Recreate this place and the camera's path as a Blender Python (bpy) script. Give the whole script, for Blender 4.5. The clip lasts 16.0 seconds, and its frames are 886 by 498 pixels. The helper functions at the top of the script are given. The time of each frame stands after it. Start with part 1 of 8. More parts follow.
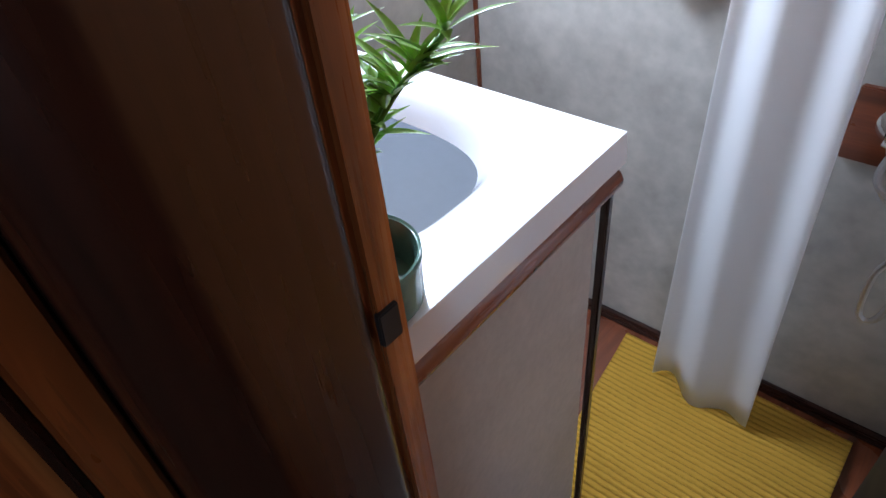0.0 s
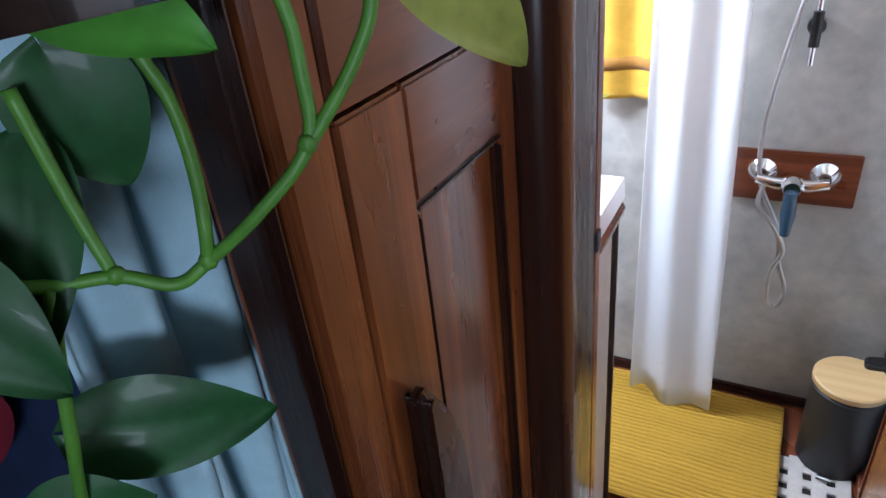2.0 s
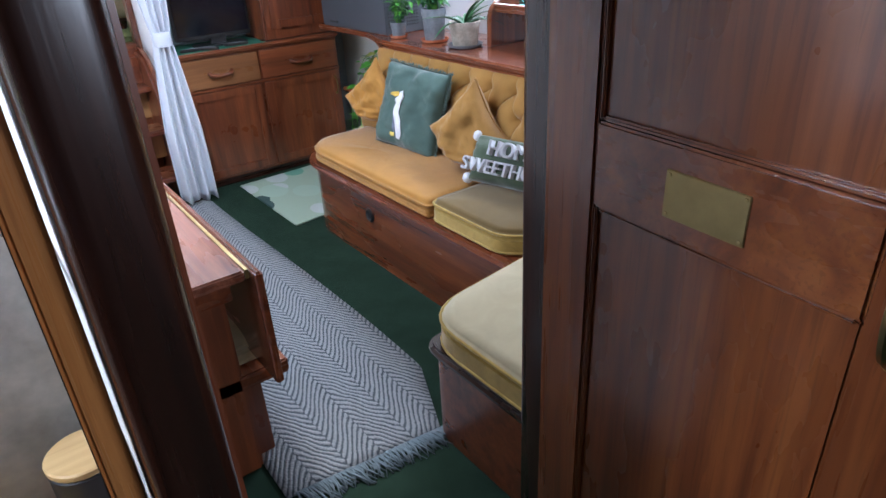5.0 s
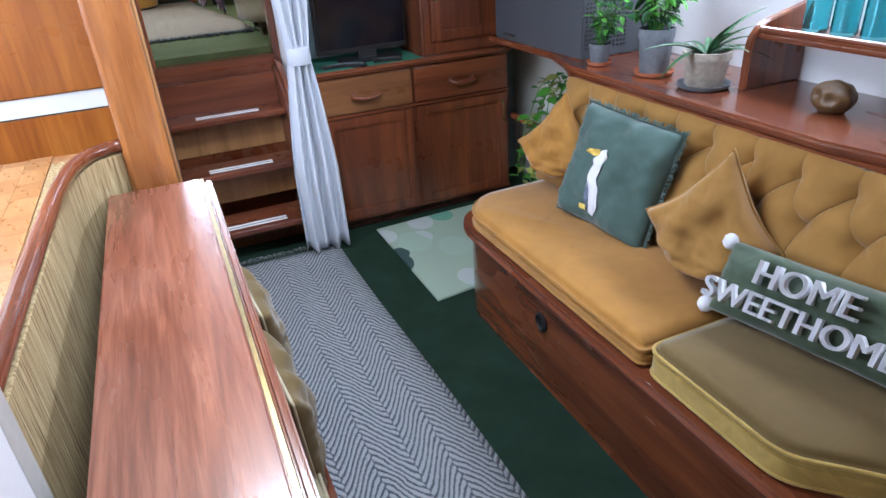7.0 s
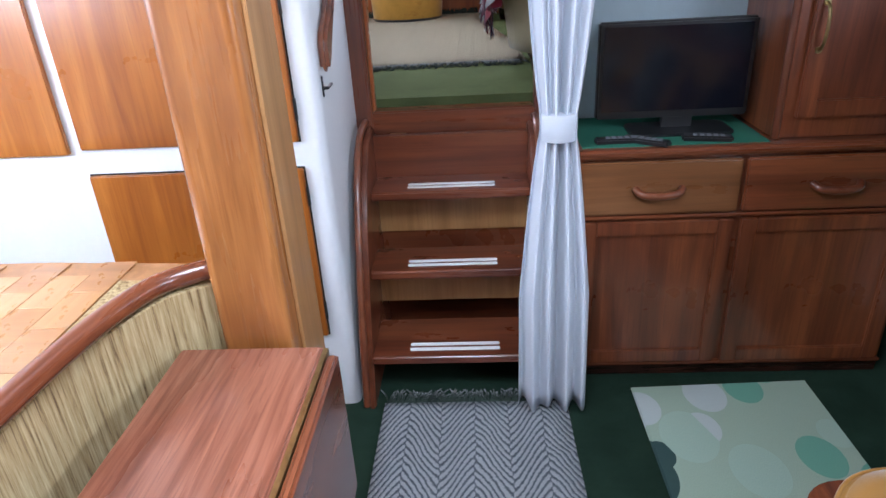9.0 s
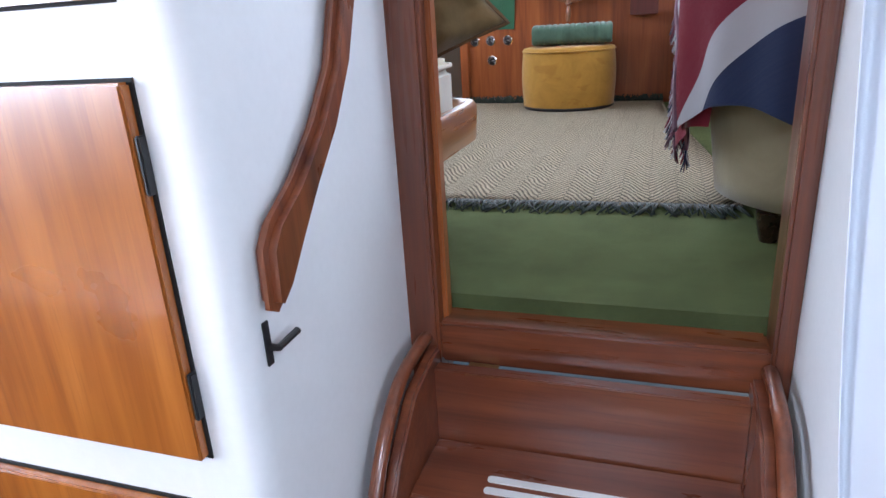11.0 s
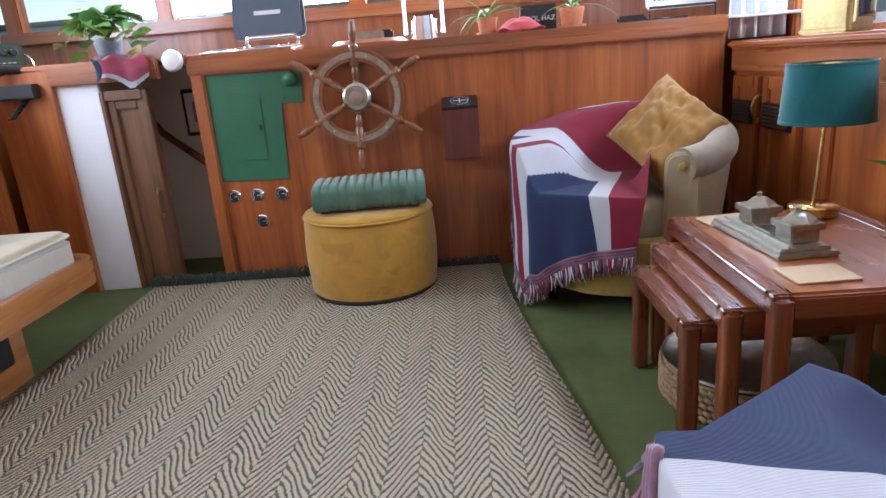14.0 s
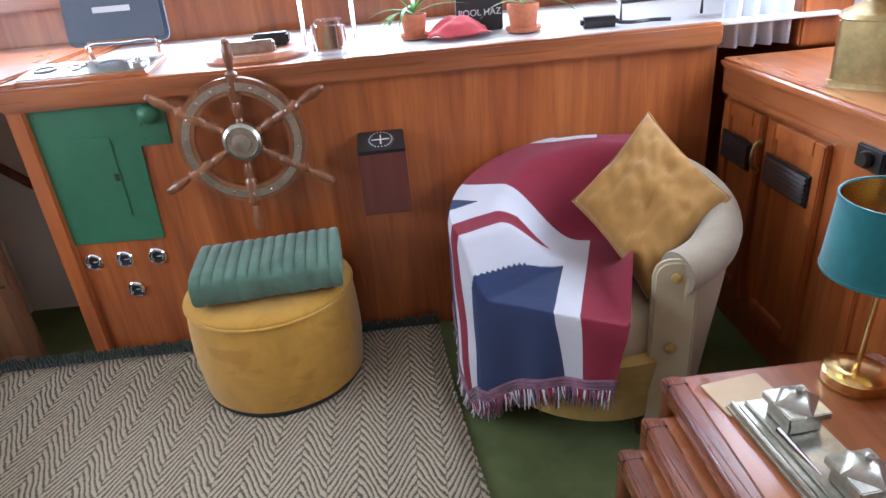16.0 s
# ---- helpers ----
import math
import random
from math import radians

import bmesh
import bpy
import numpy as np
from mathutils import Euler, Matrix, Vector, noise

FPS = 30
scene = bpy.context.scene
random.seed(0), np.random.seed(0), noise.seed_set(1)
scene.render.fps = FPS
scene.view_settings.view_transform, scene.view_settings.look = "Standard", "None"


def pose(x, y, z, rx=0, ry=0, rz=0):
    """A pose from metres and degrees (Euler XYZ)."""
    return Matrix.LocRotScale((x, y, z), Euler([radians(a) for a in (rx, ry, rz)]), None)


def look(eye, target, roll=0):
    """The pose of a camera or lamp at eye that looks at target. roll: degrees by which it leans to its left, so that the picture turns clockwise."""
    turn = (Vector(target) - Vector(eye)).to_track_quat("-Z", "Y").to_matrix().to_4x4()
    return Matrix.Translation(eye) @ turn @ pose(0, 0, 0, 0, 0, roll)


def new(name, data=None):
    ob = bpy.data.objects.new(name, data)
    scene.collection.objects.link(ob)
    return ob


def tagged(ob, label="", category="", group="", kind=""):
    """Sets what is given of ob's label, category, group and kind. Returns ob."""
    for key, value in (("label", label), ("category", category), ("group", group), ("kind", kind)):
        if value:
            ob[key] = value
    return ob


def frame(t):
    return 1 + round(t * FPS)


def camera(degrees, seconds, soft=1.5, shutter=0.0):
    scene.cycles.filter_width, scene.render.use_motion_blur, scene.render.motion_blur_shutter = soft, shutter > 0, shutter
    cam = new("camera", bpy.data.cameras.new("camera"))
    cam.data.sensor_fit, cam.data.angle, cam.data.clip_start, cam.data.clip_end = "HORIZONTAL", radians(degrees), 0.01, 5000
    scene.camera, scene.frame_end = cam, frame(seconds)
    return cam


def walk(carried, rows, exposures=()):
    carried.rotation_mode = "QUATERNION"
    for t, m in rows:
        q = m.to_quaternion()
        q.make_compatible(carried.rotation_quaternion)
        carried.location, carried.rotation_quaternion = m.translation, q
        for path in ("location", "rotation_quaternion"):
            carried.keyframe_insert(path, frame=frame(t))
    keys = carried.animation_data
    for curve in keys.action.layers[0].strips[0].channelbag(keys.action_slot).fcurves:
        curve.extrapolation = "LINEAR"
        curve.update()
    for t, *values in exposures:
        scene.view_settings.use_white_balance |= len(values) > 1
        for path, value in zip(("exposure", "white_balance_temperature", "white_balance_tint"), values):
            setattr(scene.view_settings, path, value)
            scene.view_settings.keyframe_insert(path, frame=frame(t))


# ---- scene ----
cam = camera(69.5, 16.0)
PATH = [
    (0, (0.253, 0.154, 1.442), (-0.813, 1.234, 0.14), -6.6),
    (0.5, (0.326, 0.019, 1.47), (-0.626, 1.158, 0.129), -9.3),
    (1, (0.323, -0.136, 1.51), (-0.53, 1.085, 0.175), -8.0),
    (1.5, (0.294, -0.283, 1.562), (-0.599, 1.08, 0.402), -7.2),
    (2, (0.221, -0.414, 1.575), (-0.666, 1.078, 0.582), -6.7),
    (2.5, (0.189, -0.488, 1.616), (-0.001, 1.242, 0.632), -4.8),
    (3, (0.224, -0.545, 1.583), (0.58, 1.188, 0.651), -3.8),
    (3.5, (0.267, -0.577, 1.523), (0.962, 1.053, 0.596), -3.0),
    (4, (0.342, -0.618, 1.503), (1.275, 0.889, 0.577), -2.6),
    (6.5, (0.838, 0.284, 1.539), (1.903, 1.705, 0.619), -3.4),
    (7, (0.926, 0.519, 1.512), (1.595, 2.161, 0.586), -3.9),
    (7.5, (1.026, 0.814, 1.493), (1.526, 2.528, 0.594), -3.8),
    (8, (1.153, 1.116, 1.477), (1.505, 2.873, 0.589), -3.5),
    (10.5, (1.311, 2.668, 1.462), (0.704, 4.406, 0.681), -3.9),
    (11, (1.278, 2.98, 1.474), (0.66, 4.76, 0.804), -3.5),
    (11.5, (1.227, 3.291, 1.473), (0.603, 5.103, 0.899), -4.1),
    (12, (1.184, 3.603, 1.495), (0.567, 5.438, 0.991), -3.9),
    (12.5, (1.195, 3.855, 1.522), (0.684, 5.733, 1.06), -4.3),
    (13, (1.158, 4.071, 1.645), (0.868, 5.995, 1.181), -4.4),
    (13.5, (1.162, 4.217, 1.749), (0.968, 6.148, 1.268), -4.5),
    (14, (1.176, 4.319, 1.84), (1.09, 6.237, 1.278), -4.7),
    (14.5, (1.183, 4.497, 1.976), (1.15, 6.394, 1.343), -4.6),
    (15, (1.144, 4.681, 2.083), (1.125, 6.536, 1.336), -4.7),
    (15.5, (1.148, 4.852, 2.224), (1.135, 6.653, 1.354), -4.8),
    (16, (1.255, 5.044, 2.245), (1.33, 6.836, 1.361), -5.1),
]
# exposures follow the phone's own metering: brighter below, darker by the windows
EXPO = [(0.0, -0.65), (0.5, -0.45), (1.0, -0.1), (2.0, 0.25), (3.0, 0.2), (4.0, 0.35), (6.5, 0.3), (8.2, 0.1), (10.4, 0.2), (11.2, 0.3), (12.0, 0.62), (12.5, 0.5), (13.0, 0.2), (14.0, 0.12), (16.0, 0.2)]
walk(cam, [(t, look(eye, target, roll)) for t, eye, target, roll in PATH], EXPO)

# ---------------------------------------------------------------- daylight
world = bpy.data.worlds.new("sky")
world.use_nodes = True
scene.world = world
sky = world.node_tree.nodes.new("ShaderNodeTexSky")
sky.sky_type, sky.sun_disc = "NISHITA", False
sky.sun_elevation, sky.sun_rotation = radians(48), radians(20)
world.node_tree.links.new(sky.outputs[0], world.node_tree.nodes["Background"].inputs[0])
world.node_tree.nodes["Background"].inputs[1].default_value = 0.15
sun_data = bpy.data.lights.new("sun", "SUN")
sun_data.energy, sun_data.angle, sun_data.color = 1.5, radians(12), (1.0, 0.96, 0.9)
sun = new("sun", sun_data)
sun.matrix_world = look((2, 14, 14), (0.8, 5.5, 1))


def window_light(name, eye, target, w, h, power, color=(0.69, 0.81, 1.04)):
    """An area lamp: skylight through a window or hatch opening, or added fill."""
    d = bpy.data.lights.new(name, "AREA")
    d.shape, d.size, d.size_y, d.energy, d.color = "RECTANGLE", w, h, power, color
    o = new(name, d)
    o.matrix_world = look(eye, target)
    return o


window_light("front_window_light", (0.75, 7.95, 2.42), (0.75, 6.2, 1.5), 2.6, 0.5, 98)
window_light("port_window_light", (-1.18, 6.0, 2.3), (0.6, 5.9, 1.2), 2.4, 0.5, 60)
window_light("starboard_window_light", (2.66, 6.0, 2.3), (0.8, 5.9, 1.2), 2.4, 0.5, 60)
window_light("saloon_port_window_light", (-0.86, 2.3, 1.55), (1.5, 3.1, 0.75), 1.2, 0.36, 52)
window_light("saloon_starboard_window_light", (2.93, 1.9, 1.62), (1.2, 1.9, 0.3), 1.5, 0.3, 28)
window_light("saloon_hatch_light", (1.15, 2.2, 2.02), (1.15, 2.2, 0), 0.6, 0.6, 35)
# added fill lamp below the closed hood; the stairwell has no hatch
window_light("stair_hatch_light", (1.15, 3.75, 2.72), (1.15, 3.9, 0.5), 0.4, 0.4, 1.0, (0.9, 0.95, 1.0))
window_light("shower_port_light", (-0.72, 0.95, 1.72), (0.4, 1.3, 0.75), 0.5, 0.24, 40)
# added fill lamp that brightens the wardrobe and robe from astern
window_light("cabin_stern_light", (1.5, -2.18, 1.58), (-0.2, 0.0, 1.2), 0.85, 0.4, 29)

# ---------------------------------------------------------------- materials
MATS = {}


def nodes_of(name):
    m = bpy.data.materials.new(name)
    m.use_nodes = True
    nt = m.node_tree
    MATS[name] = m
    return m, nt, nt.nodes["Principled BSDF"]


def nn(nt, kind, **kw):
    n = nt.nodes.new(kind)
    for k, v in kw.items():
        n.inputs[k].default_value = v
    return n


def ramp_of(nt, fac, stops):
    r = nt.nodes.new("ShaderNodeValToRGB")
    r.color_ramp.elements[0].position, r.color_ramp.elements[0].color = stops[0][0], (*stops[0][1], 1)
    r.color_ramp.elements[1].position, r.color_ramp.elements[1].color = stops[-1][0], (*stops[-1][1], 1)
    for p, c in stops[1:-1]:
        e = r.color_ramp.elements.new(p)
        e.color = (*c, 1)
    nt.links.new(fac, r.inputs[0])
    return r.outputs[0]


def maths(nt, op, a, b=None, c=None):
    n = nt.nodes.new("ShaderNodeMath")
    n.operation = op
    for i, v in enumerate((a, b, c)):
        if v is None:
            continue
        if isinstance(v, (int, float)):
            n.inputs[i].default_value = v
        else:
            nt.links.new(v, n.inputs[i])
    return n.outputs[0]


def coords(nt, scale, rot=(0, 0, 0)):
    tc = nt.nodes.new("ShaderNodeTexCoord")
    mp = nt.nodes.new("ShaderNodeMapping")
    mp.inputs["Scale"].default_value = scale
    mp.inputs["Rotation"].default_value = rot
    nt.links.new(tc.outputs["Object"], mp.inputs["Vector"])
    return mp.outputs[0]


def bump_to(nt, bsdf, height, strength, dist):
    b = nt.nodes.new("ShaderNodeBump")
    b.inputs["Strength"].default_value, b.inputs["Distance"].default_value = strength, dist
    nt.links.new(height, b.inputs["Height"])
    nt.links.new(b.outputs[0], bsdf.inputs["Normal"])


def mixed(nt, fac, a, b, kind="MIX"):
    m = nt.nodes.new("ShaderNodeMix")
    m.data_type, m.blend_type = "RGBA", kind
    for s, v in ((m.inputs[0], fac), (m.inputs[6], a), (m.inputs[7], b)):
        if isinstance(v, (int, float)):
            s.default_value = v
        elif isinstance(v, tuple):
            s.default_value = (*v, 1)
        else:
            nt.links.new(v, s)
    return m.outputs[2]


def wood(name, dark, mid, light, axis="z", rough=0.3, coat=0.5, tight=1.0):
    """Varnished timber with long grain along an axis, broad figure and small wear marks."""
    m, nt, b = nodes_of(name)
    s = {"x": (1.4, 26, 26), "y": (26, 1.4, 26), "z": (26, 26, 1.4)}[axis]
    s2 = {"x": (0.7, 7, 7), "y": (7, 0.7, 7), "z": (7, 7, 0.7)}[axis]
    s3 = {"x": (6, 160, 160), "y": (160, 6, 160), "z": (160, 160, 6)}[axis]
    grain = nn(nt, "ShaderNodeTexNoise", Scale=1.0 * tight, Detail=5.0, Roughness=0.6, Distortion=0.8)
    nt.links.new(coords(nt, s), grain.inputs["Vector"])
    figure = nn(nt, "ShaderNodeTexNoise", Scale=1.0, Detail=3.0, Roughness=0.5, Distortion=1.2)
    nt.links.new(coords(nt, s2), figure.inputs["Vector"])
    pores = nn(nt, "ShaderNodeTexNoise", Scale=1.0, Detail=2.0)
    nt.links.new(coords(nt, s3), pores.inputs["Vector"])
    info = nt.nodes.new("ShaderNodeObjectInfo")
    f = maths(nt, "ADD", maths(nt, "MULTIPLY", grain.outputs[0], 0.5), maths(nt, "MULTIPLY", figure.outputs[0], 0.5))
    f = maths(nt, "ADD", f, maths(nt, "MULTIPLY", maths(nt, "SUBTRACT", info.outputs["Random"], 0.5), 0.06))
    col = ramp_of(nt, f, [(0.34, dark), (0.5, mid), (0.66, light)])
    col = mixed(nt, maths(nt, "MULTIPLY", maths(nt, "GREATER_THAN", pores.outputs[0], 0.6), 0.25), col, dark)
    nt.links.new(col, b.inputs["Base Color"])
    scuff = nn(nt, "ShaderNodeTexNoise", Scale=3.0, Detail=4.0)
    nt.links.new(maths(nt, "ADD", maths(nt, "MULTIPLY", scuff.outputs[0], 0.25), rough - 0.12), b.inputs["Roughness"])
    b.inputs["Coat Weight"].default_value, b.inputs["Coat Roughness"].default_value = coat, 0.16
    bump_to(nt, b, pores.outputs[0], 0.08, 0.002)
    return m


def plain(name, color, rough=0.5, metal=0.0, spec=0.5, vary=0.12, scale=6.0, bump=0.0, bscale=80.0, coat=0.0, sheen=0.0):
    """A painted, moulded or cast surface with faint soiling at two scales."""
    m, nt, b = nodes_of(name)
    n1 = nn(nt, "ShaderNodeTexNoise", Scale=scale, Detail=5.0, Roughness=0.6)
    nt.links.new(coords(nt, (1, 1, 1)), n1.inputs["Vector"])
    n2 = nn(nt, "ShaderNodeTexNoise", Scale=bscale, Detail=3.0)
    nt.links.new(coords(nt, (1, 1, 1)), n2.inputs["Vector"])
    f = maths(nt, "ADD", maths(nt, "MULTIPLY", n1.outputs[0], 0.7), maths(nt, "MULTIPLY", n2.outputs[0], 0.3))
    lo = tuple(c * (1 - vary) for c in color)
    hi = tuple(min(1.0, c * (1 + vary)) for c in color)
    nt.links.new(ramp_of(nt, f, [(0.3, lo), (0.7, hi)]), b.inputs["Base Color"])
    b.inputs["Metallic"].default_value = metal
    b.inputs["Specular IOR Level"].default_value = spec
    nt.links.new(maths(nt, "ADD", maths(nt, "MULTIPLY", n1.outputs[0], 0.12), rough - 0.06), b.inputs["Roughness"])
    b.inputs["Coat Weight"].default_value = coat
    b.inputs["Sheen Weight"].default_value = sheen
    if bump:
        bump_to(nt, b, n2.outputs[0], bump, 0.003)
    return m


def velvet(name, color, crush=0.3):
    """Pile fabric: soft crushed patches, sheen at grazing angles, fine nap."""
    m, nt, b = nodes_of(name)
    n1 = nn(nt, "ShaderNodeTexNoise", Scale=9.0, Detail=5.0, Roughness=0.65, Distortion=0.8)
    nt.links.new(coords(nt, (1, 1, 1)), n1.inputs["Vector"])
    n2 = nn(nt, "ShaderNodeTexNoise", Scale=420.0, Detail=2.0)
    nt.links.new(coords(nt, (1, 1, 1)), n2.inputs["Vector"])
    lo = tuple(c * (1 - crush) for c in color)
    hi = tuple(min(1, c * (1 + crush)) for c in color)
    col = ramp_of(nt, n1.outputs[0], [(0.3, lo), (0.72, hi)])
    col = mixed(nt, maths(nt, "MULTIPLY", n2.outputs[0], 0.3), col, lo)
    nt.links.new(col, b.inputs["Base Color"])
    b.inputs["Roughness"].default_value = 0.85
    b.inputs["Sheen Weight"].default_value, b.inputs["Sheen Roughness"].default_value = 0.35, 0.4
    b.inputs["Specular IOR Level"].default_value = 0.2
    bump_to(nt, b, n2.outputs[0], 0.25, 0.002)
    return m


def herringbone(name, light, dark, column, pitch, slope, warm=0.0):
    """Handwoven rug: columns of slanting yarns that turn at each column edge."""
    m, nt, b = nodes_of(name)
    tc = nt.nodes.new("ShaderNodeTexCoord")
    wob = nn(nt, "ShaderNodeTexNoise", Scale=9.0, Detail=3.0)
    nt.links.new(tc.outputs["Object"], wob.inputs["Vector"])
    sep = nt.nodes.new("ShaderNodeSeparateXYZ")
    nt.links.new(tc.outputs["Object"], sep.inputs[0])
    w = maths(nt, "MULTIPLY", maths(nt, "SUBTRACT", wob.outputs[0], 0.5), 0.022)
    u = maths(nt, "DIVIDE", maths(nt, "ADD", sep.outputs[0], w), column)
    tri = maths(nt, "MULTIPLY", maths(nt, "ABSOLUTE", maths(nt, "SUBTRACT", maths(nt, "FRACT", u), 0.5)), 2.0)
    bent = maths(nt, "MULTIPLY", maths(nt, "MULTIPLY", tri, tri), maths(nt, "SUBTRACT", 3.0, maths(nt, "MULTIPLY", tri, 2.0)))
    bent = maths(nt, "ADD", maths(nt, "MULTIPLY", bent, 0.55), maths(nt, "MULTIPLY", tri, 0.45))
    v = maths(nt, "ADD", maths(nt, "DIVIDE", maths(nt, "ADD", sep.outputs[1], w), pitch), maths(nt, "MULTIPLY", bent, slope))
    v = maths(nt, "ADD", v, maths(nt, "MULTIPLY", maths(nt, "GREATER_THAN", maths(nt, "FRACT", u), 0.5), 0.5))
    wave = maths(nt, "MULTIPLY", maths(nt, "ABSOLUTE", maths(nt, "SUBTRACT", maths(nt, "FRACT", v), 0.5)), 2.0)
    knots = nn(nt, "ShaderNodeTexNoise", Scale=1.0, Detail=2.0)
    nt.links.new(coords(nt, (150, 260, 60)), knots.inputs["Vector"])
    big = nn(nt, "ShaderNodeTexNoise", Scale=3.0, Detail=4.0)
    f = maths(nt, "ADD", wave, maths(nt, "MULTIPLY", maths(nt, "SUBTRACT", knots.outputs[0], 0.5), 1.25))
    f = maths(nt, "SUBTRACT", f, maths(nt, "MULTIPLY", maths(nt, "GREATER_THAN", maths(nt, "ABSOLUTE", maths(nt, "SUBTRACT", tri, 0.5)), 0.47), 0.2))
    col = ramp_of(nt, f, [(0.26, dark), (0.5, light)])
    col = mixed(nt, maths(nt, "MULTIPLY", big.outputs[0], 0.35), col, tuple(c * 0.75 for c in light))
    nt.links.new(col, b.inputs["Base Color"])
    b.inputs["Roughness"].default_value = 0.95
    b.inputs["Specular IOR Level"].default_value = 0.1
    b.inputs["Sheen Weight"].default_value, b.inputs["Sheen Roughness"].default_value = 0.15, 0.4
    b.inputs["Sheen Tint"].default_value = (*tuple(min(1.0, c * 1.8) for c in light), 1)
    bump_to(nt, b, maths(nt, "ADD", f, maths(nt, "MULTIPLY", knots.outputs[0], 0.9)), 0.9, 0.008)
    return m


def carpet(name, color):
    m, nt, b = nodes_of(name)
    n1 = nn(nt, "ShaderNodeTexNoise", Scale=5.0, Detail=6.0, Roughness=0.65)
    n2 = nn(nt, "ShaderNodeTexNoise", Scale=500.0, Detail=3.0)
    for n in (n1, n2):
        nt.links.new(coords(nt, (1, 1, 1)), n.inputs["Vector"])
    lo, hi = tuple(c * 0.62 for c in color), tuple(c * 1.35 for c in color)
    f = maths(nt, "ADD", maths(nt, "MULTIPLY", n1.outputs[0], 0.7), maths(nt, "MULTIPLY", n2.outputs[0], 0.35))
    nt.links.new(ramp_of(nt, f, [(0.35, lo), (0.72, hi)]), b.inputs["Base Color"])
    b.inputs["Roughness"].default_value = 0.97
    b.inputs["Specular IOR Level"].default_value = 0.1
    b.inputs["Sheen Weight"].default_value, b.inputs["Sheen Roughness"].default_value = 0.3, 0.45
    b.inputs["Sheen Tint"].default_value = (*tuple(min(1.0, c * 4.5) for c in color), 1)
    bump_to(nt, b, n2.outputs[0], 0.6, 0.004)
    return m


def ribbed(name, color, period, axis, depth, dark=0.45):
    """Corded pile: soft parallel ribs, the shade between them painted into the colour."""
    m, nt, b = nodes_of(name)
    tc = nt.nodes.new("ShaderNodeTexCoord")
    sep = nt.nodes.new("ShaderNodeSeparateXYZ")
    nt.links.new(tc.outputs["Object"], sep.inputs[0])
    n2 = nn(nt, "ShaderNodeTexNoise", Scale=60.0, Detail=4.0)
    v = maths(nt, "FRACT", maths(nt, "ADD", maths(nt, "DIVIDE", sep.outputs[axis], period), maths(nt, "MULTIPLY", n2.outputs[0], 0.5)))
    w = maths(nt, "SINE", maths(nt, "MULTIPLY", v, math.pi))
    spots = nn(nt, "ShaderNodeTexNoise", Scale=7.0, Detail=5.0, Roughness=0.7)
    # creases between ribs are darkened in the colour, as shade
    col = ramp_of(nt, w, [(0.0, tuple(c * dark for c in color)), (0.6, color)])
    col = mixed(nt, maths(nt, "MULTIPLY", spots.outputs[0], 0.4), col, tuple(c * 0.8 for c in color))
    nt.links.new(col, b.inputs["Base Color"])
    b.inputs["Roughness"].default_value = 0.95
    b.inputs["Specular IOR Level"].default_value = 0.1
    bump_to(nt, b, maths(nt, "ADD", w, maths(nt, "MULTIPLY", n2.outputs[0], 0.8)), 0.6, depth)
    return m


def glassy(name, color, rough=0.02, alpha_mix=0.0):
    m, nt, b = nodes_of(name)
    b.inputs["Base Color"].default_value = (*color, 1)
    b.inputs["Transmission Weight"].default_value = 1.0
    b.inputs["Roughness"].default_value = rough
    b.inputs["IOR"].default_value = 1.45
    return m


CUPB_Y = wood("cabin_mahogany_rail", (0.06, 0.016, 0.007), (0.14, 0.038, 0.014), (0.24, 0.07, 0.024), "y", 0.3, 0.6)
MAHOG = wood("mahogany", (0.0798, 0.0203, 0.0101), (0.174, 0.0464, 0.0188), (0.275, 0.0798, 0.029), "z")
MAHOG_Y = wood("mahogany_lengthwise", (0.0825, 0.021, 0.0105), (0.18, 0.048, 0.0195), (0.285, 0.0825, 0.03), "y", 0.26, 0.7)
MAHOG_X = wood("mahogany_crosswise", (0.0945, 0.0243, 0.0108), (0.203, 0.054, 0.0216), (0.297, 0.0878, 0.0324), "x")
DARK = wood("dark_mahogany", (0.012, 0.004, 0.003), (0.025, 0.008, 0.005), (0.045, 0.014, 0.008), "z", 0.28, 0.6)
CUPB = wood("cabin_mahogany", (0.055, 0.014, 0.006), (0.2, 0.055, 0.015), (0.5, 0.17, 0.045), "z", 0.28, 0.7)
ORANGE = wood("honey_plywood", (0.24, 0.062, 0.01), (0.38, 0.115, 0.018), (0.5, 0.175, 0.034), "z", 0.3, 0.6)
OAKY = wood("striped_sapele", (0.2, 0.06, 0.015), (0.36, 0.13, 0.035), (0.5, 0.2, 0.06), "z", 0.28, 0.7, 1.5)
PALE = wood("pale_larch", (0.28, 0.13, 0.045), (0.4, 0.19, 0.07), (0.48, 0.25, 0.1), "z", 0.4, 0.3)
CONSOLE = wood("console_teak", (0.19, 0.046, 0.012), (0.33, 0.088, 0.022), (0.43, 0.135, 0.036), "z", 0.34, 0.4)
CONSOLE_X = wood("console_teak_rail", (0.18, 0.052, 0.017), (0.3, 0.09, 0.028), (0.39, 0.135, 0.046), "x", 0.3, 0.5)
CONSOLE_Y = wood("console_teak_lengthwise", (0.18, 0.052, 0.017), (0.3, 0.09, 0.028), (0.39, 0.135, 0.046), "y", 0.3, 0.5)
TABLEW = wood("red_table_wood", (0.085, 0.022, 0.012), (0.21, 0.068, 0.038), (0.36, 0.14, 0.085), "y", 0.27, 0.6, 2.0)
OLDBROWN = wood("old_brown_wood", (0.09, 0.04, 0.018), (0.17, 0.075, 0.034), (0.24, 0.115, 0.055), "z", 0.5, 0.1)
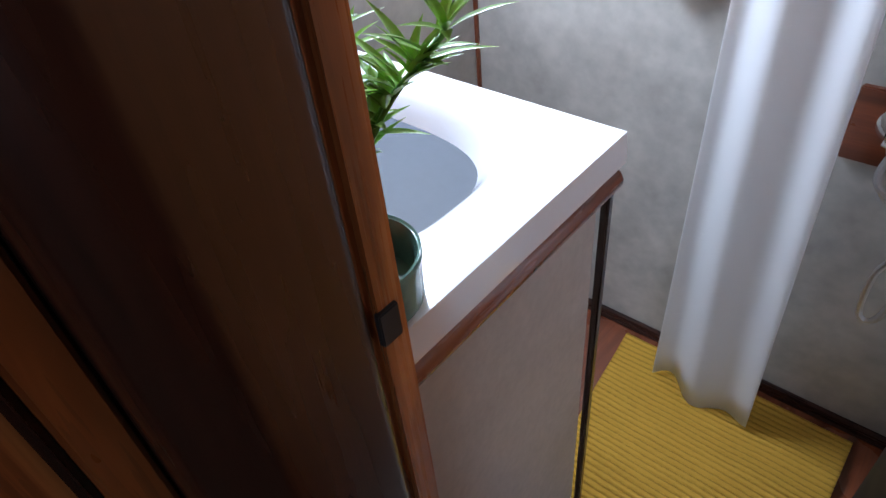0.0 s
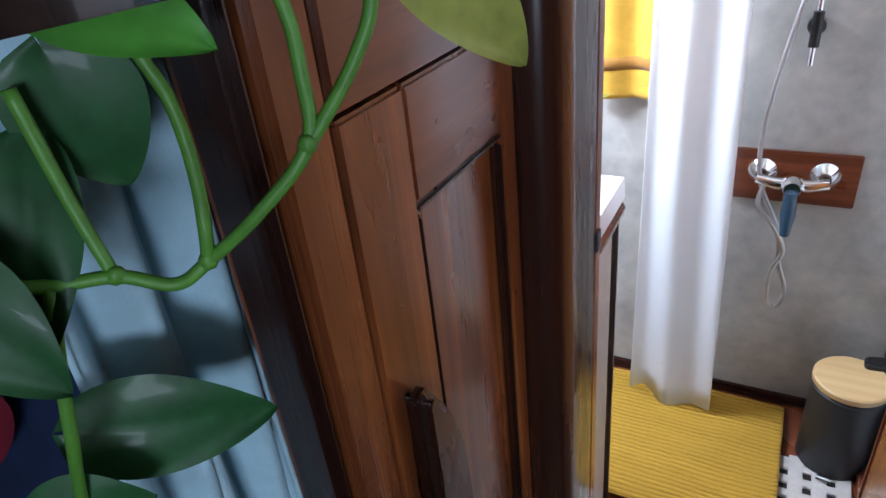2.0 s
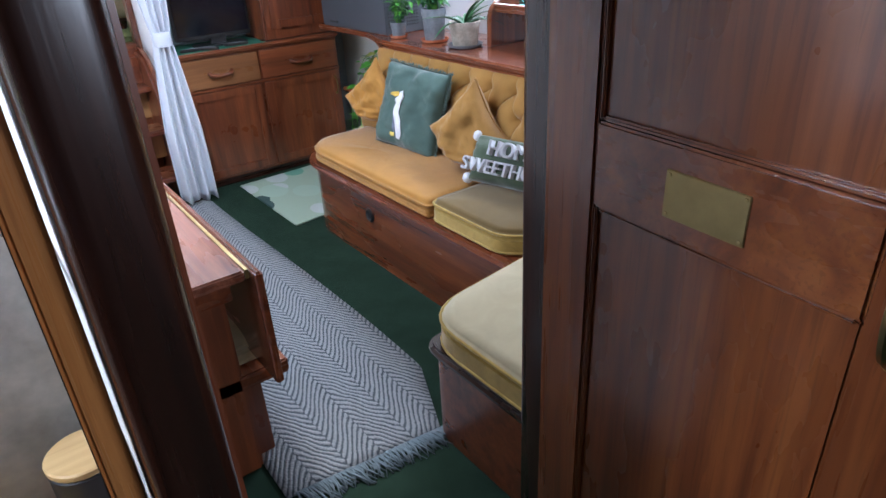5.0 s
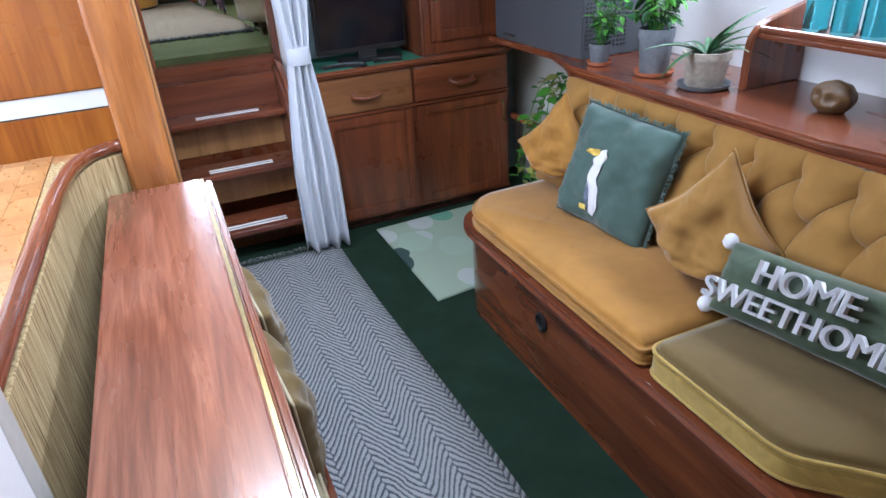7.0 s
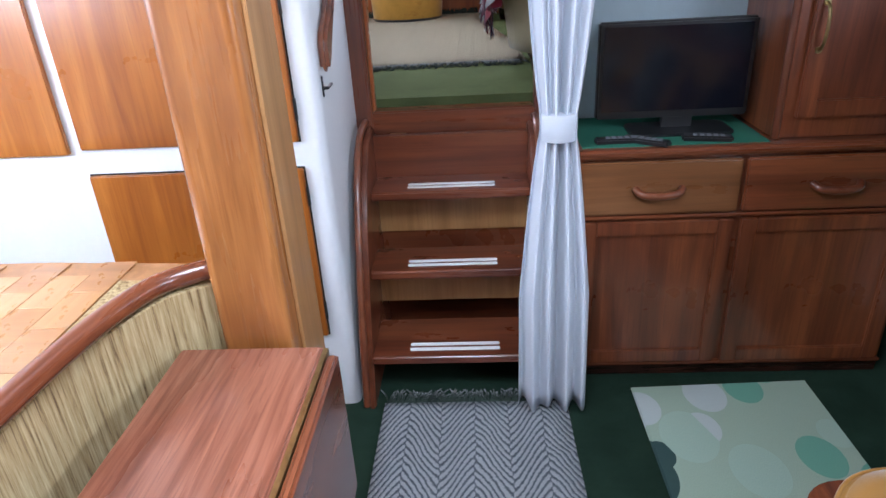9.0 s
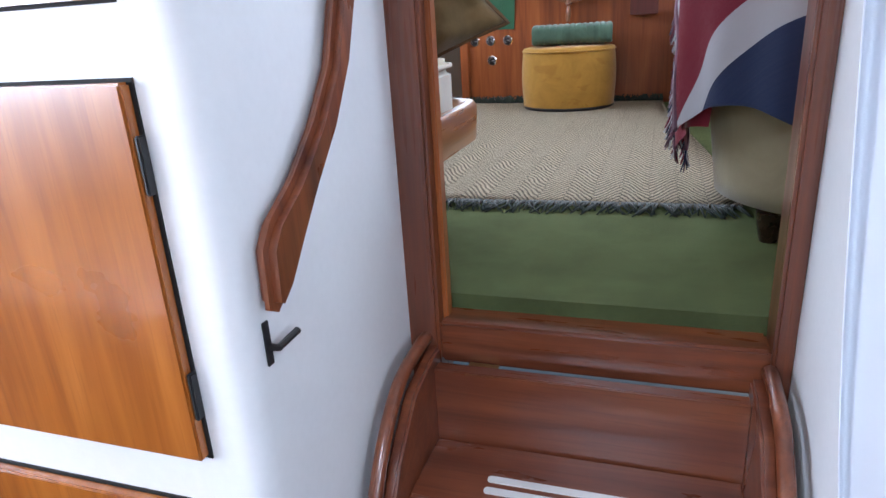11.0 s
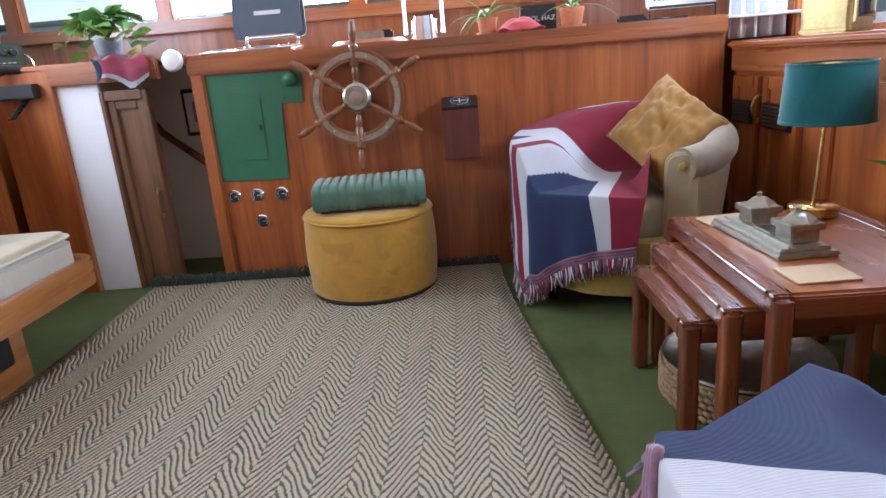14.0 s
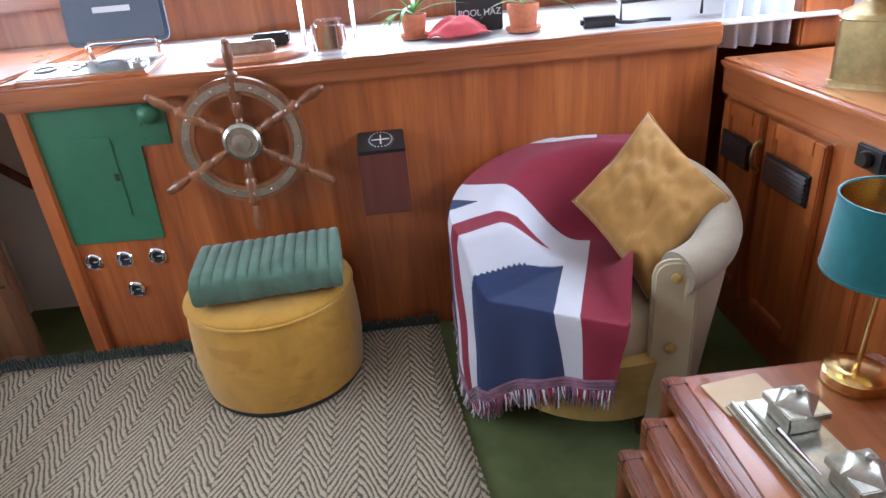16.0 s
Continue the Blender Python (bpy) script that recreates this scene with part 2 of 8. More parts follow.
TREADW = wood("stair_mahogany", (0.0805, 0.0207, 0.0103), (0.161, 0.0414, 0.0184), (0.23, 0.069, 0.0276), "x", 0.3, 0.6)
BAMBOO = wood("bamboo_lid", (0.5, 0.32, 0.14), (0.6, 0.4, 0.19), (0.68, 0.48, 0.25), "x", 0.45, 0.1)
WHEELW = wood("wheel_teak", (0.09, 0.03, 0.012), (0.19, 0.068, 0.026), (0.3, 0.12, 0.05), "z", 0.35, 0.4)
WHITE = plain("white_paint", (0.78, 0.79, 0.8), 0.45, vary=0.04, scale=3)
CREAM = plain("cream_paint", (0.72, 0.7, 0.63), 0.5, vary=0.05)
PLASTER = plain("mottled_panel", (0.42, 0.405, 0.37), 0.55, vary=0.3, scale=5, bump=0.15, bscale=25)
CABFRONT = plain("pale_laminate", (0.5, 0.46, 0.42), 0.5, vary=0.16, scale=5)
CERAMIC = plain("white_ceramic", (0.82, 0.84, 0.87), 0.1, vary=0.02, coat=0.6)
CHROME = plain("chrome", (0.82, 0.83, 0.85), 0.1, 1.0, vary=0.03)
BRASS = plain("old_brass", (0.42, 0.32, 0.15), 0.32, 1.0, vary=0.25, scale=30)
BRASSP = plain("brass_plate", (0.35, 0.27, 0.12), 0.42, 1.0, vary=0.15, scale=30)
GOLD = plain("polished_brass", (0.72, 0.52, 0.22), 0.2, 1.0, vary=0.05)
PEWTER = plain("silvered_metal", (0.4, 0.39, 0.33), 0.35, 1.0, vary=0.2, scale=40)
BLACK = plain("black_plastic", (0.012, 0.012, 0.013), 0.35, vary=0.2)
BLACKM = plain("black_enamel", (0.014, 0.014, 0.016), 0.5, vary=0.2)
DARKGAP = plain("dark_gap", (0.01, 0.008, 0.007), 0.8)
RUBBER = plain("grey_blue_rubber", (0.05, 0.065, 0.085), 0.6)
SCREEN = plain("black_screen", (0.006, 0.007, 0.012), 0.12, vary=0.05)
GREYP = plain("grey_plastic", (0.2, 0.21, 0.23), 0.5, vary=0.08)
GREYD = plain("dark_grey_case", (0.07, 0.075, 0.085), 0.5, vary=0.1, bump=0.1, bscale=200)
WPLAST = plain("white_plastic", (0.75, 0.75, 0.73), 0.4, vary=0.03)
GREENP = plain("green_enamel", (0.024, 0.125, 0.062), 0.42, vary=0.14, scale=8, bump=0.06, bscale=150)
TERRA = plain("terracotta", (0.42, 0.13, 0.06), 0.8, vary=0.25, scale=20, bump=0.2)
STONEPOT = plain("weathered_stone", (0.33, 0.29, 0.24), 0.85, vary=0.35, scale=25, bump=0.4)
GREYPOT = plain("grey_zinc", (0.16, 0.18, 0.2), 0.6, 0.3, vary=0.3, scale=25)
GREENGLAZE = plain("green_glaze", (0.12, 0.26, 0.21), 0.25, vary=0.2, scale=15, coat=0.5)
DARKGLAZE = plain("dark_brown_glaze", (0.02, 0.011, 0.008), 0.12, vary=0.3, scale=20, coat=0.8)
SOIL = plain("potting_soil", (0.02, 0.014, 0.01), 0.95, vary=0.5, scale=60, bump=0.8, bscale=120)
BRONZE = plain("carved_brown_wood", (0.11, 0.06, 0.025), 0.4, vary=0.5, scale=30, bump=0.4, bscale=50)
LEAF = plain("pothos_leaf", (0.06, 0.24, 0.03), 0.48, spec=0.3, vary=0.45, scale=18, coat=0.05)
LEAFD = plain("dark_leaf", (0.018, 0.085, 0.026), 0.5, spec=0.3, vary=0.45, scale=22, coat=0.05)
LEAFY = plain("yellowing_leaf", (0.33, 0.36, 0.08), 0.45, vary=0.3, scale=18)
LEAFS = plain("succulent_leaf", (0.13, 0.33, 0.09), 0.45, vary=0.35, scale=20)
STEM = plain("green_stem", (0.08, 0.24, 0.03), 0.5, vary=0.3, scale=20)
CLOTHW = plain("white_cotton", (0.72, 0.75, 0.8), 0.9, vary=0.05, bump=0.3, bscale=300)
MUST = velvet("mustard_velvet", (0.3, 0.155, 0.042), 0.13)
OCHRE = velvet("ochre_velvet", (0.33, 0.155, 0.034), 0.15)
OLIVE = velvet("olive_velvet", (0.13, 0.085, 0.03), 0.14)
SAND = velvet("sand_velvet", (0.42, 0.36, 0.23), 0.1)
GOLDSIDE = velvet("gold_velvet_side", (0.4, 0.27, 0.075), 0.3)
TEALV = velvet("grey_green_velvet", (0.062, 0.105, 0.092), 0.16)
MOSSK = velvet("moss_green_knit", (0.06, 0.085, 0.055), 0.35)
PALEC = velvet("cream_canvas", (0.46, 0.4, 0.27), 0.14)
CANVAS = velvet("white_canvas_side", (0.52, 0.49, 0.41), 0.1)
TEALSHADE = velvet("teal_shade", (0.012, 0.115, 0.12), 0.25)
MINT = velvet("mint_wool", (0.15, 0.36, 0.3), 0.3)
NAVY = velvet("navy_yarn", (0.018, 0.032, 0.085), 0.35)
CRIMSON = velvet("crimson_yarn", (0.24, 0.018, 0.036), 0.3)
OFFWHITE = velvet("white_yarn", (0.62, 0.63, 0.66), 0.1)
FRINGEY = velvet("mixed_fringe_yarn", (0.2, 0.1, 0.14), 0.8)
FOLDG = velvet("sage_plush", (0.085, 0.155, 0.11), 0.35)
MAGENTA = velvet("pink_towelling", (0.5, 0.12, 0.17), 0.3)
YTOWEL = velvet("yellow_towelling", (0.62, 0.36, 0.05), 0.2)
LIGHTBLUE = velvet("pale_blue_cloth", (0.42, 0.63, 0.71), 0.15)
CARPET_D = carpet("dark_green_carpet", (0.016, 0.034, 0.022))
CARPET_L = carpet("moss_green_carpet", (0.088, 0.11, 0.045))
RUGBLUE = herringbone("grey_blue_herringbone", (0.42, 0.44, 0.45), (0.04, 0.056, 0.074), 0.225, 0.033, 5.2)
RUGJUTE = herringbone("jute_herringbone", (0.58, 0.5, 0.36), (0.045, 0.045, 0.036), 0.158, 0.033, 4.3)
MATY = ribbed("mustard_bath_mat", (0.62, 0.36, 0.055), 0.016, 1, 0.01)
FRINGED = velvet("dark_green_fringe", (0.035, 0.05, 0.04), 0.4)
SISAL = velvet("sisal_fringe", (0.3, 0.26, 0.18), 0.4)
GLASS = glassy("window_glass", (0.97, 0.99, 1.0))
GLASSB = glassy("aqua_glass", (0.25, 0.7, 0.75), 0.05)
GLASSD = glassy("dark_lens", (0.08, 0.14, 0.22), 0.05)


def seagrass():
    """Vertical split-cane strands in straw and brown."""
    m, nt, b = nodes_of("split_cane")
    n1 = nn(nt, "ShaderNodeTexNoise", Scale=1.0, Detail=4.0, Roughness=0.7)
    nt.links.new(coords(nt, (120, 120, 5)), n1.inputs["Vector"])
    nt.links.new(ramp_of(nt, n1.outputs[0], [(0.34, (0.12, 0.065, 0.025)), (0.46, (0.36, 0.25, 0.11)), (0.66, (0.56, 0.44, 0.24))]), b.inputs["Base Color"])
    b.inputs["Roughness"].default_value = 0.75
    bump_to(nt, b, n1.outputs[0], 0.7, 0.004)
    return m


CANE = seagrass()


def translucent_curtain(name, color, trans):
    m, nt, b = nodes_of(name)
    n2 = nn(nt, "ShaderNodeTexNoise", Scale=250.0, Detail=2.0)
    b.inputs["Base Color"].default_value = (*color, 1)
    b.inputs["Roughness"].default_value = 0.8
    b.inputs["Specular IOR Level"].default_value = 0.15
    bump_to(nt, b, n2.outputs[0], 0.05, 0.001)
    t = nt.nodes.new("ShaderNodeBsdfTranslucent")
    t.inputs[0].default_value = (*color, 1)
    mx = nt.nodes.new("ShaderNodeMixShader")
    mx.inputs[0].default_value = trans
    nt.links.new(b.outputs[0], mx.inputs[1])
    nt.links.new(t.outputs[0], mx.inputs[2])
    nt.links.new(mx.outputs[0], nt.nodes["Material Output"].inputs[0])
    return m


SHOWERC = translucent_curtain("frosted_shower_curtain", (0.86, 0.87, 0.88), 0.45)
CURTW = translucent_curtain("white_curtain_cloth", (0.82, 0.85, 0.9), 0.35)

# ---------------------------------------------------------------- mesh helpers
W = {}


def finish(me, angle=38):
    me.polygons.foreach_set("use_smooth", [True] * len(me.polygons))
    me.set_sharp_from_angle(angle=radians(angle))
    return me


def mesh_of(name, bm, mats, angle=38):
    me = bpy.data.meshes.new(name)
    bmesh.ops.recalc_face_normals(bm, faces=bm.faces)
    bm.to_mesh(me)
    bm.free()
    for m in (mats if isinstance(mats, (list, tuple)) else [mats]):
        me.materials.append(m)
    return finish(me, angle)


def thing(name, label, category, at=(0, 0, 0), group="", kind=""):
    """An Empty at a thing's base; its parts are built in world metres."""
    e = new(name)
    e.location, e.empty_display_size = at, 0.05
    W[e.name] = Matrix.Translation(at)
    return tagged(e, label, category, group, kind)


def part(name, bm, mat, parent, label="", angle=38):
    o = new(name, mesh_of(name, bm, mat, angle))
    o.parent = parent
    o.matrix_parent_inverse = W.get(parent.name, Matrix.Identity(4)).inverted()
    W[o.name] = Matrix.Identity(4)
    return tagged(o, label) if label else o


def solid(name, bm, mat, label="", category="", group="", kind="", angle=38):
    o = new(name, mesh_of(name, bm, mat, angle))
    W[o.name] = Matrix.Identity(4)
    return tagged(o, label, category, group, kind)


def add(bm, other, m=None):
    """Appends another bmesh, moved by m, and frees it."""
    vs = [bm.verts.new(m @ v.co if m else v.co) for v in other.verts]
    other.verts.index_update()
    for f in other.faces:
        nf = bm.faces.new([vs[v.index] for v in f.verts])
        nf.material_index = f.material_index
    other.free()
    return bm


def box(x0, x1, y0, y1, z0, z1, b=0.003, seg=2):
    bm = bmesh.new()
    bmesh.ops.create_cube(bm, size=1)
    for v in bm.verts:
        v.co = Vector(((x0 + x1) / 2 + v.co.x * (x1 - x0), (y0 + y1) / 2 + v.co.y * (y1 - y0), (z0 + z1) / 2 + v.co.z * (z1 - z0)))
    if b:
        bmesh.ops.bevel(bm, geom=bm.edges[:], offset=min(b, 0.45 * min(abs(x1 - x0), abs(y1 - y0), abs(z1 - z0))), segments=seg, affect="EDGES")
    return bm


def boxes(items, b=0.003):
    bm = bmesh.new()
    for i in items:
        add(bm, box(*i, b=b))
    return bm


def slab(poly, z0, z1, b=0.01, seg=3):
    """A plate of any outline, with rounded edges."""
    bm = bmesh.new()
    lo = [bm.verts.new((x, y, z0)) for x, y in poly]
    f = bm.faces.new(lo)
    r = bmesh.ops.extrude_face_region(bm, geom=[f])
    for v in [g for g in r["geom"] if isinstance(g, bmesh.types.BMVert)]:
        v.co.z = z1
    bmesh.ops.recalc_face_normals(bm, faces=bm.faces)
    if b:
        es = [e for e in bm.edges if abs(e.verts[0].co.z - e.verts[1].co.z) < 1e-6]
        bmesh.ops.bevel(bm, geom=es, offset=b, segments=seg, affect="EDGES")
    return bm


def rounded(poly, r, n=5):
    """The outline with its corners rounded; r is a radius or one for each corner."""
    out = []
    k = len(poly)
    for i in range(k):
        p, a, c = Vector(poly[i]), Vector(poly[i - 1]), Vector(poly[(i + 1) % k])
        ri = r[i] if isinstance(r, (list, tuple)) else r
        if ri <= 0:
            out.append(tuple(p))
            continue
        d1, d2 = (a - p).normalized(), (c - p).normalized()
        l = min(ri, (a - p).length * 0.48, (c - p).length * 0.48)
        s, e = p + d1 * l, p + d2 * l
        for j in range(n + 1):
            t = j / n
            out.append(tuple((1 - t) ** 2 * s + 2 * t * (1 - t) * p + t * t * e))
    return out


def lathe(profile, seg=32, cx=0, cy=0, cap=True):
    bm = bmesh.new()
    rings = [[bm.verts.new((cx + r * math.cos(2 * math.pi * i / seg), cy + r * math.sin(2 * math.pi * i / seg), z)) for i in range(seg)] for r, z in profile]
    for a, c in zip(rings, rings[1:]):
        for i in range(seg):
            bm.faces.new((a[i], a[(i + 1) % seg], c[(i + 1) % seg], c[i]))
    if cap:
        bm.faces.new(rings[0][::-1])
        bm.faces.new(rings[-1])
    return bm


def tube(pts, r, seg=10, closed=False):
    """A round bar along a line of points; r is one radius or one for each point."""
    bm = bmesh.new()
    pts = [Vector(p) for p in pts]
    n = len(pts)
    rings, up = [], None
    for i, p in enumerate(pts):
        d = (pts[(i + 1) % n] - pts[i - 1]) if closed else (pts[min(i + 1, n - 1)] - pts[max(i - 1, 0)])
        d.normalize()
        if up is None:
            up = d.orthogonal().normalized()
        up = (up - d * up.dot(d)).normalized()
        side = d.cross(up)
        ri = r[i] if isinstance(r, (list, tuple)) else r
        rings.append([bm.verts.new(p + ri * (math.cos(2 * math.pi * k / seg) * up + math.sin(2 * math.pi * k / seg) * side)) for k in range(seg)])
    for i in range(n if closed else n - 1):
        a, c = rings[i], rings[(i + 1) % n]
        for k in range(seg):
            bm.faces.new((a[k], a[(k + 1) % seg], c[(k + 1) % seg], c[k]))
    if not closed:
        bm.faces.new(rings[0][::-1])
        bm.faces.new(rings[-1])
    return bm


def curve_pts(ctrl, n=8):
    """A smooth line through the control points."""
    c = [Vector(p) for p in ctrl]
    c = [2 * c[0] - c[1]] + c + [2 * c[-1] - c[-2]]
    out = []
    for i in range(1, len(c) - 2):
        for j in range(n):
            t = j / n
            out.append(0.5 * ((2 * c[i]) + (c[i + 1] - c[i - 1]) * t + (2 * c[i - 1] - 5 * c[i] + 4 * c[i + 1] - c[i + 2]) * t * t + (3 * c[i] - c[i - 1] - 3 * c[i + 1] + c[i + 2]) * t ** 3))
    out.append(c[-2])
    return out


def sheet(f, nu, nv, thick=0.0):
    """A surface f(u, v), u and v from 0 to 1; with a thickness it is closed."""
    bm = bmesh.new()
    g = [[bm.verts.new(f(i / nu, j / nv)) for j in range(nv + 1)] for i in range(nu + 1)]
    for i in range(nu):
        for j in range(nv):
            bm.faces.new((g[i][j], g[i + 1][j], g[i + 1][j + 1], g[i][j + 1]))
    if thick:
        bmesh.ops.recalc_face_normals(bm, faces=bm.faces)
        bmesh.ops.solidify(bm, geom=bm.faces[:], thickness=thick)
    return bm


def pillow_shape(w, h, t, seed, wrinkle=0.012, pinch=0.09, n=30, corner=0.5):
    """A stuffed scatter cushion lying in its own xz plane, y is its thickness."""
    bm = bmesh.new()

    def at(u, v, side):
        x = w / 2 * u * (1 - pinch * (1 - v * v))
        z = h / 2 * v * (1 - pinch * (1 - u * u))
        d = max(0.0, (1 - u ** 4) * (1 - v ** 4)) ** corner
        y = side * t / 2 * d
        k = noise.noise(Vector((u * 2.2 + seed, v * 2.2, seed * 3.1)))
        k2 = noise.noise(Vector((u * 5 + seed, v * 9, side + seed)))
        y += side * (k * 0.2 * t + k2 * wrinkle) * min(1, d * 1.6)
        return Vector((x, y, z))

    rim = {}
    for side in (-1, 1):
        g = []
        for i in range(n + 1):
            row = []
            for j in range(n + 1):
                u, v = -1 + 2 * i / n, -1 + 2 * j / n
                edge = i in (0, n) or j in (0, n)
                if edge and (i, j) in rim:
                    row.append(rim[i, j])
                    continue
                vert = bm.verts.new(at(u, v, side))
                if edge:
                    rim[i, j] = vert
                row.append(vert)
            g.append(row)
        for i in range(n):
            for j in range(n):
                q = (g[i][j], g[i + 1][j], g[i + 1][j + 1], g[i][j + 1])
                bm.faces.new(q if side < 0 else q[::-1])
    line = [(i, 0) for i in range(n)] + [(n, j) for j in range(n)] + [(i, n) for i in range(n, 0, -1)] + [(0, j) for j in range(n, 0, -1)]
    return bm, [rim[k].co.copy() for k in line]


def moved(bm, m):
    bmesh.ops.transform(bm, matrix=m, verts=bm.verts)
    return bm


def scatter_cushion(name, label, w, h, t, m, mat, seed, group="", pipe=None, wrinkle=0.007, pinch=0.09, corner=0.5):
    bm, edge = pillow_shape(w, h, t, seed, wrinkle, pinch, corner=corner)
    e = thing(name, label, "cushion", m.translation, group)
    part("cover", moved(bm, m), mat, e, angle=180)
    part("piping", tube([m @ p for p in edge], 0.004, 6, True), pipe or mat, e, angle=180)
    return e


def seat_pad(name, label, poly, z0, z1, top, side, r=0.05, group=""):
    """An upholstered seat cushion with a crowned top, sides and two lines of piping."""
    line = rounded(poly, r, 6)
    e = thing(name, label, "seat cushion", (*line[0], z0), group)
    bm = slab(line, z1 - 0.03, z1, 0.014, 3)
    top_face = max((f for f in bm.faces if f.normal.z > 0.9), key=lambda f: f.calc_center_median().z + f.calc_area())
    ring0 = list(top_face.verts)
    bm.faces.remove(top_face)
    mid = sum((v.co for v in ring0), Vector()) / len(ring0)
    outline = [v.co.copy() for v in ring0]
    for s, up in ((0.93, 0.005), (0.8, 0.010), (0.6, 0.013), (0.35, 0.014), (0.1, 0.014)):
        new_ring = [bm.verts.new((mid.x + (p.x - mid.x) * s, mid.y + (p.y - mid.y) * s, z1 + up + 0.003 * noise.noise(p * 7))) for p in outline]
        for i in range(len(ring0)):
            bm.faces.new((ring0[i - 1], ring0[i], new_ring[i], new_ring[i - 1]))
        ring0 = new_ring
    bm.faces.new(ring0)
    part("top_cover", bm, top, e, angle=180)
    part("boxing", slab(line, z0, z1 - 0.026, 0.012, 3), side, e, angle=60)
    part("top_piping", tube([(x, y, z1 - 0.016) for x, y in line], 0.005, 6, True), side, e, angle=180)
    part("lower_piping", tube([(x, y, z0 + 0.014) for x, y in line], 0.005, 6, True), side, e, angle=180)
    return e


def leaf_mesh(l, w, bend, n=6, fold=0.15, heart=0.0):
    """One leaf along +y from its stalk, drooping by bend."""
    def f(u, v):
        s = math.sin(math.pi * (v * (1 - heart) + heart) ** 0.8) if heart else math.sin(math.pi * min(1, v ** 0.75))
        x = (u - 0.5) * w * max(0.03, s)
        return Vector((x, v * l * math.cos(bend * v * 0.6), -bend * l * v * v * 0.6 + abs(u - 0.5) * 2 * fold * w * s))
    return sheet(f, 4, n)


def bow_handle(a, b_, out, r=0.006, name="handle"):
    """A bow pull between two points, standing off by the vector out."""
    a, b_, out = Vector(a), Vector(b_), Vector(out)
    c = curve_pts([a, a + out * 0.7 + (b_ - a) * 0.12, a + out + (b_ - a) * 0.5, b_ + out * 0.7 - (b_ - a) * 0.12, b_], 6)
    bm = tube(c, r, 8)
    for p in (a, b_):
        o = out.normalized() * 0.004
        add(bm, tube([p - o * 0.2, p + o], r * 2.0, 12))
    return bm


def framed_door(parent, name, plane, u0, u1, z0, z1, pos, out, mat, thick=0.02, stile=0.05, panel_mat=None, label=""):
    """A rail-and-stile door with a sunk panel. plane 'x' or 'y' is the face's axis; out is +1 or -1."""
    def bxs(a0, a1, c0, c1, d0, d1, b=0.004):
        p0, p1 = sorted((pos + out * d0, pos + out * d1))
        return box(p0, p1, a0, a1, c0, c1, b) if plane == "x" else box(a0, a1, p0, p1, c0, c1, b)
    bm = bmesh.new()
    add(bm, bxs(u0, u0 + stile, z0, z1, 0, thick))
    add(bm, bxs(u1 - stile, u1, z0, z1, 0, thick))
    add(bm, bxs(u0 + stile, u1 - stile, z0, z0 + stile, 0, thick))
    add(bm, bxs(u0 + stile, u1 - stile, z1 - stile, z1, 0, thick))
    d = part(name, bm, mat, parent, label)
    part("panel", bxs(u0 + stile - 0.002, u1 - stile + 0.002, z0 + stile - 0.002, z1 - stile + 0.002, 0, thick * 0.45, 0.002), panel_mat or mat, d)
    return d

# ================================================================ the setting
FW = 0.95          # height of the wheelhouse sole above the saloon's
CEIL = 1.98
solid("floor_saloon", box(-1.2, 3.1, 0.34, 4.12, -0.08, 0.0, 0), CARPET_D, "dark green carpet over the saloon sole", "floor", kind="structure")
solid("floor_cabin", box(-1.8, 3.1, -2.2, 0.34, -0.08, 0.0, 0), CARPET_D, "dark green carpet over the cabin sole", "floor", kind="structure")
solid("floor_shower", box(-0.8, 0.6, 0.36, 1.4, 0.0, 0.006, 0), MAHOG_Y, "reddish varnished wooden shower room sole", "floor", kind="structure")
solid("floor_wheelhouse", box(-1.5, 3.0, 4.12, 8.3, FW - 0.08, FW, 0), CARPET_L, "moss green carpet over the wheelhouse sole", "floor", kind="structure")

# bulkhead between cabin and saloon: one doorway to the shower room, one to the saloon
solid("wall_aft_bulkhead", boxes([(-1.8, -0.03, 0.31, 0.36, 0, CEIL), (1.345, 3.1, 0.32, 0.38, 0, CEIL), (0.0, 0.56, 0.31, 0.36, 1.88, CEIL), (0.56, 1.31, 0.32, 0.38, 1.88, CEIL)], 0), CUPB, "mahogany bulkhead between the cabin and the saloon", "wall", kind="structure")
jl = thing("door_1", "near-black varnished frame of the saloon doorway", "door frame", (0.62, 0.33, 0), kind="structure")
part("door_jamb", slab(rounded([(0.568, 0.285), (0.672, 0.285), (0.672, 0.40), (0.568, 0.40)], [0.03, 0.03, 0.01, 0.01]), 0, 1.88, 0.002), DARK, jl)
part("door_jamb", slab(rounded([(1.302, 0.30), (1.35, 0.30), (1.35, 0.395), (1.302, 0.395)], 0.012), 0, 1.88, 0.002), DARK, jl)
part("door_bead", box(0.672, 0.684, 0.33, 0.352, 0, 1.88, 0.004), MAHOG, jl, "reddish door bead")
# post beside the shower doorway
sp = thing("door_2", "dark rounded post of the shower room doorway", "door frame", (-0.06, 0.3, 0), kind="structure")
part("door_jamb", slab(rounded([(-0.1, 0.182), (0.0, 0.182), (0.022, 0.215), (0.022, 0.318), (-0.1, 0.318)], [0.003, 0.03, 0.03, 0.01, 0.003], 8), 0, CEIL, 0.0), DARK, sp)
part("door_stop", box(-0.05, 0.02, 0.319, 0.352, 0, CEIL, 0.006), CUPB, sp, "worn red door stop")
part("latch_plate", box(0.018, 0.0235, 0.322, 0.34, 1.12, 1.15, 0.001), BLACKM, sp)

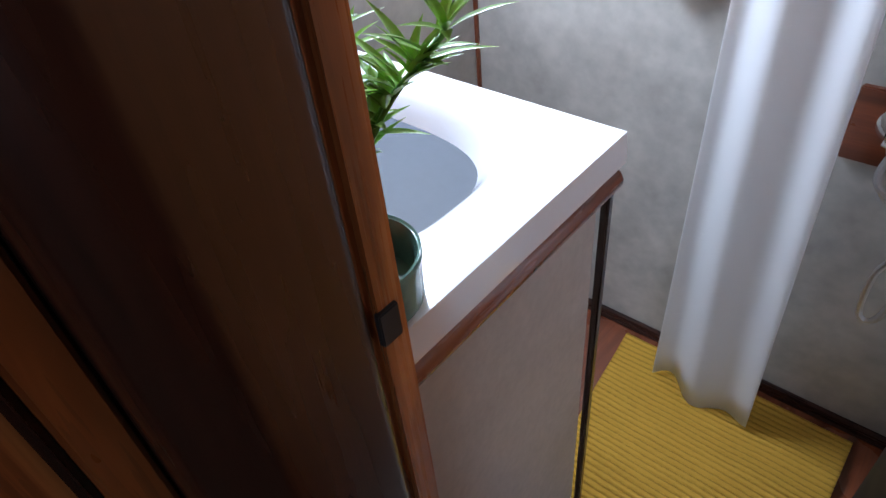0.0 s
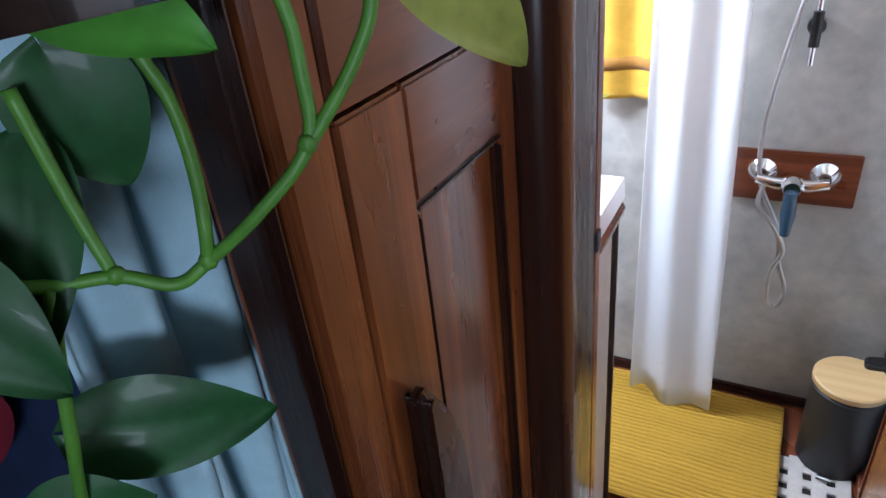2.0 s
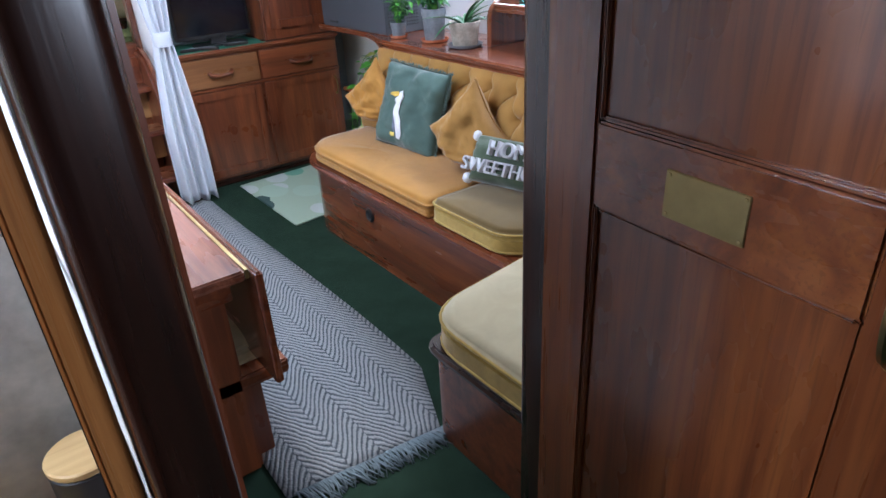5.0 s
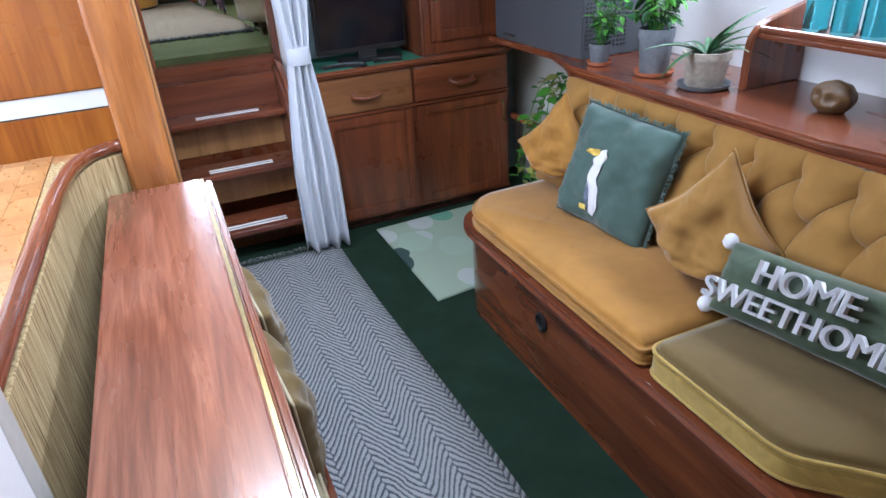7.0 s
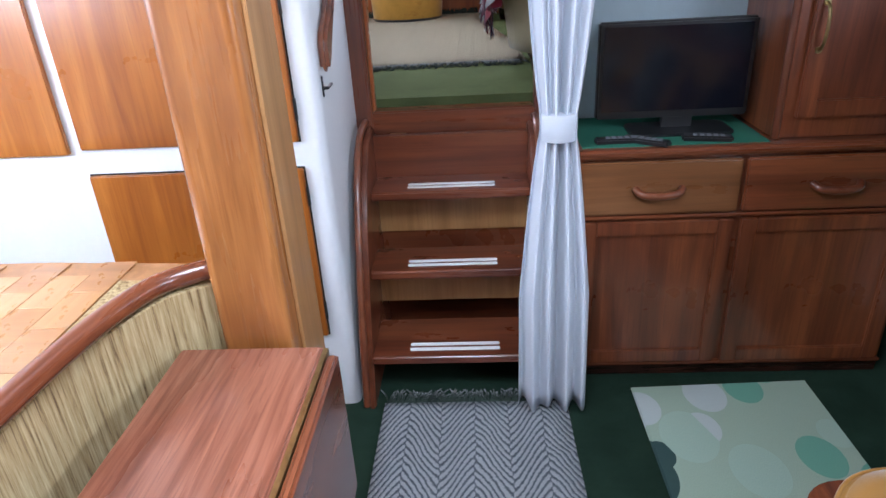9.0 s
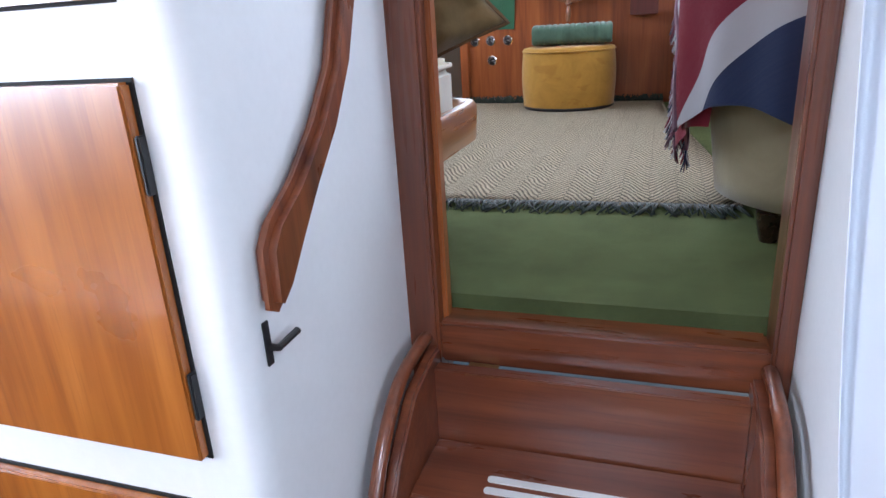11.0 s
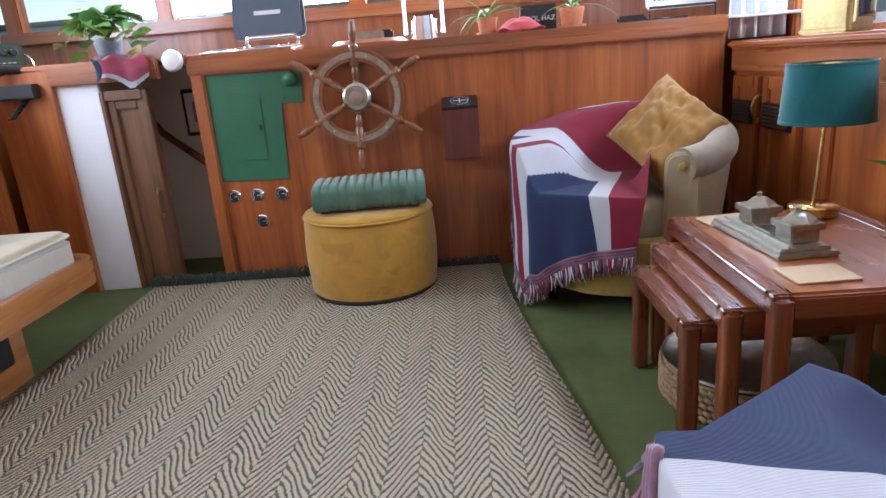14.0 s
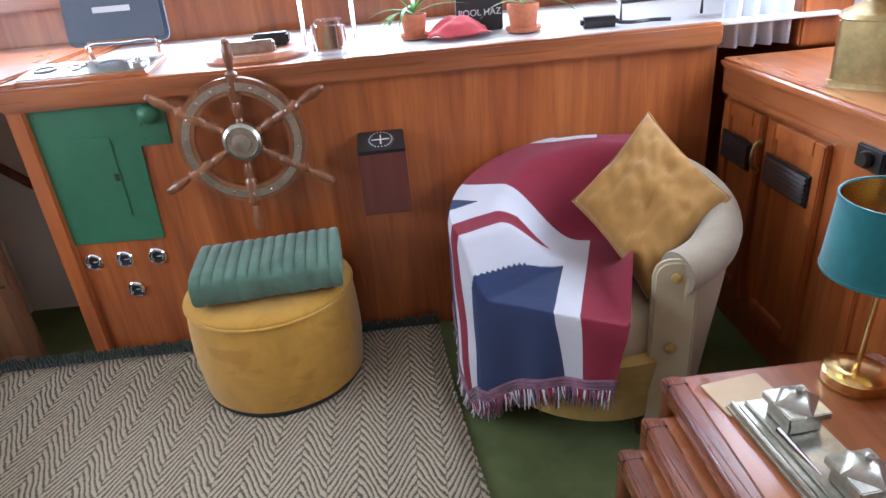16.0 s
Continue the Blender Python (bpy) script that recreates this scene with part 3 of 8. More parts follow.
solid("wall_shower_forward", box(-0.85, 0.604, 1.395, 1.455, 0, CEIL, 0), PLASTER, "mottled grey wall panel behind the shower", "wall", kind="structure")
sk = solid("baseboard_shower", box(-0.78, 0.6, 1.383, 1.396, 0.006, 0.045, 0.003), DARK, "dark wooden skirting", "skirting", kind="structure")
pw = thing("wall_shower_port", "mottled grey wall with a port light above the basin", "wall", (-0.8, 0.9, 0), kind="structure")
part("panel", boxes([(-0.83, -0.76, 0.36, 1.4, 0, 1.42), (-0.83, -0.76, 0.36, 1.4, 1.8, CEIL), (-0.83, -0.76, 0.36, 0.68, 1.42, 1.8), (-0.83, -0.76, 1.22, 1.4, 1.42, 1.8)], 0), PLASTER, pw)
part("corner_trim", box(-0.762, -0.752, 1.385, 1.396, 0.05, CEIL, 0.002), MAHOG, pw)
solid("wall_shower_starboard", boxes([(0.588, 0.604, 0.93, 1.396, 0, CEIL), (0.588, 0.604, 0.40, 0.93, 0, CEIL)], 0), WHITE, "white painted side wall of the shower room", "wall", kind="structure")
solid("trim_shower_corner", box(0.574, 0.588, 1.36, 1.395, 0.0, CEIL, 0.004), MAHOG, "red wooden corner trim", "trim", kind="structure")

# saloon and cabin enclosure
pws = thing("wall_saloon_port", "white painted topside of the galley with a long window", "wall", (-1.0, 2.2, 0), kind="structure")
part("panel", boxes([(-1.05, -0.98, 1.455, 3.6, 0, 1.36), (-1.05, -0.98, 1.455, 3.6, 1.76, CEIL), (-1.05, -0.98, 1.455, 1.66, 1.36, 1.76), (-1.05, -0.98, 2.94, 3.6, 1.36, 1.76)], 0), WHITE, pws)
hs = thing("wall_saloon_starboard", "white painted hull side above the settee with a long window", "wall", (3.0, 1.8, 0), kind="structure")
part("panel", boxes([(2.96, 3.04, 0.38, 4.1, 0, 1.46), (2.96, 3.04, 0.38, 4.1, 1.78, CEIL), (2.96, 3.04, 0.38, 1.1, 1.46, 1.78), (2.96, 3.04, 2.7, 4.1, 1.46, 1.78)], 0), WHITE, hs)
solid("wall_cabin_port", boxes([(-1.85, -1.78, -2.2, 0.31, 0, CEIL)], 0), CUPB, "dark mahogany cabin side", "wall", kind="structure")
# near-black wood here stands in for the unlit darkness beyond the door
solid("wall_cabin_starboard", boxes([(3.04, 3.1, -2.2, 0.34, 0, CEIL)], 0), DARK, "cabin side with the darkness there put into its near-black colour", "wall", kind="structure")
# unseen end wall; its opening is added to suit the cabin's fill lamp
solid("wall_cabin_aft", boxes([(-1.85, 1.05, -2.26, -2.2, 0, CEIL), (1.95, 3.1, -2.26, -2.2, 0, CEIL), (1.05, 1.95, -2.26, -2.2, 0, 1.35), (1.05, 1.95, -2.26, -2.2, 1.8, CEIL)], 0), CUPB, "dark mahogany cabin end with an opening added for the fill lamp", "wall", kind="structure")
solid("ceiling_below", boxes([(-1.85, 3.1, -2.26, 1.9, CEIL, CEIL + 0.05), (-1.05, 0.85, 1.9, 3.56, CEIL, CEIL + 0.05), (1.45, 3.04, 1.9, 4.1, CEIL, CEIL + 0.05), (0.85, 1.45, 2.5, 3.5, CEIL, CEIL + 0.05)], 0), CREAM, "cream painted deckhead", "ceiling", kind="structure")
solid("skylight_curb", boxes([(0.82, 0.85, 1.87, 2.53, CEIL, 2.1), (1.45, 1.48, 1.87, 2.53, CEIL, 2.1), (0.85, 1.45, 1.87, 1.9, CEIL, 2.1), (0.85, 1.45, 2.5, 2.53, CEIL, 2.1)], 0.002), WHITE, "white skylight curb in the deckhead", "skylight", kind="structure")

# stairwell: white side wall, cupboard face, raised hood
solid("wall_stair_port", box(0.77, 0.8285, 3.598, 4.058, 0, 2.8, 0.0), WHITE, "glossy white stairwell side", "wall", kind="structure")
solid("wall_stair_starboard", boxes([(1.515, 1.555, 3.66, 4.06, 0, 2.8)], 0.004), WHITE, "white stairwell side", "wall", kind="structure")
cw = thing("wall_galley_forward", "white galley partition with two honey-coloured cupboard doors", "wall", (0.2, 3.53, 0), kind="structure")
part("panel", slab(rounded([(-1.0, 3.53), (0.83, 3.53), (0.83, 3.6), (-1.0, 3.6)], [0, 0.035, 0, 0]), 0, CEIL, 0), WHITE, cw)
solid("wall_hood", boxes([(0.77, 1.56, 3.46, 3.5, CEIL, 2.8), (0.77, 1.56, 3.46, 4.06, 2.8, 2.84)], 0), WHITE, "white hood over the steps", "wall", kind="structure")
solid("wall_wheelhouse_aft", boxes([(-1.5, 0.81, 4.06, 4.12, 0, 3.05), (1.51, 3.0, 4.06, 4.12, 0, 3.05), (0.81, 1.51, 4.06, 4.12, 2.72, 3.05)], 0), CONSOLE, "teak bulkhead at the back of the wheelhouse", "wall", kind="structure")
df = thing("door_3", "mahogany frame and sill at the head of the steps", "door frame", (1.15, 4.1, 0.9), kind="structure")
part("door_jamb", box(0.806, 0.889, 4.045, 4.128, 0.0, 2.72, 0.006), MAHOG, df)
part("door_jamb", box(1.482, 1.52, 4.045, 4.128, 0.0, 2.72, 0.006), MAHOG, df)
part("jamb_bead", box(0.889, 0.9, 4.075, 4.105, 0.91, 2.72, 0.003), CONSOLE, df)
part("door_sill", box(0.889, 1.482, 4.05, 4.13, 0.83, 0.918, 0.006), MAHOG_X, df, "bright worn sill")
part("carpet_bar", box(0.889, 1.482, 4.122, 4.134, 0.915, 0.944, 0.003), BLACK, df)

# wheelhouse enclosure
whp = thing("wall_wheelhouse_port", "teak wheelhouse side with window posts", "wall", (-1.2, 6, FW), kind="structure")
part("lower_panel", box(-1.26, -1.2, 4.12, 8.3, FW, 1.95, 0), CONSOLE, whp)
for y in (4.12, 5.55, 6.05, 7.15):
    part("window_post", box(-1.26, -1.19, y, y + 0.1, 1.95, 2.7, 0.008), CONSOLE, whp)
part("header", box(-1.26, -1.19, 4.12, 8.3, 2.7, 3.02, 0.004), CONSOLE_Y, whp)
whs = thing("wall_wheelhouse_starboard", "teak wheelhouse side with window posts", "wall", (2.7, 6, FW), kind="structure")
part("lower_panel", box(2.68, 2.74, 4.12, 8.3, FW, 1.85, 0), CONSOLE, whs)
for y in (4.12, 5.2, 6.36, 7.1):
    part("window_post", box(2.55, 2.72, y, y + 0.09, 1.82, 2.7, 0.008), CONSOLE, whs)
part("header", box(2.6, 2.74, 4.12, 8.3, 2.7, 3.02, 0.004), CONSOLE_Y, whs)
whf = thing("wall_wheelhouse_forward", "raked front of the wheelhouse with three windows", "wall", (0.75, 7.95, FW), kind="structure")
part("lower_panel", box(-1.26, 2.74, 7.98, 8.04, FW, 2.12, 0), CONSOLE, whf)
part("window_sill", box(-1.26, 2.74, 7.86, 8.0, 2.1, 2.16, 0.008), CONSOLE_X, whf)
for x in (-1.26, -0.42, 0.62, 1.72, 2.64):
    part("mullion", box(x, x + 0.09, 7.93, 8.02, 2.14, 2.75, 0.008), CONSOLE, whf)
part("header", box(-1.26, 2.74, 7.9, 8.04, 2.7, 3.02, 0.004), CONSOLE_X, whf)
solid("ceiling_wheelhouse", box(-1.4, 2.9, 4.0, 8.1, 3.02, 3.08, 0), CREAM, "cream wheelhouse deckhead", "ceiling", kind="structure")
win = 0
for x0, x1 in ((-1.17, -0.42), (-0.33, 0.62), (0.71, 1.72), (1.81, 2.64)):
    win += 1
    g = solid("window_%d" % win, box(x0, x1, 7.97, 7.976, 2.16, 2.7, 0), GLASS, "clear wheelhouse window pane", "window", kind="structure")
    g.visible_shadow = False

# ================================================================ shower room
vt = thing("vanity_cabinet", "pale laminate vanity cabinet with red wooden edge trim", "cabinet", (-0.4, 0.6, 0))
part("body", box(-0.755, -0.085, 0.372, 0.812, 0.006, 0.925, 0.003), CABFRONT, vt)
part("door", box(-0.086, -0.07, 0.385, 0.785, 0.03, 0.912, 0.002), CABFRONT, vt)
part("edge_trim", tube([(-0.07, 0.375, 0.936), (-0.07, 0.815, 0.936)], 0.02, 12), MAHOG_Y, vt, "scratched round front rail")
part("edge_trim", tube([(-0.07, 0.815, 0.936), (-0.75, 0.815, 0.936)], 0.02, 12), MAHOG_X, vt)
part("corner_strip", box(-0.075, -0.062, 0.803, 0.816, 0.006, 0.93, 0.002), DARK, vt)
part("gap_strip", box(-0.75, -0.08, 0.375, 0.815, 0.945, 0.958, 0.002), RUBBER, vt, "dark blue sealing strip")
part("hinge", box(-0.075, -0.06, 0.385, 0.395, 0.78, 0.84, 0.001), BRASS, vt)
# basin: a slab with a rounded bowl
def basin_top(u, v):
    x, y = -0.752 + u * 0.692, 0.37 + v * 0.46
    du, dv = (x + 0.42) / 0.285, (y - 0.60) / 0.175
    d = (abs(du) ** 3.2 + abs(dv) ** 3.2) ** (1 / 3.2)
    k = min(1, max(0, (1.02 - d) / 0.45))
    return Vector((x, y, 1.002 - 0.125 * (k * k * (3 - 2 * k))))
bs = thing("wash_basin", "glossy white ceramic inset wash basin on the vanity", "basin", (-0.4, 0.6, 0.985))
bm = sheet(basin_top, 70, 48)
rim_e = [e for e in bm.edges if len(e.link_faces) == 1]
ext = bmesh.ops.extrude_edge_only(bm, edges=rim_e)
for v in [g for g in ext["geom"] if isinstance(g, bmesh.types.BMVert)]:
    v.co = Vector((v.co.x + (0.004 if v.co.x > -0.1 else 0), v.co.y, 0.957))
part("bowl", bm, CERAMIC, bs, angle=50)
part("tap", add(tube(curve_pts([(-0.66, 0.6, 1.0), (-0.66, 0.6, 1.1), (-0.6, 0.6, 1.14), (-0.52, 0.6, 1.12)]), 0.012, 12), lathe([(0.025, 1.0), (0.025, 1.02), (0.015, 1.03)], 20, -0.66, 0.6)), CHROME, bs)
part("drain", lathe([(0.022, 0.878), (0.022, 0.882), (0.014, 0.882)], 24, -0.42, 0.6), CHROME, bs)
# plants on the basin edge
gp = thing("green_dish", "green glazed ceramic dish holding a flowerpot on the basin edge", "dish", (-0.122, 0.42, 1.002))
part("dish", lathe([(0.05, 1.002), (0.058, 1.006), (0.06, 1.05), (0.061, 1.058), (0.057, 1.06), (0.054, 1.052), (0.052, 1.014), (0.0005, 1.012)], 44, -0.122, 0.42), GREENGLAZE, gp)
part("rim", lathe([(0.0575, 1.058), (0.0605, 1.0615), (0.0615, 1.057)], 44, -0.122, 0.42, False), GREENGLAZE, gp)
rp = thing("basin_plant", "bright green fleshy shrub in a small terracotta pot", "plant", (-0.138, 0.427, 1.014))
part("pot", lathe([(0.026, 1.014), (0.034, 1.085), (0.038, 1.085), (0.039, 1.105), (0.033, 1.105), (0.031, 1.09)], 32, -0.138, 0.427), TERRA, rp)
part("soil", lathe([(0.0335, 1.075), (0.0325, 1.094), (0.0005, 1.098)], 24, -0.138, 0.427), SOIL, rp)
FRESH = plain("fresh_leaf", (0.24, 0.47, 0.06), 0.4, vary=0.3, scale=25, coat=0.2)
random.seed(5)
lv, st = bmesh.new(), bmesh.new()
for k in range(9):
    a, tilt = random.uniform(0, 6.28), random.uniform(0.15, 0.75)
    hgt = random.uniform(0.1, 0.2)
    p0 = Vector((-0.138, 0.427, 1.095))
    top = p0 + Vector((math.cos(a) * tilt * hgt + 0.02, math.sin(a) * tilt * hgt + 0.02, hgt))
    line = curve_pts([p0, p0.lerp(top, 0.5) + Vector((0, 0, 0.02)), top], 7)
    add(st, tube(line, 0.0026, 6))
    for j in range(3, len(line)):
        for q in range(3 if j < len(line) - 1 else 7):
            ang = random.uniform(0, 6.28)
            m = Matrix.Translation(line[j]) @ Euler((random.uniform(0.35, 1.15), 0, ang)).to_matrix().to_4x4()
            add(lv, leaf_mesh(random.uniform(0.035, 0.07), 0.0095, 0.3, 6, 0.22), m)
part("foliage", lv, FRESH, rp, angle=180)
part("stems", st, STEM, rp, angle=180)

# bath mat, grating, shower fittings
def mat_top(u, v):
    x, y = -0.17 + u * 0.525, 0.83 + v * 0.515
    x -= 0.1 * v * (1 - u) * 0.6
    return Vector((x, y, 0.022 + 0.006 * noise.noise(Vector((x * 7, y * 7, 2))) + 0.0035 * math.sin(y * 392) * (0.4 + 0.6 * min(1, 2.2 * max(0.0, u * v + 0.15)))))
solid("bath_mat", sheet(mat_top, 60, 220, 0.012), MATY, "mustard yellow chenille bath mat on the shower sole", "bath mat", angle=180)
gr = thing("shower_grating", "bleached teak floor grating with square holes", "grating", (0.2, 0.9, 0.006))
xs = [0.03 + i * 0.059 for i in range(9)]
ys = [0.55 + j * 0.052 for j in range(12)]
for x in [0.0] + xs:
    part("grating_bar", box(x - 0.004, x + 0.033, 0.5, 1.165, 0.006, 0.017, 0.002), CABFRONT, gr)
for y in ys + [1.14]:
    part("cross_bar", box(-0.004, 0.535, y - 0.014, y + 0.014, 0.0065, 0.0165, 0.002), CABFRONT, gr)
# near-black sheet on the sole paints the shade seen through the holes
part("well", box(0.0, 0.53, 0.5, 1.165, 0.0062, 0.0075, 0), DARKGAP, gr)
mx = thing("shower_mixer", "chrome shower mixer on a red wooden backing board", "shower mixer", (0.26, 1.36, 0.8))
part("backing_board", box(0.108, 0.412, 1.381, 1.396, 0.722, 0.868, 0.003), MAHOG_X, mx, "red mahogany backing board")
for x in (0.186, 0.334):
    part("escutcheon", moved(lathe([(0.036, 0), (0.036, 0.008), (0.026, 0.02), (0.016, 0.028), (0.014, 0.045)], 28), pose(x, 1.381, 0.812, 90)), CHROME, mx)
part("mixer_body", add(tube([(0.176, 1.335, 0.806), (0.22, 1.328, 0.8), (0.3, 1.328, 0.8), (0.344, 1.335, 0.806)], [0.014, 0.017, 0.017, 0.014], 14), moved(lathe([(0.026, 0), (0.028, 0.03), (0.02, 0.045)], 20), pose(0.262, 1.335, 0.8, 90))), CHROME, mx)
part("lever", add(tube([(0.262, 1.29, 0.79), (0.262, 1.272, 0.74), (0.263, 1.27, 0.68)], [0.017, 0.019, 0.012], 12), box(0.255, 0.269, 1.258, 1.272, 0.7, 0.76, 0.003)), plain("blue_lever", (0.02, 0.06, 0.1), 0.12, coat=0.6), mx, "dark blue lever cap")
hose = curve_pts([(0.196, 1.325, 0.8), (0.19, 1.31, 0.74), (0.235, 1.315, 0.68), (0.268, 1.33, 0.6), (0.247, 1.33, 0.53), (0.25, 1.33, 0.43), (0.275, 1.33, 0.415), (0.29, 1.332, 0.47), (0.262, 1.338, 0.56), (0.245, 1.34, 0.66), (0.185, 1.335, 0.8), (0.175, 1.34, 0.95), (0.2, 1.345, 1.15), (0.235, 1.345, 1.36), (0.24, 1.35, 1.5)], 10)
part("hose", tube(hose, 0.0065, 8), plain("ribbed_steel", (0.6, 0.6, 0.6), 0.3, 0.9, bump=0.6, bscale=300), mx, "ribbed steel hose")
sh = thing("shower_bracket", "black and chrome hand shower on a wall bracket", "shower head", (0.25, 1.39, 1.2))
part("rail", tube([(0.252, 1.365, 1.1), (0.252, 1.365, 1.75)], 0.008, 12), CHROME, sh)
part("clamp", moved(lathe([(0.017, 0), (0.02, 0.02), (0.02, 0.05), (0.012, 0.06)], 20), pose(0.252, 1.396, 1.195, 90)), BLACK, sh)
part("knuckle", tube([(0.252, 1.34, 1.15), (0.252, 1.34, 1.23)], 0.012, 12), BLACK, sh)
# shower curtain hanging gathered
def curtain(cx, cy, half, z0, z1, folds, depth, flare, mat, name, label, lean=0.0, nz=24, tie=None, tie_w=0.4):
    def f(u, v):
        z = z0 + v * (z1 - z0)
        k = 1 + flare * (1 - v)
        if tie:
            d = abs(z - tie)
            k *= tie_w + (1 - tie_w) * min(1.0, d / 0.55) ** 0.7
        x = cx + (u - 0.5) * 2 * half * k + lean * (1 - v)
        ph = u * folds * 2 * math.pi
        y = cy + math.sin(ph + 0.6 * math.sin(v * 3)) * depth * (0.55 + 0.45 * min(1, abs(k))) + depth * 0.5 * math.sin(ph * 0.5 + 1)
        return Vector((x, y, z + 0.012 * math.sin(ph * 0.7) * (1 - v)))
    e = thing(name, label, "curtain", (cx, cy, z1))
    part("cloth", sheet(f, int(40 * folds), nz, 0.0012), mat, e, angle=180)
    return e
sc = curtain(0.0, 1.24, 0.102, 0.045, 1.93, 1.7, 0.021, 0.24, SHOWERC, "shower_curtain", "frosted white shower curtain gathered in folds over the mat", 0.02)
part("rail", tube([(-0.76, 1.24, 1.935), (0.58, 1.24, 1.935)], 0.01, 10), CHROME, sc)
tw = thing("towel", "yellow towelling hung from a rail on the wall", "towel", (-0.2, 1.35, 1.35))
part("cloth", sheet(lambda u, v: Vector((-0.27 + u * 0.2, 1.368 - 0.012 * math.sin(u * 9) - 0.012 * v, 1.0 + 0.4 * v)), 24, 30, 0.014), YTOWEL, tw, angle=180)
part("band", sheet(lambda u, v: Vector((-0.271 + u * 0.202, 1.352 - 0.012 * math.sin(u * 9), 1.08 + 0.035 * v)), 24, 2, 0.003), OCHRE, tw, "woven border band", angle=180)
part("rail", tube([(-0.32, 1.37, 1.405), (-0.04, 1.37, 1.405)], 0.008, 10), CHROME, tw)
pb = thing("pedal_bin", "black pedal bin with a round bamboo lid", "bin", (0.46, 1.2, 0.006))
part("body", lathe([(0.088, 0.006), (0.091, 0.014), (0.091, 0.285), (0.085, 0.292)], 40, 0.484, 1.2), BLACKM, pb)
part("lid", lathe([(0.09, 0.293), (0.093, 0.298), (0.093, 0.312), (0.089, 0.316)], 40, 0.484, 1.2), BAMBOO, pb, "pale bamboo lid")
part("hinge", slab(rounded([(0.512, 1.245), (0.567, 1.252), (0.567, 1.3), (0.512, 1.29)], 0.018), 0.29, 0.333, 0.006), BLACK, pb)
part("pedal", add(box(0.452, 0.477, 1.09, 1.14, 0.02, 0.026, 0.002), tube([(0.447, 1.095, 0.026), (0.484, 1.09, 0.026)], 0.007, 8)), CHROME, pb)

# shower room door, standing open against the side wall
ld = thing("shower_door", "honey-striped sapele door with a chrome bow handle", "door", (0.52, 0.6, 0))
part("leaf", box(0.522, 0.56, 0.345, 0.925, 0.03, 1.86, 0.006), OAKY, ld)
part("groove", box(0.5195, 0.523, 0.398, 0.404, 0.03, 1.86, 0.0008), DARKGAP, ld)
part("edge_strip", box(0.518, 0.562, 0.922, 0.94, 0.03, 1.86, 0.004), MAHOG, ld, "red edge lipping")
part("handle", bow_handle((0.52, 0.90, 1.045), (0.52, 0.90, 1.185), (-0.035, 0.012, 0), 0.0055), CHROME, ld)
part("foot_rail", box(0.516, 0.523, 0.35, 0.92, 0.03, 0.1, 0.002), MAHOG, ld)
solid("wall_door_plinth", box(0.545, 0.59, 0.4, 1.39, 0.0, 0.05, 0.004), MAHOG, "red wooden plinth along the side wall", "plinth", kind="structure")

# saloon door, open into the cabin
DM = pose(1.262, 0.297, 0, 0, 0, 265)
def dbox(a0, a1, t0, t1, z0, z1, b=0.004):
    return moved(box(a0, a1, t0, t1, z0, z1, b), DM)
sd = thing("saloon_door", "open mahogany panelled door with brass handle and plate", "door", (1.262, 0.30, 0))
TH = 0.036
DW = 0.63
DOORW = wood("red_door_mahogany", (0.06, 0.014, 0.006), (0.17, 0.045, 0.014), (0.28, 0.085, 0.024), "z", 0.28, 0.6)
DOORX = wood("red_door_rail", (0.07, 0.017, 0.007), (0.19, 0.05, 0.016), (0.29, 0.09, 0.026), "x", 0.28, 0.6)
for a0, a1 in ((0, 0.112), (0.517, DW)):
    part("stile", dbox(a0, a1, 0, TH, 0.02, 1.86), DOORW, sd)
for z0, z1 in ((0.02, 0.16), (1.109, 1.243), (1.74, 1.86)):
    part("rail", dbox(0.1125, 0.5165, 0, TH, z0, z1), DOORX, sd)
for z0, z1 in ((0.155, 1.114), (1.238, 1.745)):
    part("panel", dbox(0.107, 0.522, 0.011, TH - 0.011, z0, z1, 0.002), DOORW, sd)
    for a0, a1, c0, c1 in ((0.1125, 0.12, z0 + 0.006, z1 - 0.006), (0.509, 0.5165, z0 + 0.006, z1 - 0.006), (0.1205, 0.5085, z0 + 0.006, z0 + 0.0135), (0.1205, 0.5085, z1 - 0.0135, z1 - 0.006)):
        part("moulding", dbox(a0, a1, 0.003, 0.012, c0, c1, 0.003), DOORW, sd)
np_ = part("name_plate", dbox(0.246, 0.37, -0.0025, 0.001, 1.14, 1.208, 0.001), BRASSP, sd, "tarnished blank brass plate")
for a0 in (0.252, 0.364):
    for z0 in (1.146, 1.202):
        part("screw", moved(lathe([(0.003, 0), (0.0028, 0.001), (0.001, 0.0014)], 10), DM @ pose(a0, -0.0024, z0, 90)), BRASS, np_)
part("handle", bow_handle(DM @ Vector((0.558, 0, 1.088)), DM @ Vector((0.558, 0, 1.236)), DM.to_3x3() @ Vector((0, -0.045, 0)), 0.009), BRASS, sd, "worn brass bow handle")
part("lock_plate", dbox(DW - 0.001, DW + 0.002, 0.008, 0.028, 1.08, 1.2, 0.001), CHROME, sd)

# cabin: wardrobe face, plant, hanging cloths
wr = thing("wardrobe", "dark mahogany wardrobe with panelled door", "wardrobe", (-0.1, 0.0, 0))
WF = -0.026
part("carcass", box(WF - 0.055, WF - 0.032, -0.178, 0.181, 0.0, CEIL - 0.002, 0.004), CUPB, wr)
part("end_stile", box(WF - 0.05, WF - 0.003, -0.182, -0.166, 0.0, CEIL - 0.002, 0.008), DARK, wr)
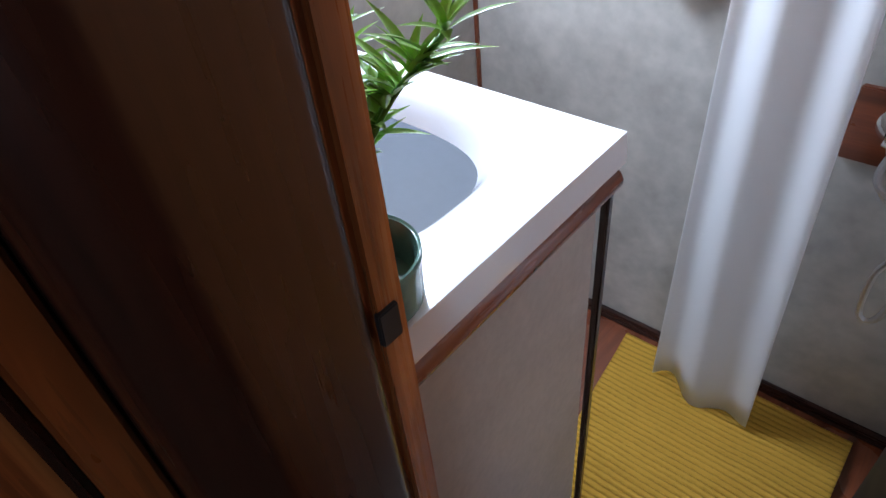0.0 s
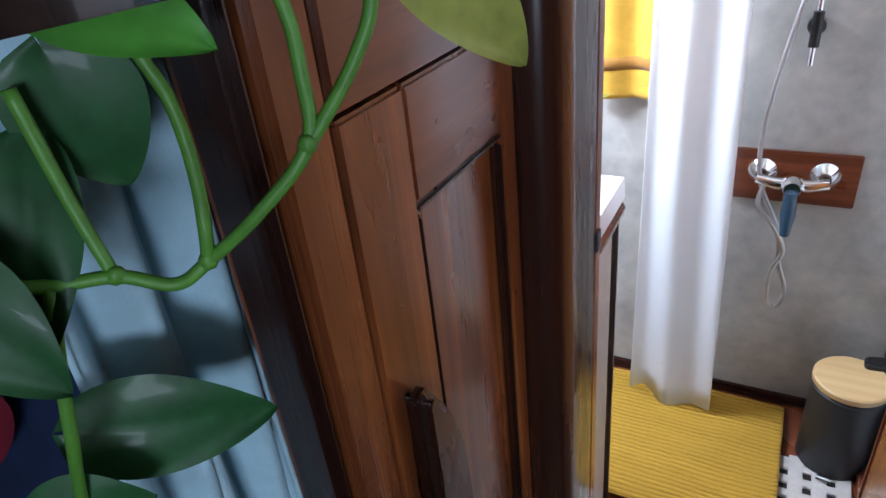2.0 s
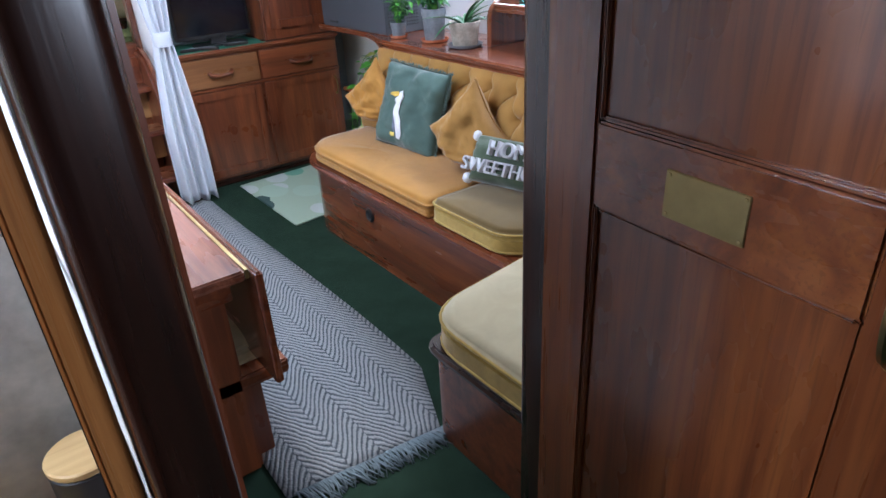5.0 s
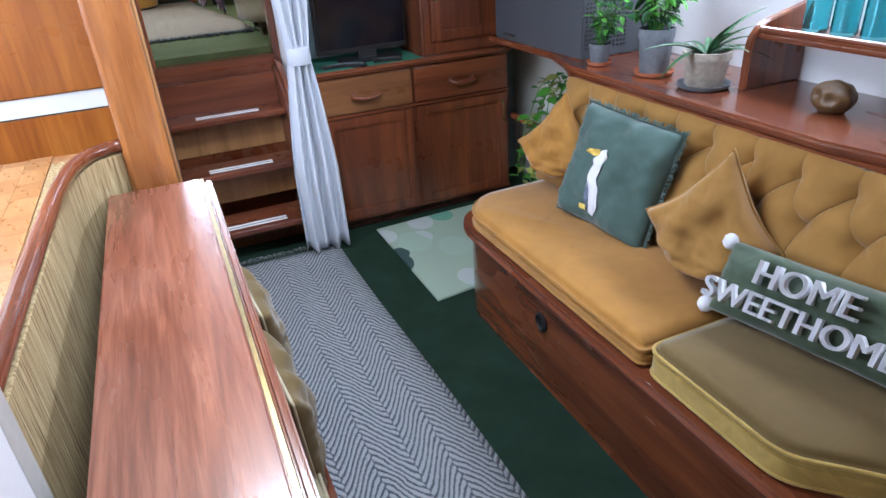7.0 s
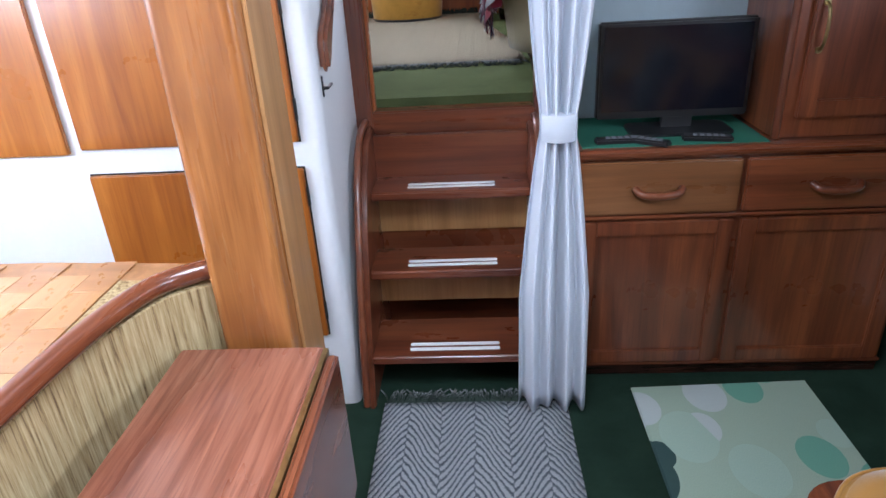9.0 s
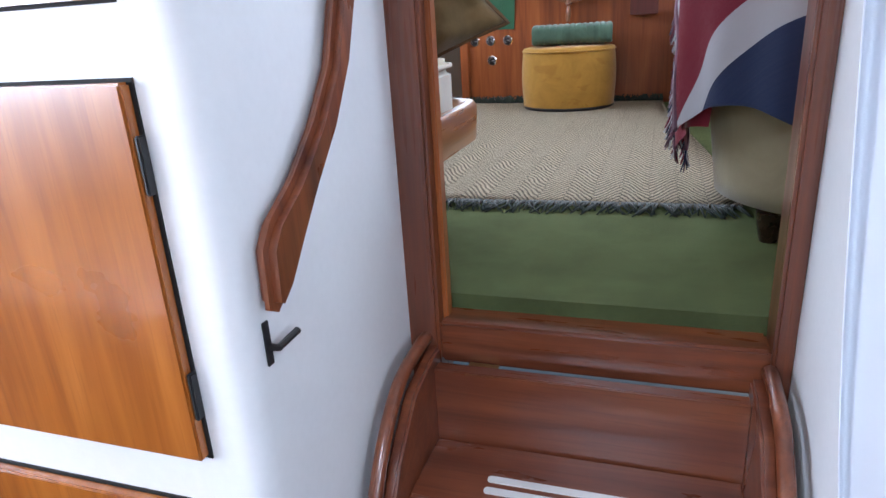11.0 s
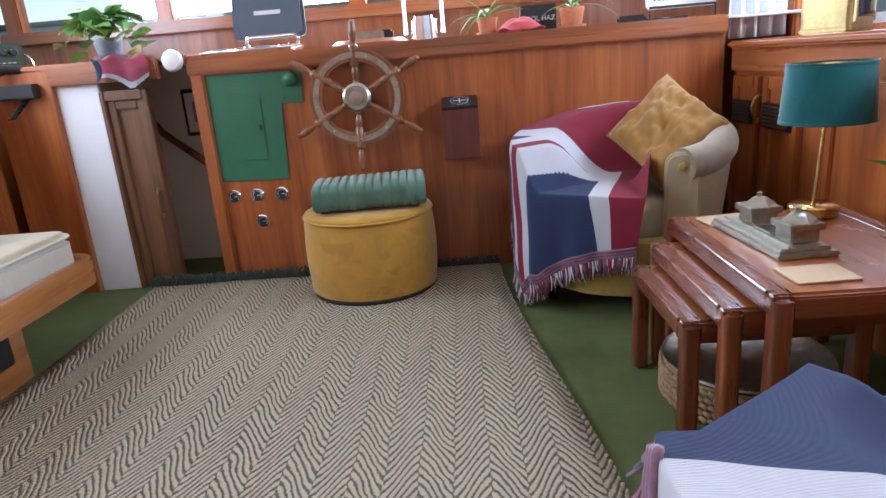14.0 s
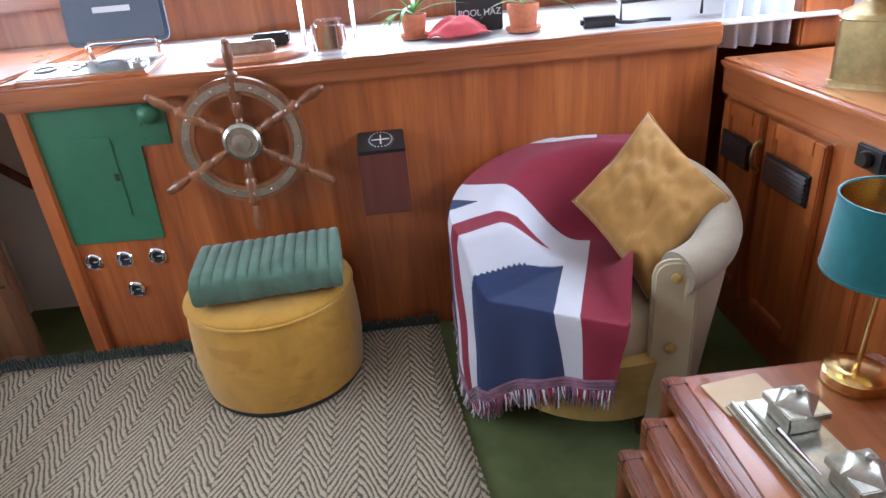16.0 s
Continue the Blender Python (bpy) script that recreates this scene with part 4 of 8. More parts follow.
part("side_stile", box(WF - 0.032, WF, -0.164, -0.113, 0.0, CEIL - 0.002, 0.005), CUPB, wr, "streaked orange-brown stile")
part("top_rail", box(WF - 0.032, WF, -0.111, 0.18, 1.455, CEIL - 0.003, 0.004), CUPB_Y, wr)
wd = part("door", boxes([(WF - 0.032, WF - 0.0015, -0.109, -0.026, 0.05, 1.451), (WF - 0.032, WF - 0.0015, 0.150, 0.18, 0.05, 1.451)], 0.003), CUPB, wr)
for z0_, z1_ in ((1.354, 1.451), (0.05, 0.16)):
    part("rail", box(WF - 0.032, WF - 0.002, -0.0255, 0.1495, z0_, z1_, 0.003), CUPB_Y, wd)
part("panel", box(WF - 0.03, WF - 0.016, -0.03, 0.154, 0.155, 1.36, 0.002), CUPB, wd)
part("moulding", boxes([(WF - 0.018, WF - 0.003, -0.0255, 0.1495, 1.343, 1.3535), (WF - 0.018, WF - 0.003, -0.0255, -0.0165, 0.165, 1.343), (WF - 0.018, WF - 0.003, 0.1405, 0.1495, 0.165, 1.343)], 0.004), DARK, wd)
part("handle", moved(slab(rounded([(-0.012, 0.2), (0.004, 0.205), (0.05, 0.13), (0.058, 0.0), (-0.012, 0.0)], [0.004, 0.004, 0.05, 0.03, 0.004], 6), 0, 0.026, 0.009, 3), pose(WF - 0.001, -0.085, 1.01, 90, 0, 90)), DARK, wr, "dark carved wooden pull")
# pale blue robe and dark sports flag hanging beside the wardrobe
rb_ = thing("blue_robe", "pale blue cotton robe hanging beside the wardrobe", "robe", (-0.26, -0.13, 1.6))
def robe(u, v):
    y = -0.262 + 0.14 * u - 0.012 * (1 - v)
    return Vector((-0.148 + 0.014 * math.sin(u * 15 + v * 2) + 0.007 * math.sin(u * 29 - v * 3), y + 0.006 * math.sin(u * 13 - v * 4), 0.55 + 0.995 * v))
part("cloth", sheet(robe, 70, 24, 0.004), LIGHTBLUE, rb_, angle=180)
part("front_band", sheet(lambda u, v: robe(0.93 + 0.07 * u, v) + Vector((0.006, 0, 0)), 6, 24, 0.004), LIGHTBLUE, rb_, "stitched edge band", angle=180)
cb = thing("cabin_banner", "navy banner with white bands and a red disc in the cabin", "banner", (-0.5, -0.1, 1.5))
part("cloth", sheet(lambda u, v: Vector((-0.52 + 0.012 * math.sin(u * 12), -0.55 + 0.8 * u, 0.6 + 1.1 * v)), 40, 20, 0.003), NAVY, cb, angle=180)
for y_ in (-0.02, -0.29):
    part("white_band", sheet(lambda u, v: Vector((-0.5 + 0.006 * math.sin(v * 6), y_ - 0.1 * (1 - v) + 0.055 * u, 0.7 + 0.75 * v)), 6, 20, 0.003), OFFWHITE, cb, "white stripe", angle=180)
part("disc", moved(lathe([(0.062, 0), (0.061, 0.004), (0.001, 0.005)], 32), pose(-0.498, -0.25, 1.12, 0, 90, 0)), CRIMSON, cb, "red disc")
bk = thing("bunk", "bunk with a dark blanket in the cabin", "bunk", (-1.2, -1.0, 0))
part("base", box(-1.78, -0.5, -1.7, -0.65, 0.0, 0.5, 0.01), CUPB, bk)
part("mattress", slab(rounded([(-1.77, -1.69), (-0.52, -1.69), (-0.52, -0.66), (-1.77, -0.66)], 0.06), 0.5, 0.66, 0.04, 4), NAVY, bk)
# plant on a small bracket shelf
tb = thing("plant_shelf", "dark glossy rounded bracket shelf under the plant", "shelf", (-0.15, -0.3, 1.5))
part("board", slab(rounded([(-0.36, -0.48), (-0.06, -0.48), (0.03, -0.38), (0.04, -0.165), (-0.0245, -0.135), (-0.0245, -0.21), (-0.36, -0.21)], [0.02, 0.08, 0.1, 0.05, 0.0, 0.0, 0.0], 8), 1.548, 1.592, 0.019, 5), DARKGLAZE, tb)
part("bracket", box(-0.36, -0.33, -0.4, -0.25, 1.3, 1.55, 0.004), DARK, tb)
po = thing("trailing_pothos", "trailing pothos in a dark glazed pot, one leaf yellowing", "plant", (-0.2, -0.36, 1.592))
part("pot", lathe([(0.06, 1.592), (0.085, 1.61), (0.1, 1.66), (0.098, 1.7), (0.104, 1.71), (0.094, 1.71), (0.086, 1.68)], 40, -0.2, -0.36), DARKGLAZE, po)
part("soil", lathe([(0.09, 1.67), (0.088, 1.682), (0.001, 1.688)], 24, -0.2, -0.36), SOIL, po)
vine = bmesh.new()
for ctrl in ([(-0.2, -0.34, 1.69), (-0.06, -0.28, 1.66), (0.012, -0.2, 1.58), (0.023, -0.191, 1.538), (0.028, -0.194, 1.508), (0.031, -0.203, 1.478), (0.01, -0.222, 1.45), (-0.017, -0.237, 1.427), (-0.026, -0.252, 1.421), (-0.042, -0.268, 1.432), (-0.058, -0.29, 1.437), (-0.075, -0.32, 1.45)],
             [(-0.18, -0.33, 1.69), (-0.02, -0.23, 1.65), (0.05, -0.165, 1.565), (0.053, -0.168, 1.533), (0.046, -0.179, 1.509), (0.036, -0.195, 1.487), (0.031, -0.203, 1.478)],
             [(-0.2, -0.38, 1.69), (-0.08, -0.3, 1.64), (-0.03, -0.235, 1.56), (-0.034, -0.226, 1.527), (-0.026, -0.223, 1.502), (-0.018, -0.228, 1.471), (-0.013, -0.236, 1.446), (-0.017, -0.237, 1.427)],
             [(-0.06, -0.27, 1.52), (-0.055, -0.268, 1.47), (-0.045, -0.268, 1.434)],
             [(-0.058, -0.29, 1.437), (-0.07, -0.305, 1.36), (-0.09, -0.31, 1.28), (-0.085, -0.29, 1.2)]):
    add(vine, tube(curve_pts(ctrl, 8), 0.0034, 8))
for p_ in ((0.031, -0.203, 1.478), (-0.017, -0.237, 1.427), (-0.043, -0.268, 1.432)):
    add(vine, moved(lathe([(0.0015, -0.005), (0.0048, -0.001), (0.0045, 0.003), (0.0015, 0.006)], 8), pose(*p_, 20, 30, 0)))
part("vines", vine, STEM, po, angle=180)
def leaf_at(base, tip, width, facing, mat, curl=0.25):
    """One heart-shaped leaf from its stalk to its tip, its face towards a direction."""
    b_, t_ = Vector(base), Vector(tip)
    y = (t_ - b_).normalized()
    z = (Vector(facing) - y * y.dot(Vector(facing))).normalized()
    x = y.cross(z)
    m = Matrix(((x.x, y.x, z.x, b_.x), (x.y, y.y, z.y, b_.y), (x.z, y.z, z.z, b_.z), (0, 0, 0, 1)))
    l = (t_ - b_).length
    def f(u, v):
        w = width * 0.5 * math.sin(math.pi * v ** 0.62) ** 0.75
        side = (u - 0.5) * 2
        return Vector((side * w, v * l - 0.1 * l * (1 - v) ** 6 * abs(side), abs(side) * 0.12 * w - curl * l * (v - 0.4) ** 2 + 0.03 * l * math.sin(side * 3 + v * 5) * abs(side)))
    part("leaf", moved(sheet(f, 14, 24), m), mat, po, angle=180)
FCE = (0.75, -0.6, 0.25)
leaf_at((-0.118, -0.287, 1.318), (-0.045, -0.2, 1.283), 0.068, FCE, LEAFD)
leaf_at((-0.07, -0.268, 1.495), (-0.056, -0.31, 1.402), 0.042, FCE, LEAFD)
leaf_at((-0.026, -0.272, 1.566), (0.018, -0.226, 1.528), 0.046, (0.5, -0.5, 0.6), LEAF)
leaf_at((-0.105, -0.33, 1.3), (-0.065, -0.285, 1.285), 0.05, FCE, LEAFD)
leaf_at((-0.06, -0.25, 1.53), (-0.058, -0.235, 1.46), 0.06, FCE, LEAFD)
leaf_at((0.028, -0.105, 1.57), (0.074, -0.026, 1.466), 0.062, (0.62, -0.7, 0.3), LEAFY)
leaf_at((-0.07, -0.33, 1.47), (-0.03, -0.315, 1.4), 0.05, FCE, LEAFD)

# ================================================================ steps up to the wheelhouse
stp = thing("companion_steps", "three open mahogany steps with white grip strips", "stairs", (1.19, 3.8, 0))
def stringer(x0, x1):
    prof = [(3.50, 0.0), (3.58, 0.3), (3.70, 0.6), (3.80, 0.76), (3.90, 0.845), (4.0, 0.866), (4.045, 0.866), (4.045, 0.0)]
    bm = slab([(y, z) for y, z in prof], x0, x1, 0.005, 2)
    return moved(bm, Matrix(((0, 0, 1, 0), (1, 0, 0, 0), (0, 1, 0, 0), (0, 0, 0, 1))))
part("stringer", stringer(0.866, 0.89), TREADW, stp)
part("stringer", stringer(1.452, 1.476), TREADW, stp)
def cap(x):
    return tube(curve_pts([(x, 3.49, 0.02), (x, 3.57, 0.32), (x, 3.69, 0.61), (x, 3.79, 0.78), (x, 3.89, 0.866), (x, 4.0, 0.884), (x, 4.044, 0.884)], 8), 0.013, 10)
part("edge_capping", cap(0.862), MAHOG, stp)
part("edge_capping", cap(1.480), MAHOG, stp)
part("back_board", box(0.889, 1.453, 4.0, 4.03, 0.0, 0.84, 0.002), TREADW, stp)
for k, (y0, y1, z) in enumerate(((3.53, 3.78, 0.195), (3.665, 3.86, 0.455), (3.825, 4.0, 0.685))):
    tr = part("tread", slab(rounded([(0.889, y0), (1.453, y0), (1.453, y1), (0.889, y1)], [0.012, 0.012, 0, 0]), z - 0.032, z, 0.006), TREADW, stp)
    part("riser", box(0.889, 1.453, y1 - 0.012, y1, z - 0.22 if k else 0.0, z - 0.032, 0.001), PALE if k else OLDBROWN, stp, "paler plywood riser")
    for yy in (y0 + 0.045, y0 + 0.075):
        part("grip_strip", slab(rounded([(1.018, yy - 0.008), (1.33, yy - 0.008), (1.33, yy + 0.008), (1.018, yy + 0.008)], 0.008), z, z + 0.0025, 0), WPLAST, tr, "white grip strip")
part("hinge", box(0.95, 1.01, 4.0, 4.046, 0.834, 0.838, 0.001), BRASS, stp)
# flared handrail on the stairwell side
hr = thing("stair_handrail", "curved dark red handrail with a flared lower end", "handrail", (0.83, 3.7, 1.3))
up_l, up_r = [(3.572, 1.16), (3.576, 1.235), (3.6, 1.265), (3.66, 1.3), (3.73, 1.36), (3.79, 1.43), (3.832, 1.53), (3.86, 1.8)], [(3.91, 1.8), (3.892, 1.54), (3.84, 1.425), (3.78, 1.342), (3.715, 1.278), (3.66, 1.218), (3.62, 1.172), (3.59, 1.15)]
bm = slab(up_l + up_r, 0.8315, 0.86, 0.011, 4)
part("rail", moved(bm, Matrix(((0, 0, 1, 0), (1, 0, 0, 0), (0, 1, 0, 0), (0, 0, 0, 1)))), MAHOG, hr)
lt = thing("wall_latch", "small black latch on the stairwell side", "latch", (0.83, 3.58, 1.08))
part("plate", box(0.8305, 0.834, 3.574, 3.586, 1.08, 1.14, 0.001), BLACKM, lt)
part("lever", tube([(0.834, 3.58, 1.105), (0.846, 3.582, 1.105), (0.848, 3.625, 1.108)], 0.005, 8), BLACK, lt)
# cupboard doors on the galley partition
for z0, z1 in ((0.968, 1.434), (0.3, 0.885), (1.515, 1.9)):
    cd = part("cupboard_door", box(0.1, 0.755, 3.512, 3.529, z0, z1, 0.003), ORANGE, cw, "honey-coloured plywood cupboard door")
    part("shadow_gap", box(0.096, 0.759, 3.5275, 3.531, z0 - 0.004, z1 + 0.004, 0), DARKGAP, cw)
    for zz in (z0 + 0.06, z1 - 0.12):
        part("hinge", box(0.7555, 0.762, 3.515, 3.529, zz, zz + 0.065, 0.002), BLACKM, cd)
cd = part("cupboard_door", box(-0.6, 0.06, 3.512, 3.529, 0.955, 1.425, 0.003), ORANGE, cw, "honey-coloured plywood cupboard door")

# ================================================================ saloon, port side
ps = thing("partition_post", "broad striped sapele post beside the table", "post", (0.82, 2.9, 0))
part("post", slab(rounded([(0.742, 2.80), (0.888, 2.80), (0.888, 2.985), (0.742, 2.985)], [0.02, 0.02, 0.006, 0.006]), 0.0, CEIL - 0.001, 0), OAKY, ps)
part("side_board", box(0.889, 0.897, 2.85, 2.99, 0.0, CEIL - 0.001, 0.002), PALE, ps, "paler board on the post's side")
ct = thing("galley_counter", "galley counter with wood block top and split-cane back", "counter", (0.0, 2.0, 0))
part("carcass", box(-0.97, 0.52, 1.46, 2.93, 0.0, 0.855, 0.004), PALE, ct)
part("cane_back", slab(rounded([(0.52, 1.46), (0.575, 1.46), (0.585, 2.62), (0.66, 2.80), (0.735, 2.84), (0.735, 2.87), (0.52, 2.87)], [0, 0, 0.2, 0.15, 0, 0, 0]), 0.3, 0.868, 0.002), CANE, ct, "straw-coloured split-cane panel")
rl = curve_pts([(0.553, 0.98, 0.892), (0.556, 1.7, 0.892), (0.57, 2.3, 0.892), (0.588, 2.6, 0.892), (0.632, 2.78, 0.892), (0.7, 2.85, 0.892), (0.742, 2.865, 0.892)], 8)
part("hand_rail", tube(rl, 0.022, 14), MAHOG_Y, ct, "varnished rounded rail")
part("top_board", slab(rounded([(-0.97, 1.46), (0.535, 1.46), (0.56, 2.3), (0.6, 2.72), (0.69, 2.94), (0.3, 2.97), (-0.97, 2.97)], [0, 0, 0.1, 0.1, 0, 0.05, 0]), 0.856, 0.866, 0.001), PALE, ct)
blocks = [wood("wood_block_a", (0.3, 0.13, 0.04), (0.42, 0.2, 0.07), (0.5, 0.26, 0.1), "x", 0.3, 0.4), wood("wood_block_b", (0.38, 0.18, 0.06), (0.5, 0.26, 0.1), (0.58, 0.32, 0.14), "y", 0.3, 0.4)]
random.seed(3)
for i in range(11):
    for j in range(9):
        x0, y0 = 0.52 - 0.075 * (j + 1), 1.47 + i * 0.135 - (0.06 if j % 2 else 0)
        part("wood_block", box(x0 + 0.0005, x0 + 0.0745, max(1.462, y0 + 0.0005), min(2.965, y0 + 0.1345), 0.866, 0.8695 + random.uniform(0, 0.0006), 0.0006, 1), blocks[(i * 5 + j * 3) % 2], ct)
dt = thing("saloon_table", "long reddish varnished drop-leaf table", "table", (0.8, 1.9, 0))
part("tabletop", slab(rounded([(0.662, 1.03), (0.955, 1.03), (0.955, 2.785), (0.662, 2.785)], 0.01), 0.722, 0.752, 0.005), TABLEW, dt)
part("brass_edge", box(0.956, 0.966, 1.035, 2.78, 0.725, 0.7505, 0.001), BRASS, dt)
part("drop_leaf", slab(rounded([(0.968, 1.0), (0.99, 1.0), (0.99, 2.76), (0.968, 2.76)], 0.006), 0.40, 0.750, 0.006), MAHOG_Y, dt, "hanging drop leaf")
part("frame", box(0.69, 0.93, 1.1, 2.7, 0.64, 0.722, 0.004), MAHOG_Y, dt)
for y in (1.15, 2.55):
    part("leg", box(0.68, 0.92, y, y + 0.06, 0.0, 0.64, 0.01), MAHOG, dt)
bc = seat_pad("bench_cushion", "cream velvet bench cushion beneath the table", [(0.74, 1.2), (1.03, 1.2), (1.03, 1.75), (0.74, 1.75)], 0.36, 0.44, SAND, SAND, 0.05)
for k, (y, s) in enumerate(((1.75, 2), (2.12, 5))):
    scatter_cushion("bench_pillow", "olive velvet pillow with cream piping beside the table", 0.34, 0.3, 0.1, pose(1.005, y, 0.5, 4, 0, -86), OLIVE, s, "bench pillows", SAND)
bn = thing("table_bench", "narrow wooden bench beneath the table", "bench", (0.9, 1.8, 0))
part("seat", box(0.72, 1.06, 1.15, 2.35, 0.31, 0.36, 0.006), MAHOG_Y, bn)
part("support", box(0.76, 0.98, 1.2, 2.3, 0.0, 0.31, 0.004), MAHOG, bn)

# ================================================================ saloon rugs
def fringe(p0, p1, out, n, l, mat, parent, z=0.012, r=0.0022, seed=1, droop=0.6):
    rnd = random.Random(seed)
    bm = bmesh.new()
    p0, p1, out = Vector(p0), Vector(p1), Vector(out).normalized()
    side = (p1 - p0).normalized()
    for i in range(n):
        a = p0.lerp(p1, (i + rnd.uniform(-0.3, 0.3)) / n)
        ll = l * rnd.uniform(0.6, 1.15)
        s = rnd.uniform(-0.5, 0.5)
        add(bm, tube([a + Vector((0, 0, z)), a + out * ll * 0.5 + side * s * ll * 0.3 + Vector((0, 0, z + 0.006 * rnd.random())), a + out * ll + side * s * ll + Vector((0, 0, z * 0.35))], [r, r, r * 0.6], 4))
    return part("fringe", bm, mat, parent, "loose knotted fringe", angle=180)
sr = thing("saloon_rug", "grey-blue herringbone runner with dark fringes", "rug", (1.25, 2.2, 0))
def saloon_top(u, v):
    y = 0.985 + v * 2.53
    return Vector((0.92 + u * (0.655 + 0.02 * math.sin(v * 5) - 0.13 * max(0, 0.12 - v) / 0.12) , y - 0.06 * u * (1 - v), 0.0115 + 0.002 * noise.noise(Vector((u * 3, v * 9, 4)))))
part("weave", sheet(saloon_top, 12, 60, 0.009), RUGBLUE, sr, angle=180)
fringe((0.93, 3.515, 0), (1.575, 3.515, 0), (0, 1, 0), 170, 0.075, FRINGED, sr, 0.01, 0.003, 2)
fringe((0.95, 0.985, 0), (1.46, 0.925, 0), (0.1, -1, 0), 150, 0.085, plain("blue_grey_fringe", (0.13, 0.17, 0.19), 0.9), sr, 0.01, 0.003, 3)
def leaf_rug():
    m, nt, b = nodes_of("leaf_pattern_mat")
    v = nn(nt, "ShaderNodeTexVoronoi", Scale=5.2, Randomness=0.85)
    n = nn(nt, "ShaderNodeTexNoise", Scale=180.0, Detail=3.0)
    nt.links.new(coords(nt, (1, 0.75, 1), (0, 0, 0.5)), v.inputs["Vector"])
    sep = nt.nodes.new("ShaderNodeSeparateColor")
    nt.links.new(v.outputs["Color"], sep.inputs[0])
    r = nt.nodes.new("ShaderNodeValToRGB")
    r.color_ramp.interpolation = "CONSTANT"
    cols = [(0.0, (0.02, 0.05, 0.05)), (0.2, (0.16, 0.4, 0.29)), (0.5, (0.42, 0.55, 0.44)), (0.75, (0.55, 0.6, 0.58))]
    r.color_ramp.elements[0].color = (*cols[0][1], 1)
    r.color_ramp.elements[1].position, r.color_ramp.elements[1].color = cols[3][0], (*cols[3][1], 1)
    for p, c in cols[1:3]:
        e = r.color_ramp.elements.new(p)
        e.color = (*c, 1)
    nt.links.new(sep.outputs[0], r.inputs[0])
    inside = maths(nt, "LESS_THAN", v.outputs["Distance"], 0.46)
    col = mixed(nt, inside, (0.4, 0.5, 0.38), r.outputs[0])
    nt.links.new(mixed(nt, maths(nt, "MULTIPLY", n.outputs[0], 0.35), col, (0.1, 0.2, 0.16)), b.inputs["Base Color"])
    b.inputs["Roughness"].default_value = 0.95
    bump_to(nt, b, n.outputs[0], 0.5, 0.005)
    return m
lr = solid("leaf_mat", slab([(1.795, 2.748), (2.02, 2.775), (2.4, 3.1), (2.4, 3.61), (1.79, 3.585)], 0.0, 0.011, 0.004), leaf_rug(), "mint and dark green leaf-patterned mat before the dresser", "mat")

# ================================================================ dresser with television
dr = thing("dresser", "mahogany dresser with two drawers and two cupboard doors", "dresser", (2.1, 3.8, 0))
DY = 3.655
part("carcass", box(1.565, 2.672, DY + 0.022, 4.04, 0.05, 0.835, 0.003), MAHOG, dr)
part("plinth", box(1.565, 2.672, DY + 0.02, 4.03, 0.0, 0.05, 0.002), DARK, dr)
part("worktop", slab(rounded([(1.56, DY - 0.015), (2.68, DY - 0.015), (2.68, 4.05), (1.56, 4.05)], [0.01, 0.01, 0, 0]), 0.835, 0.864, 0.01, 3), MAHOG_X, dr)
part("baize", box(1.6, 2.17, DY + 0.02, 4.04, 0.864, 0.866, 0), plain("green_baize", (0.02, 0.16, 0.1), 0.9), dr, "green baize lining")
for x0, x1, lab in ((1.585, 2.093, PALE), (2.107, 2.655, MAHOG_X)):
    w1 = part("drawer", box(x0, x1, DY, DY + 0.022, 0.642, 0.82, 0.006), wood("drawer_front", (0.13, 0.045, 0.016), (0.21, 0.08, 0.03), (0.28, 0.12, 0.05), "x") if lab is PALE else lab, dr)
    xm = (x0 + x1) / 2
    part("handle", tube(curve_pts([(xm - 0.075, DY, 0.735), (xm - 0.055, DY - 0.028, 0.722), (xm, DY - 0.034, 0.717), (xm + 0.055, DY - 0.028, 0.722), (xm + 0.075, DY, 0.735)], 6), [0.006] + [0.012] * 23 + [0.006], 10), MAHOG_X, w1, "carved wooden pull")
for x0, x1 in ((1.6, 2.09), (2.112, 2.65)):
    d1 = framed_door(dr, "door", "y", x0, x1, 0.065, 0.618, DY + 0.022, -1, MAHOG, 0.022, 0.052)
    if x0 > 2:
        part("handle", bow_handle((x1 - 0.03, DY, 0.46), (x1 - 0.03, DY, 0.57), (0, -0.028, 0), 0.005), BRASS, d1, "brass bow handle")
for z in (0.05, 0.625):
    part("bead", box(1.57, 2.67, DY + 0.004, DY + 0.024, z, z + 0.012, 0.003), MAHOG_X, dr)
solid("wall_saloon_forward", boxes([(1.555, 3.0, 4.045, 4.058, 0, CEIL)], 0), plain("pale_blue_paint", (0.45, 0.55, 0.58), 0.5, vary=0.05), "pale blue painted bulkhead behind the television", "wall", kind="structure")
uc = thing("upper_cabinet", "mahogany wall cabinet with a panelled door and bow handle", "cabinet", (2.43, 3.85, 0.87))
part("carcass", box(2.185, 2.70, 3.70, 4.04, 0.866, CEIL - 0.002, 0.003), MAHOG, uc)
part("corner_bead", tube([(2.19, 3.70, 0.868), (2.19, 3.70, CEIL - 0.002)], 0.012, 10), MAHOG, uc)
ud = framed_door(uc, "door", "y", 2.235, 2.68, 0.93, 1.9, 3.70, -1, MAHOG, 0.02, 0.055)
part("handle", bow_handle((2.262, 3.68, 1.13), (2.262, 3.68, 1.26), (0, -0.03, 0), 0.005), BRASS, ud)
tv = thing("television", "black flat television standing on the dresser", "television", (1.95, 3.84, 0.866))
part("case", box(1.665, 2.15, 3.835, 3.87, 0.91, 1.215, 0.006), BLACK, tv)
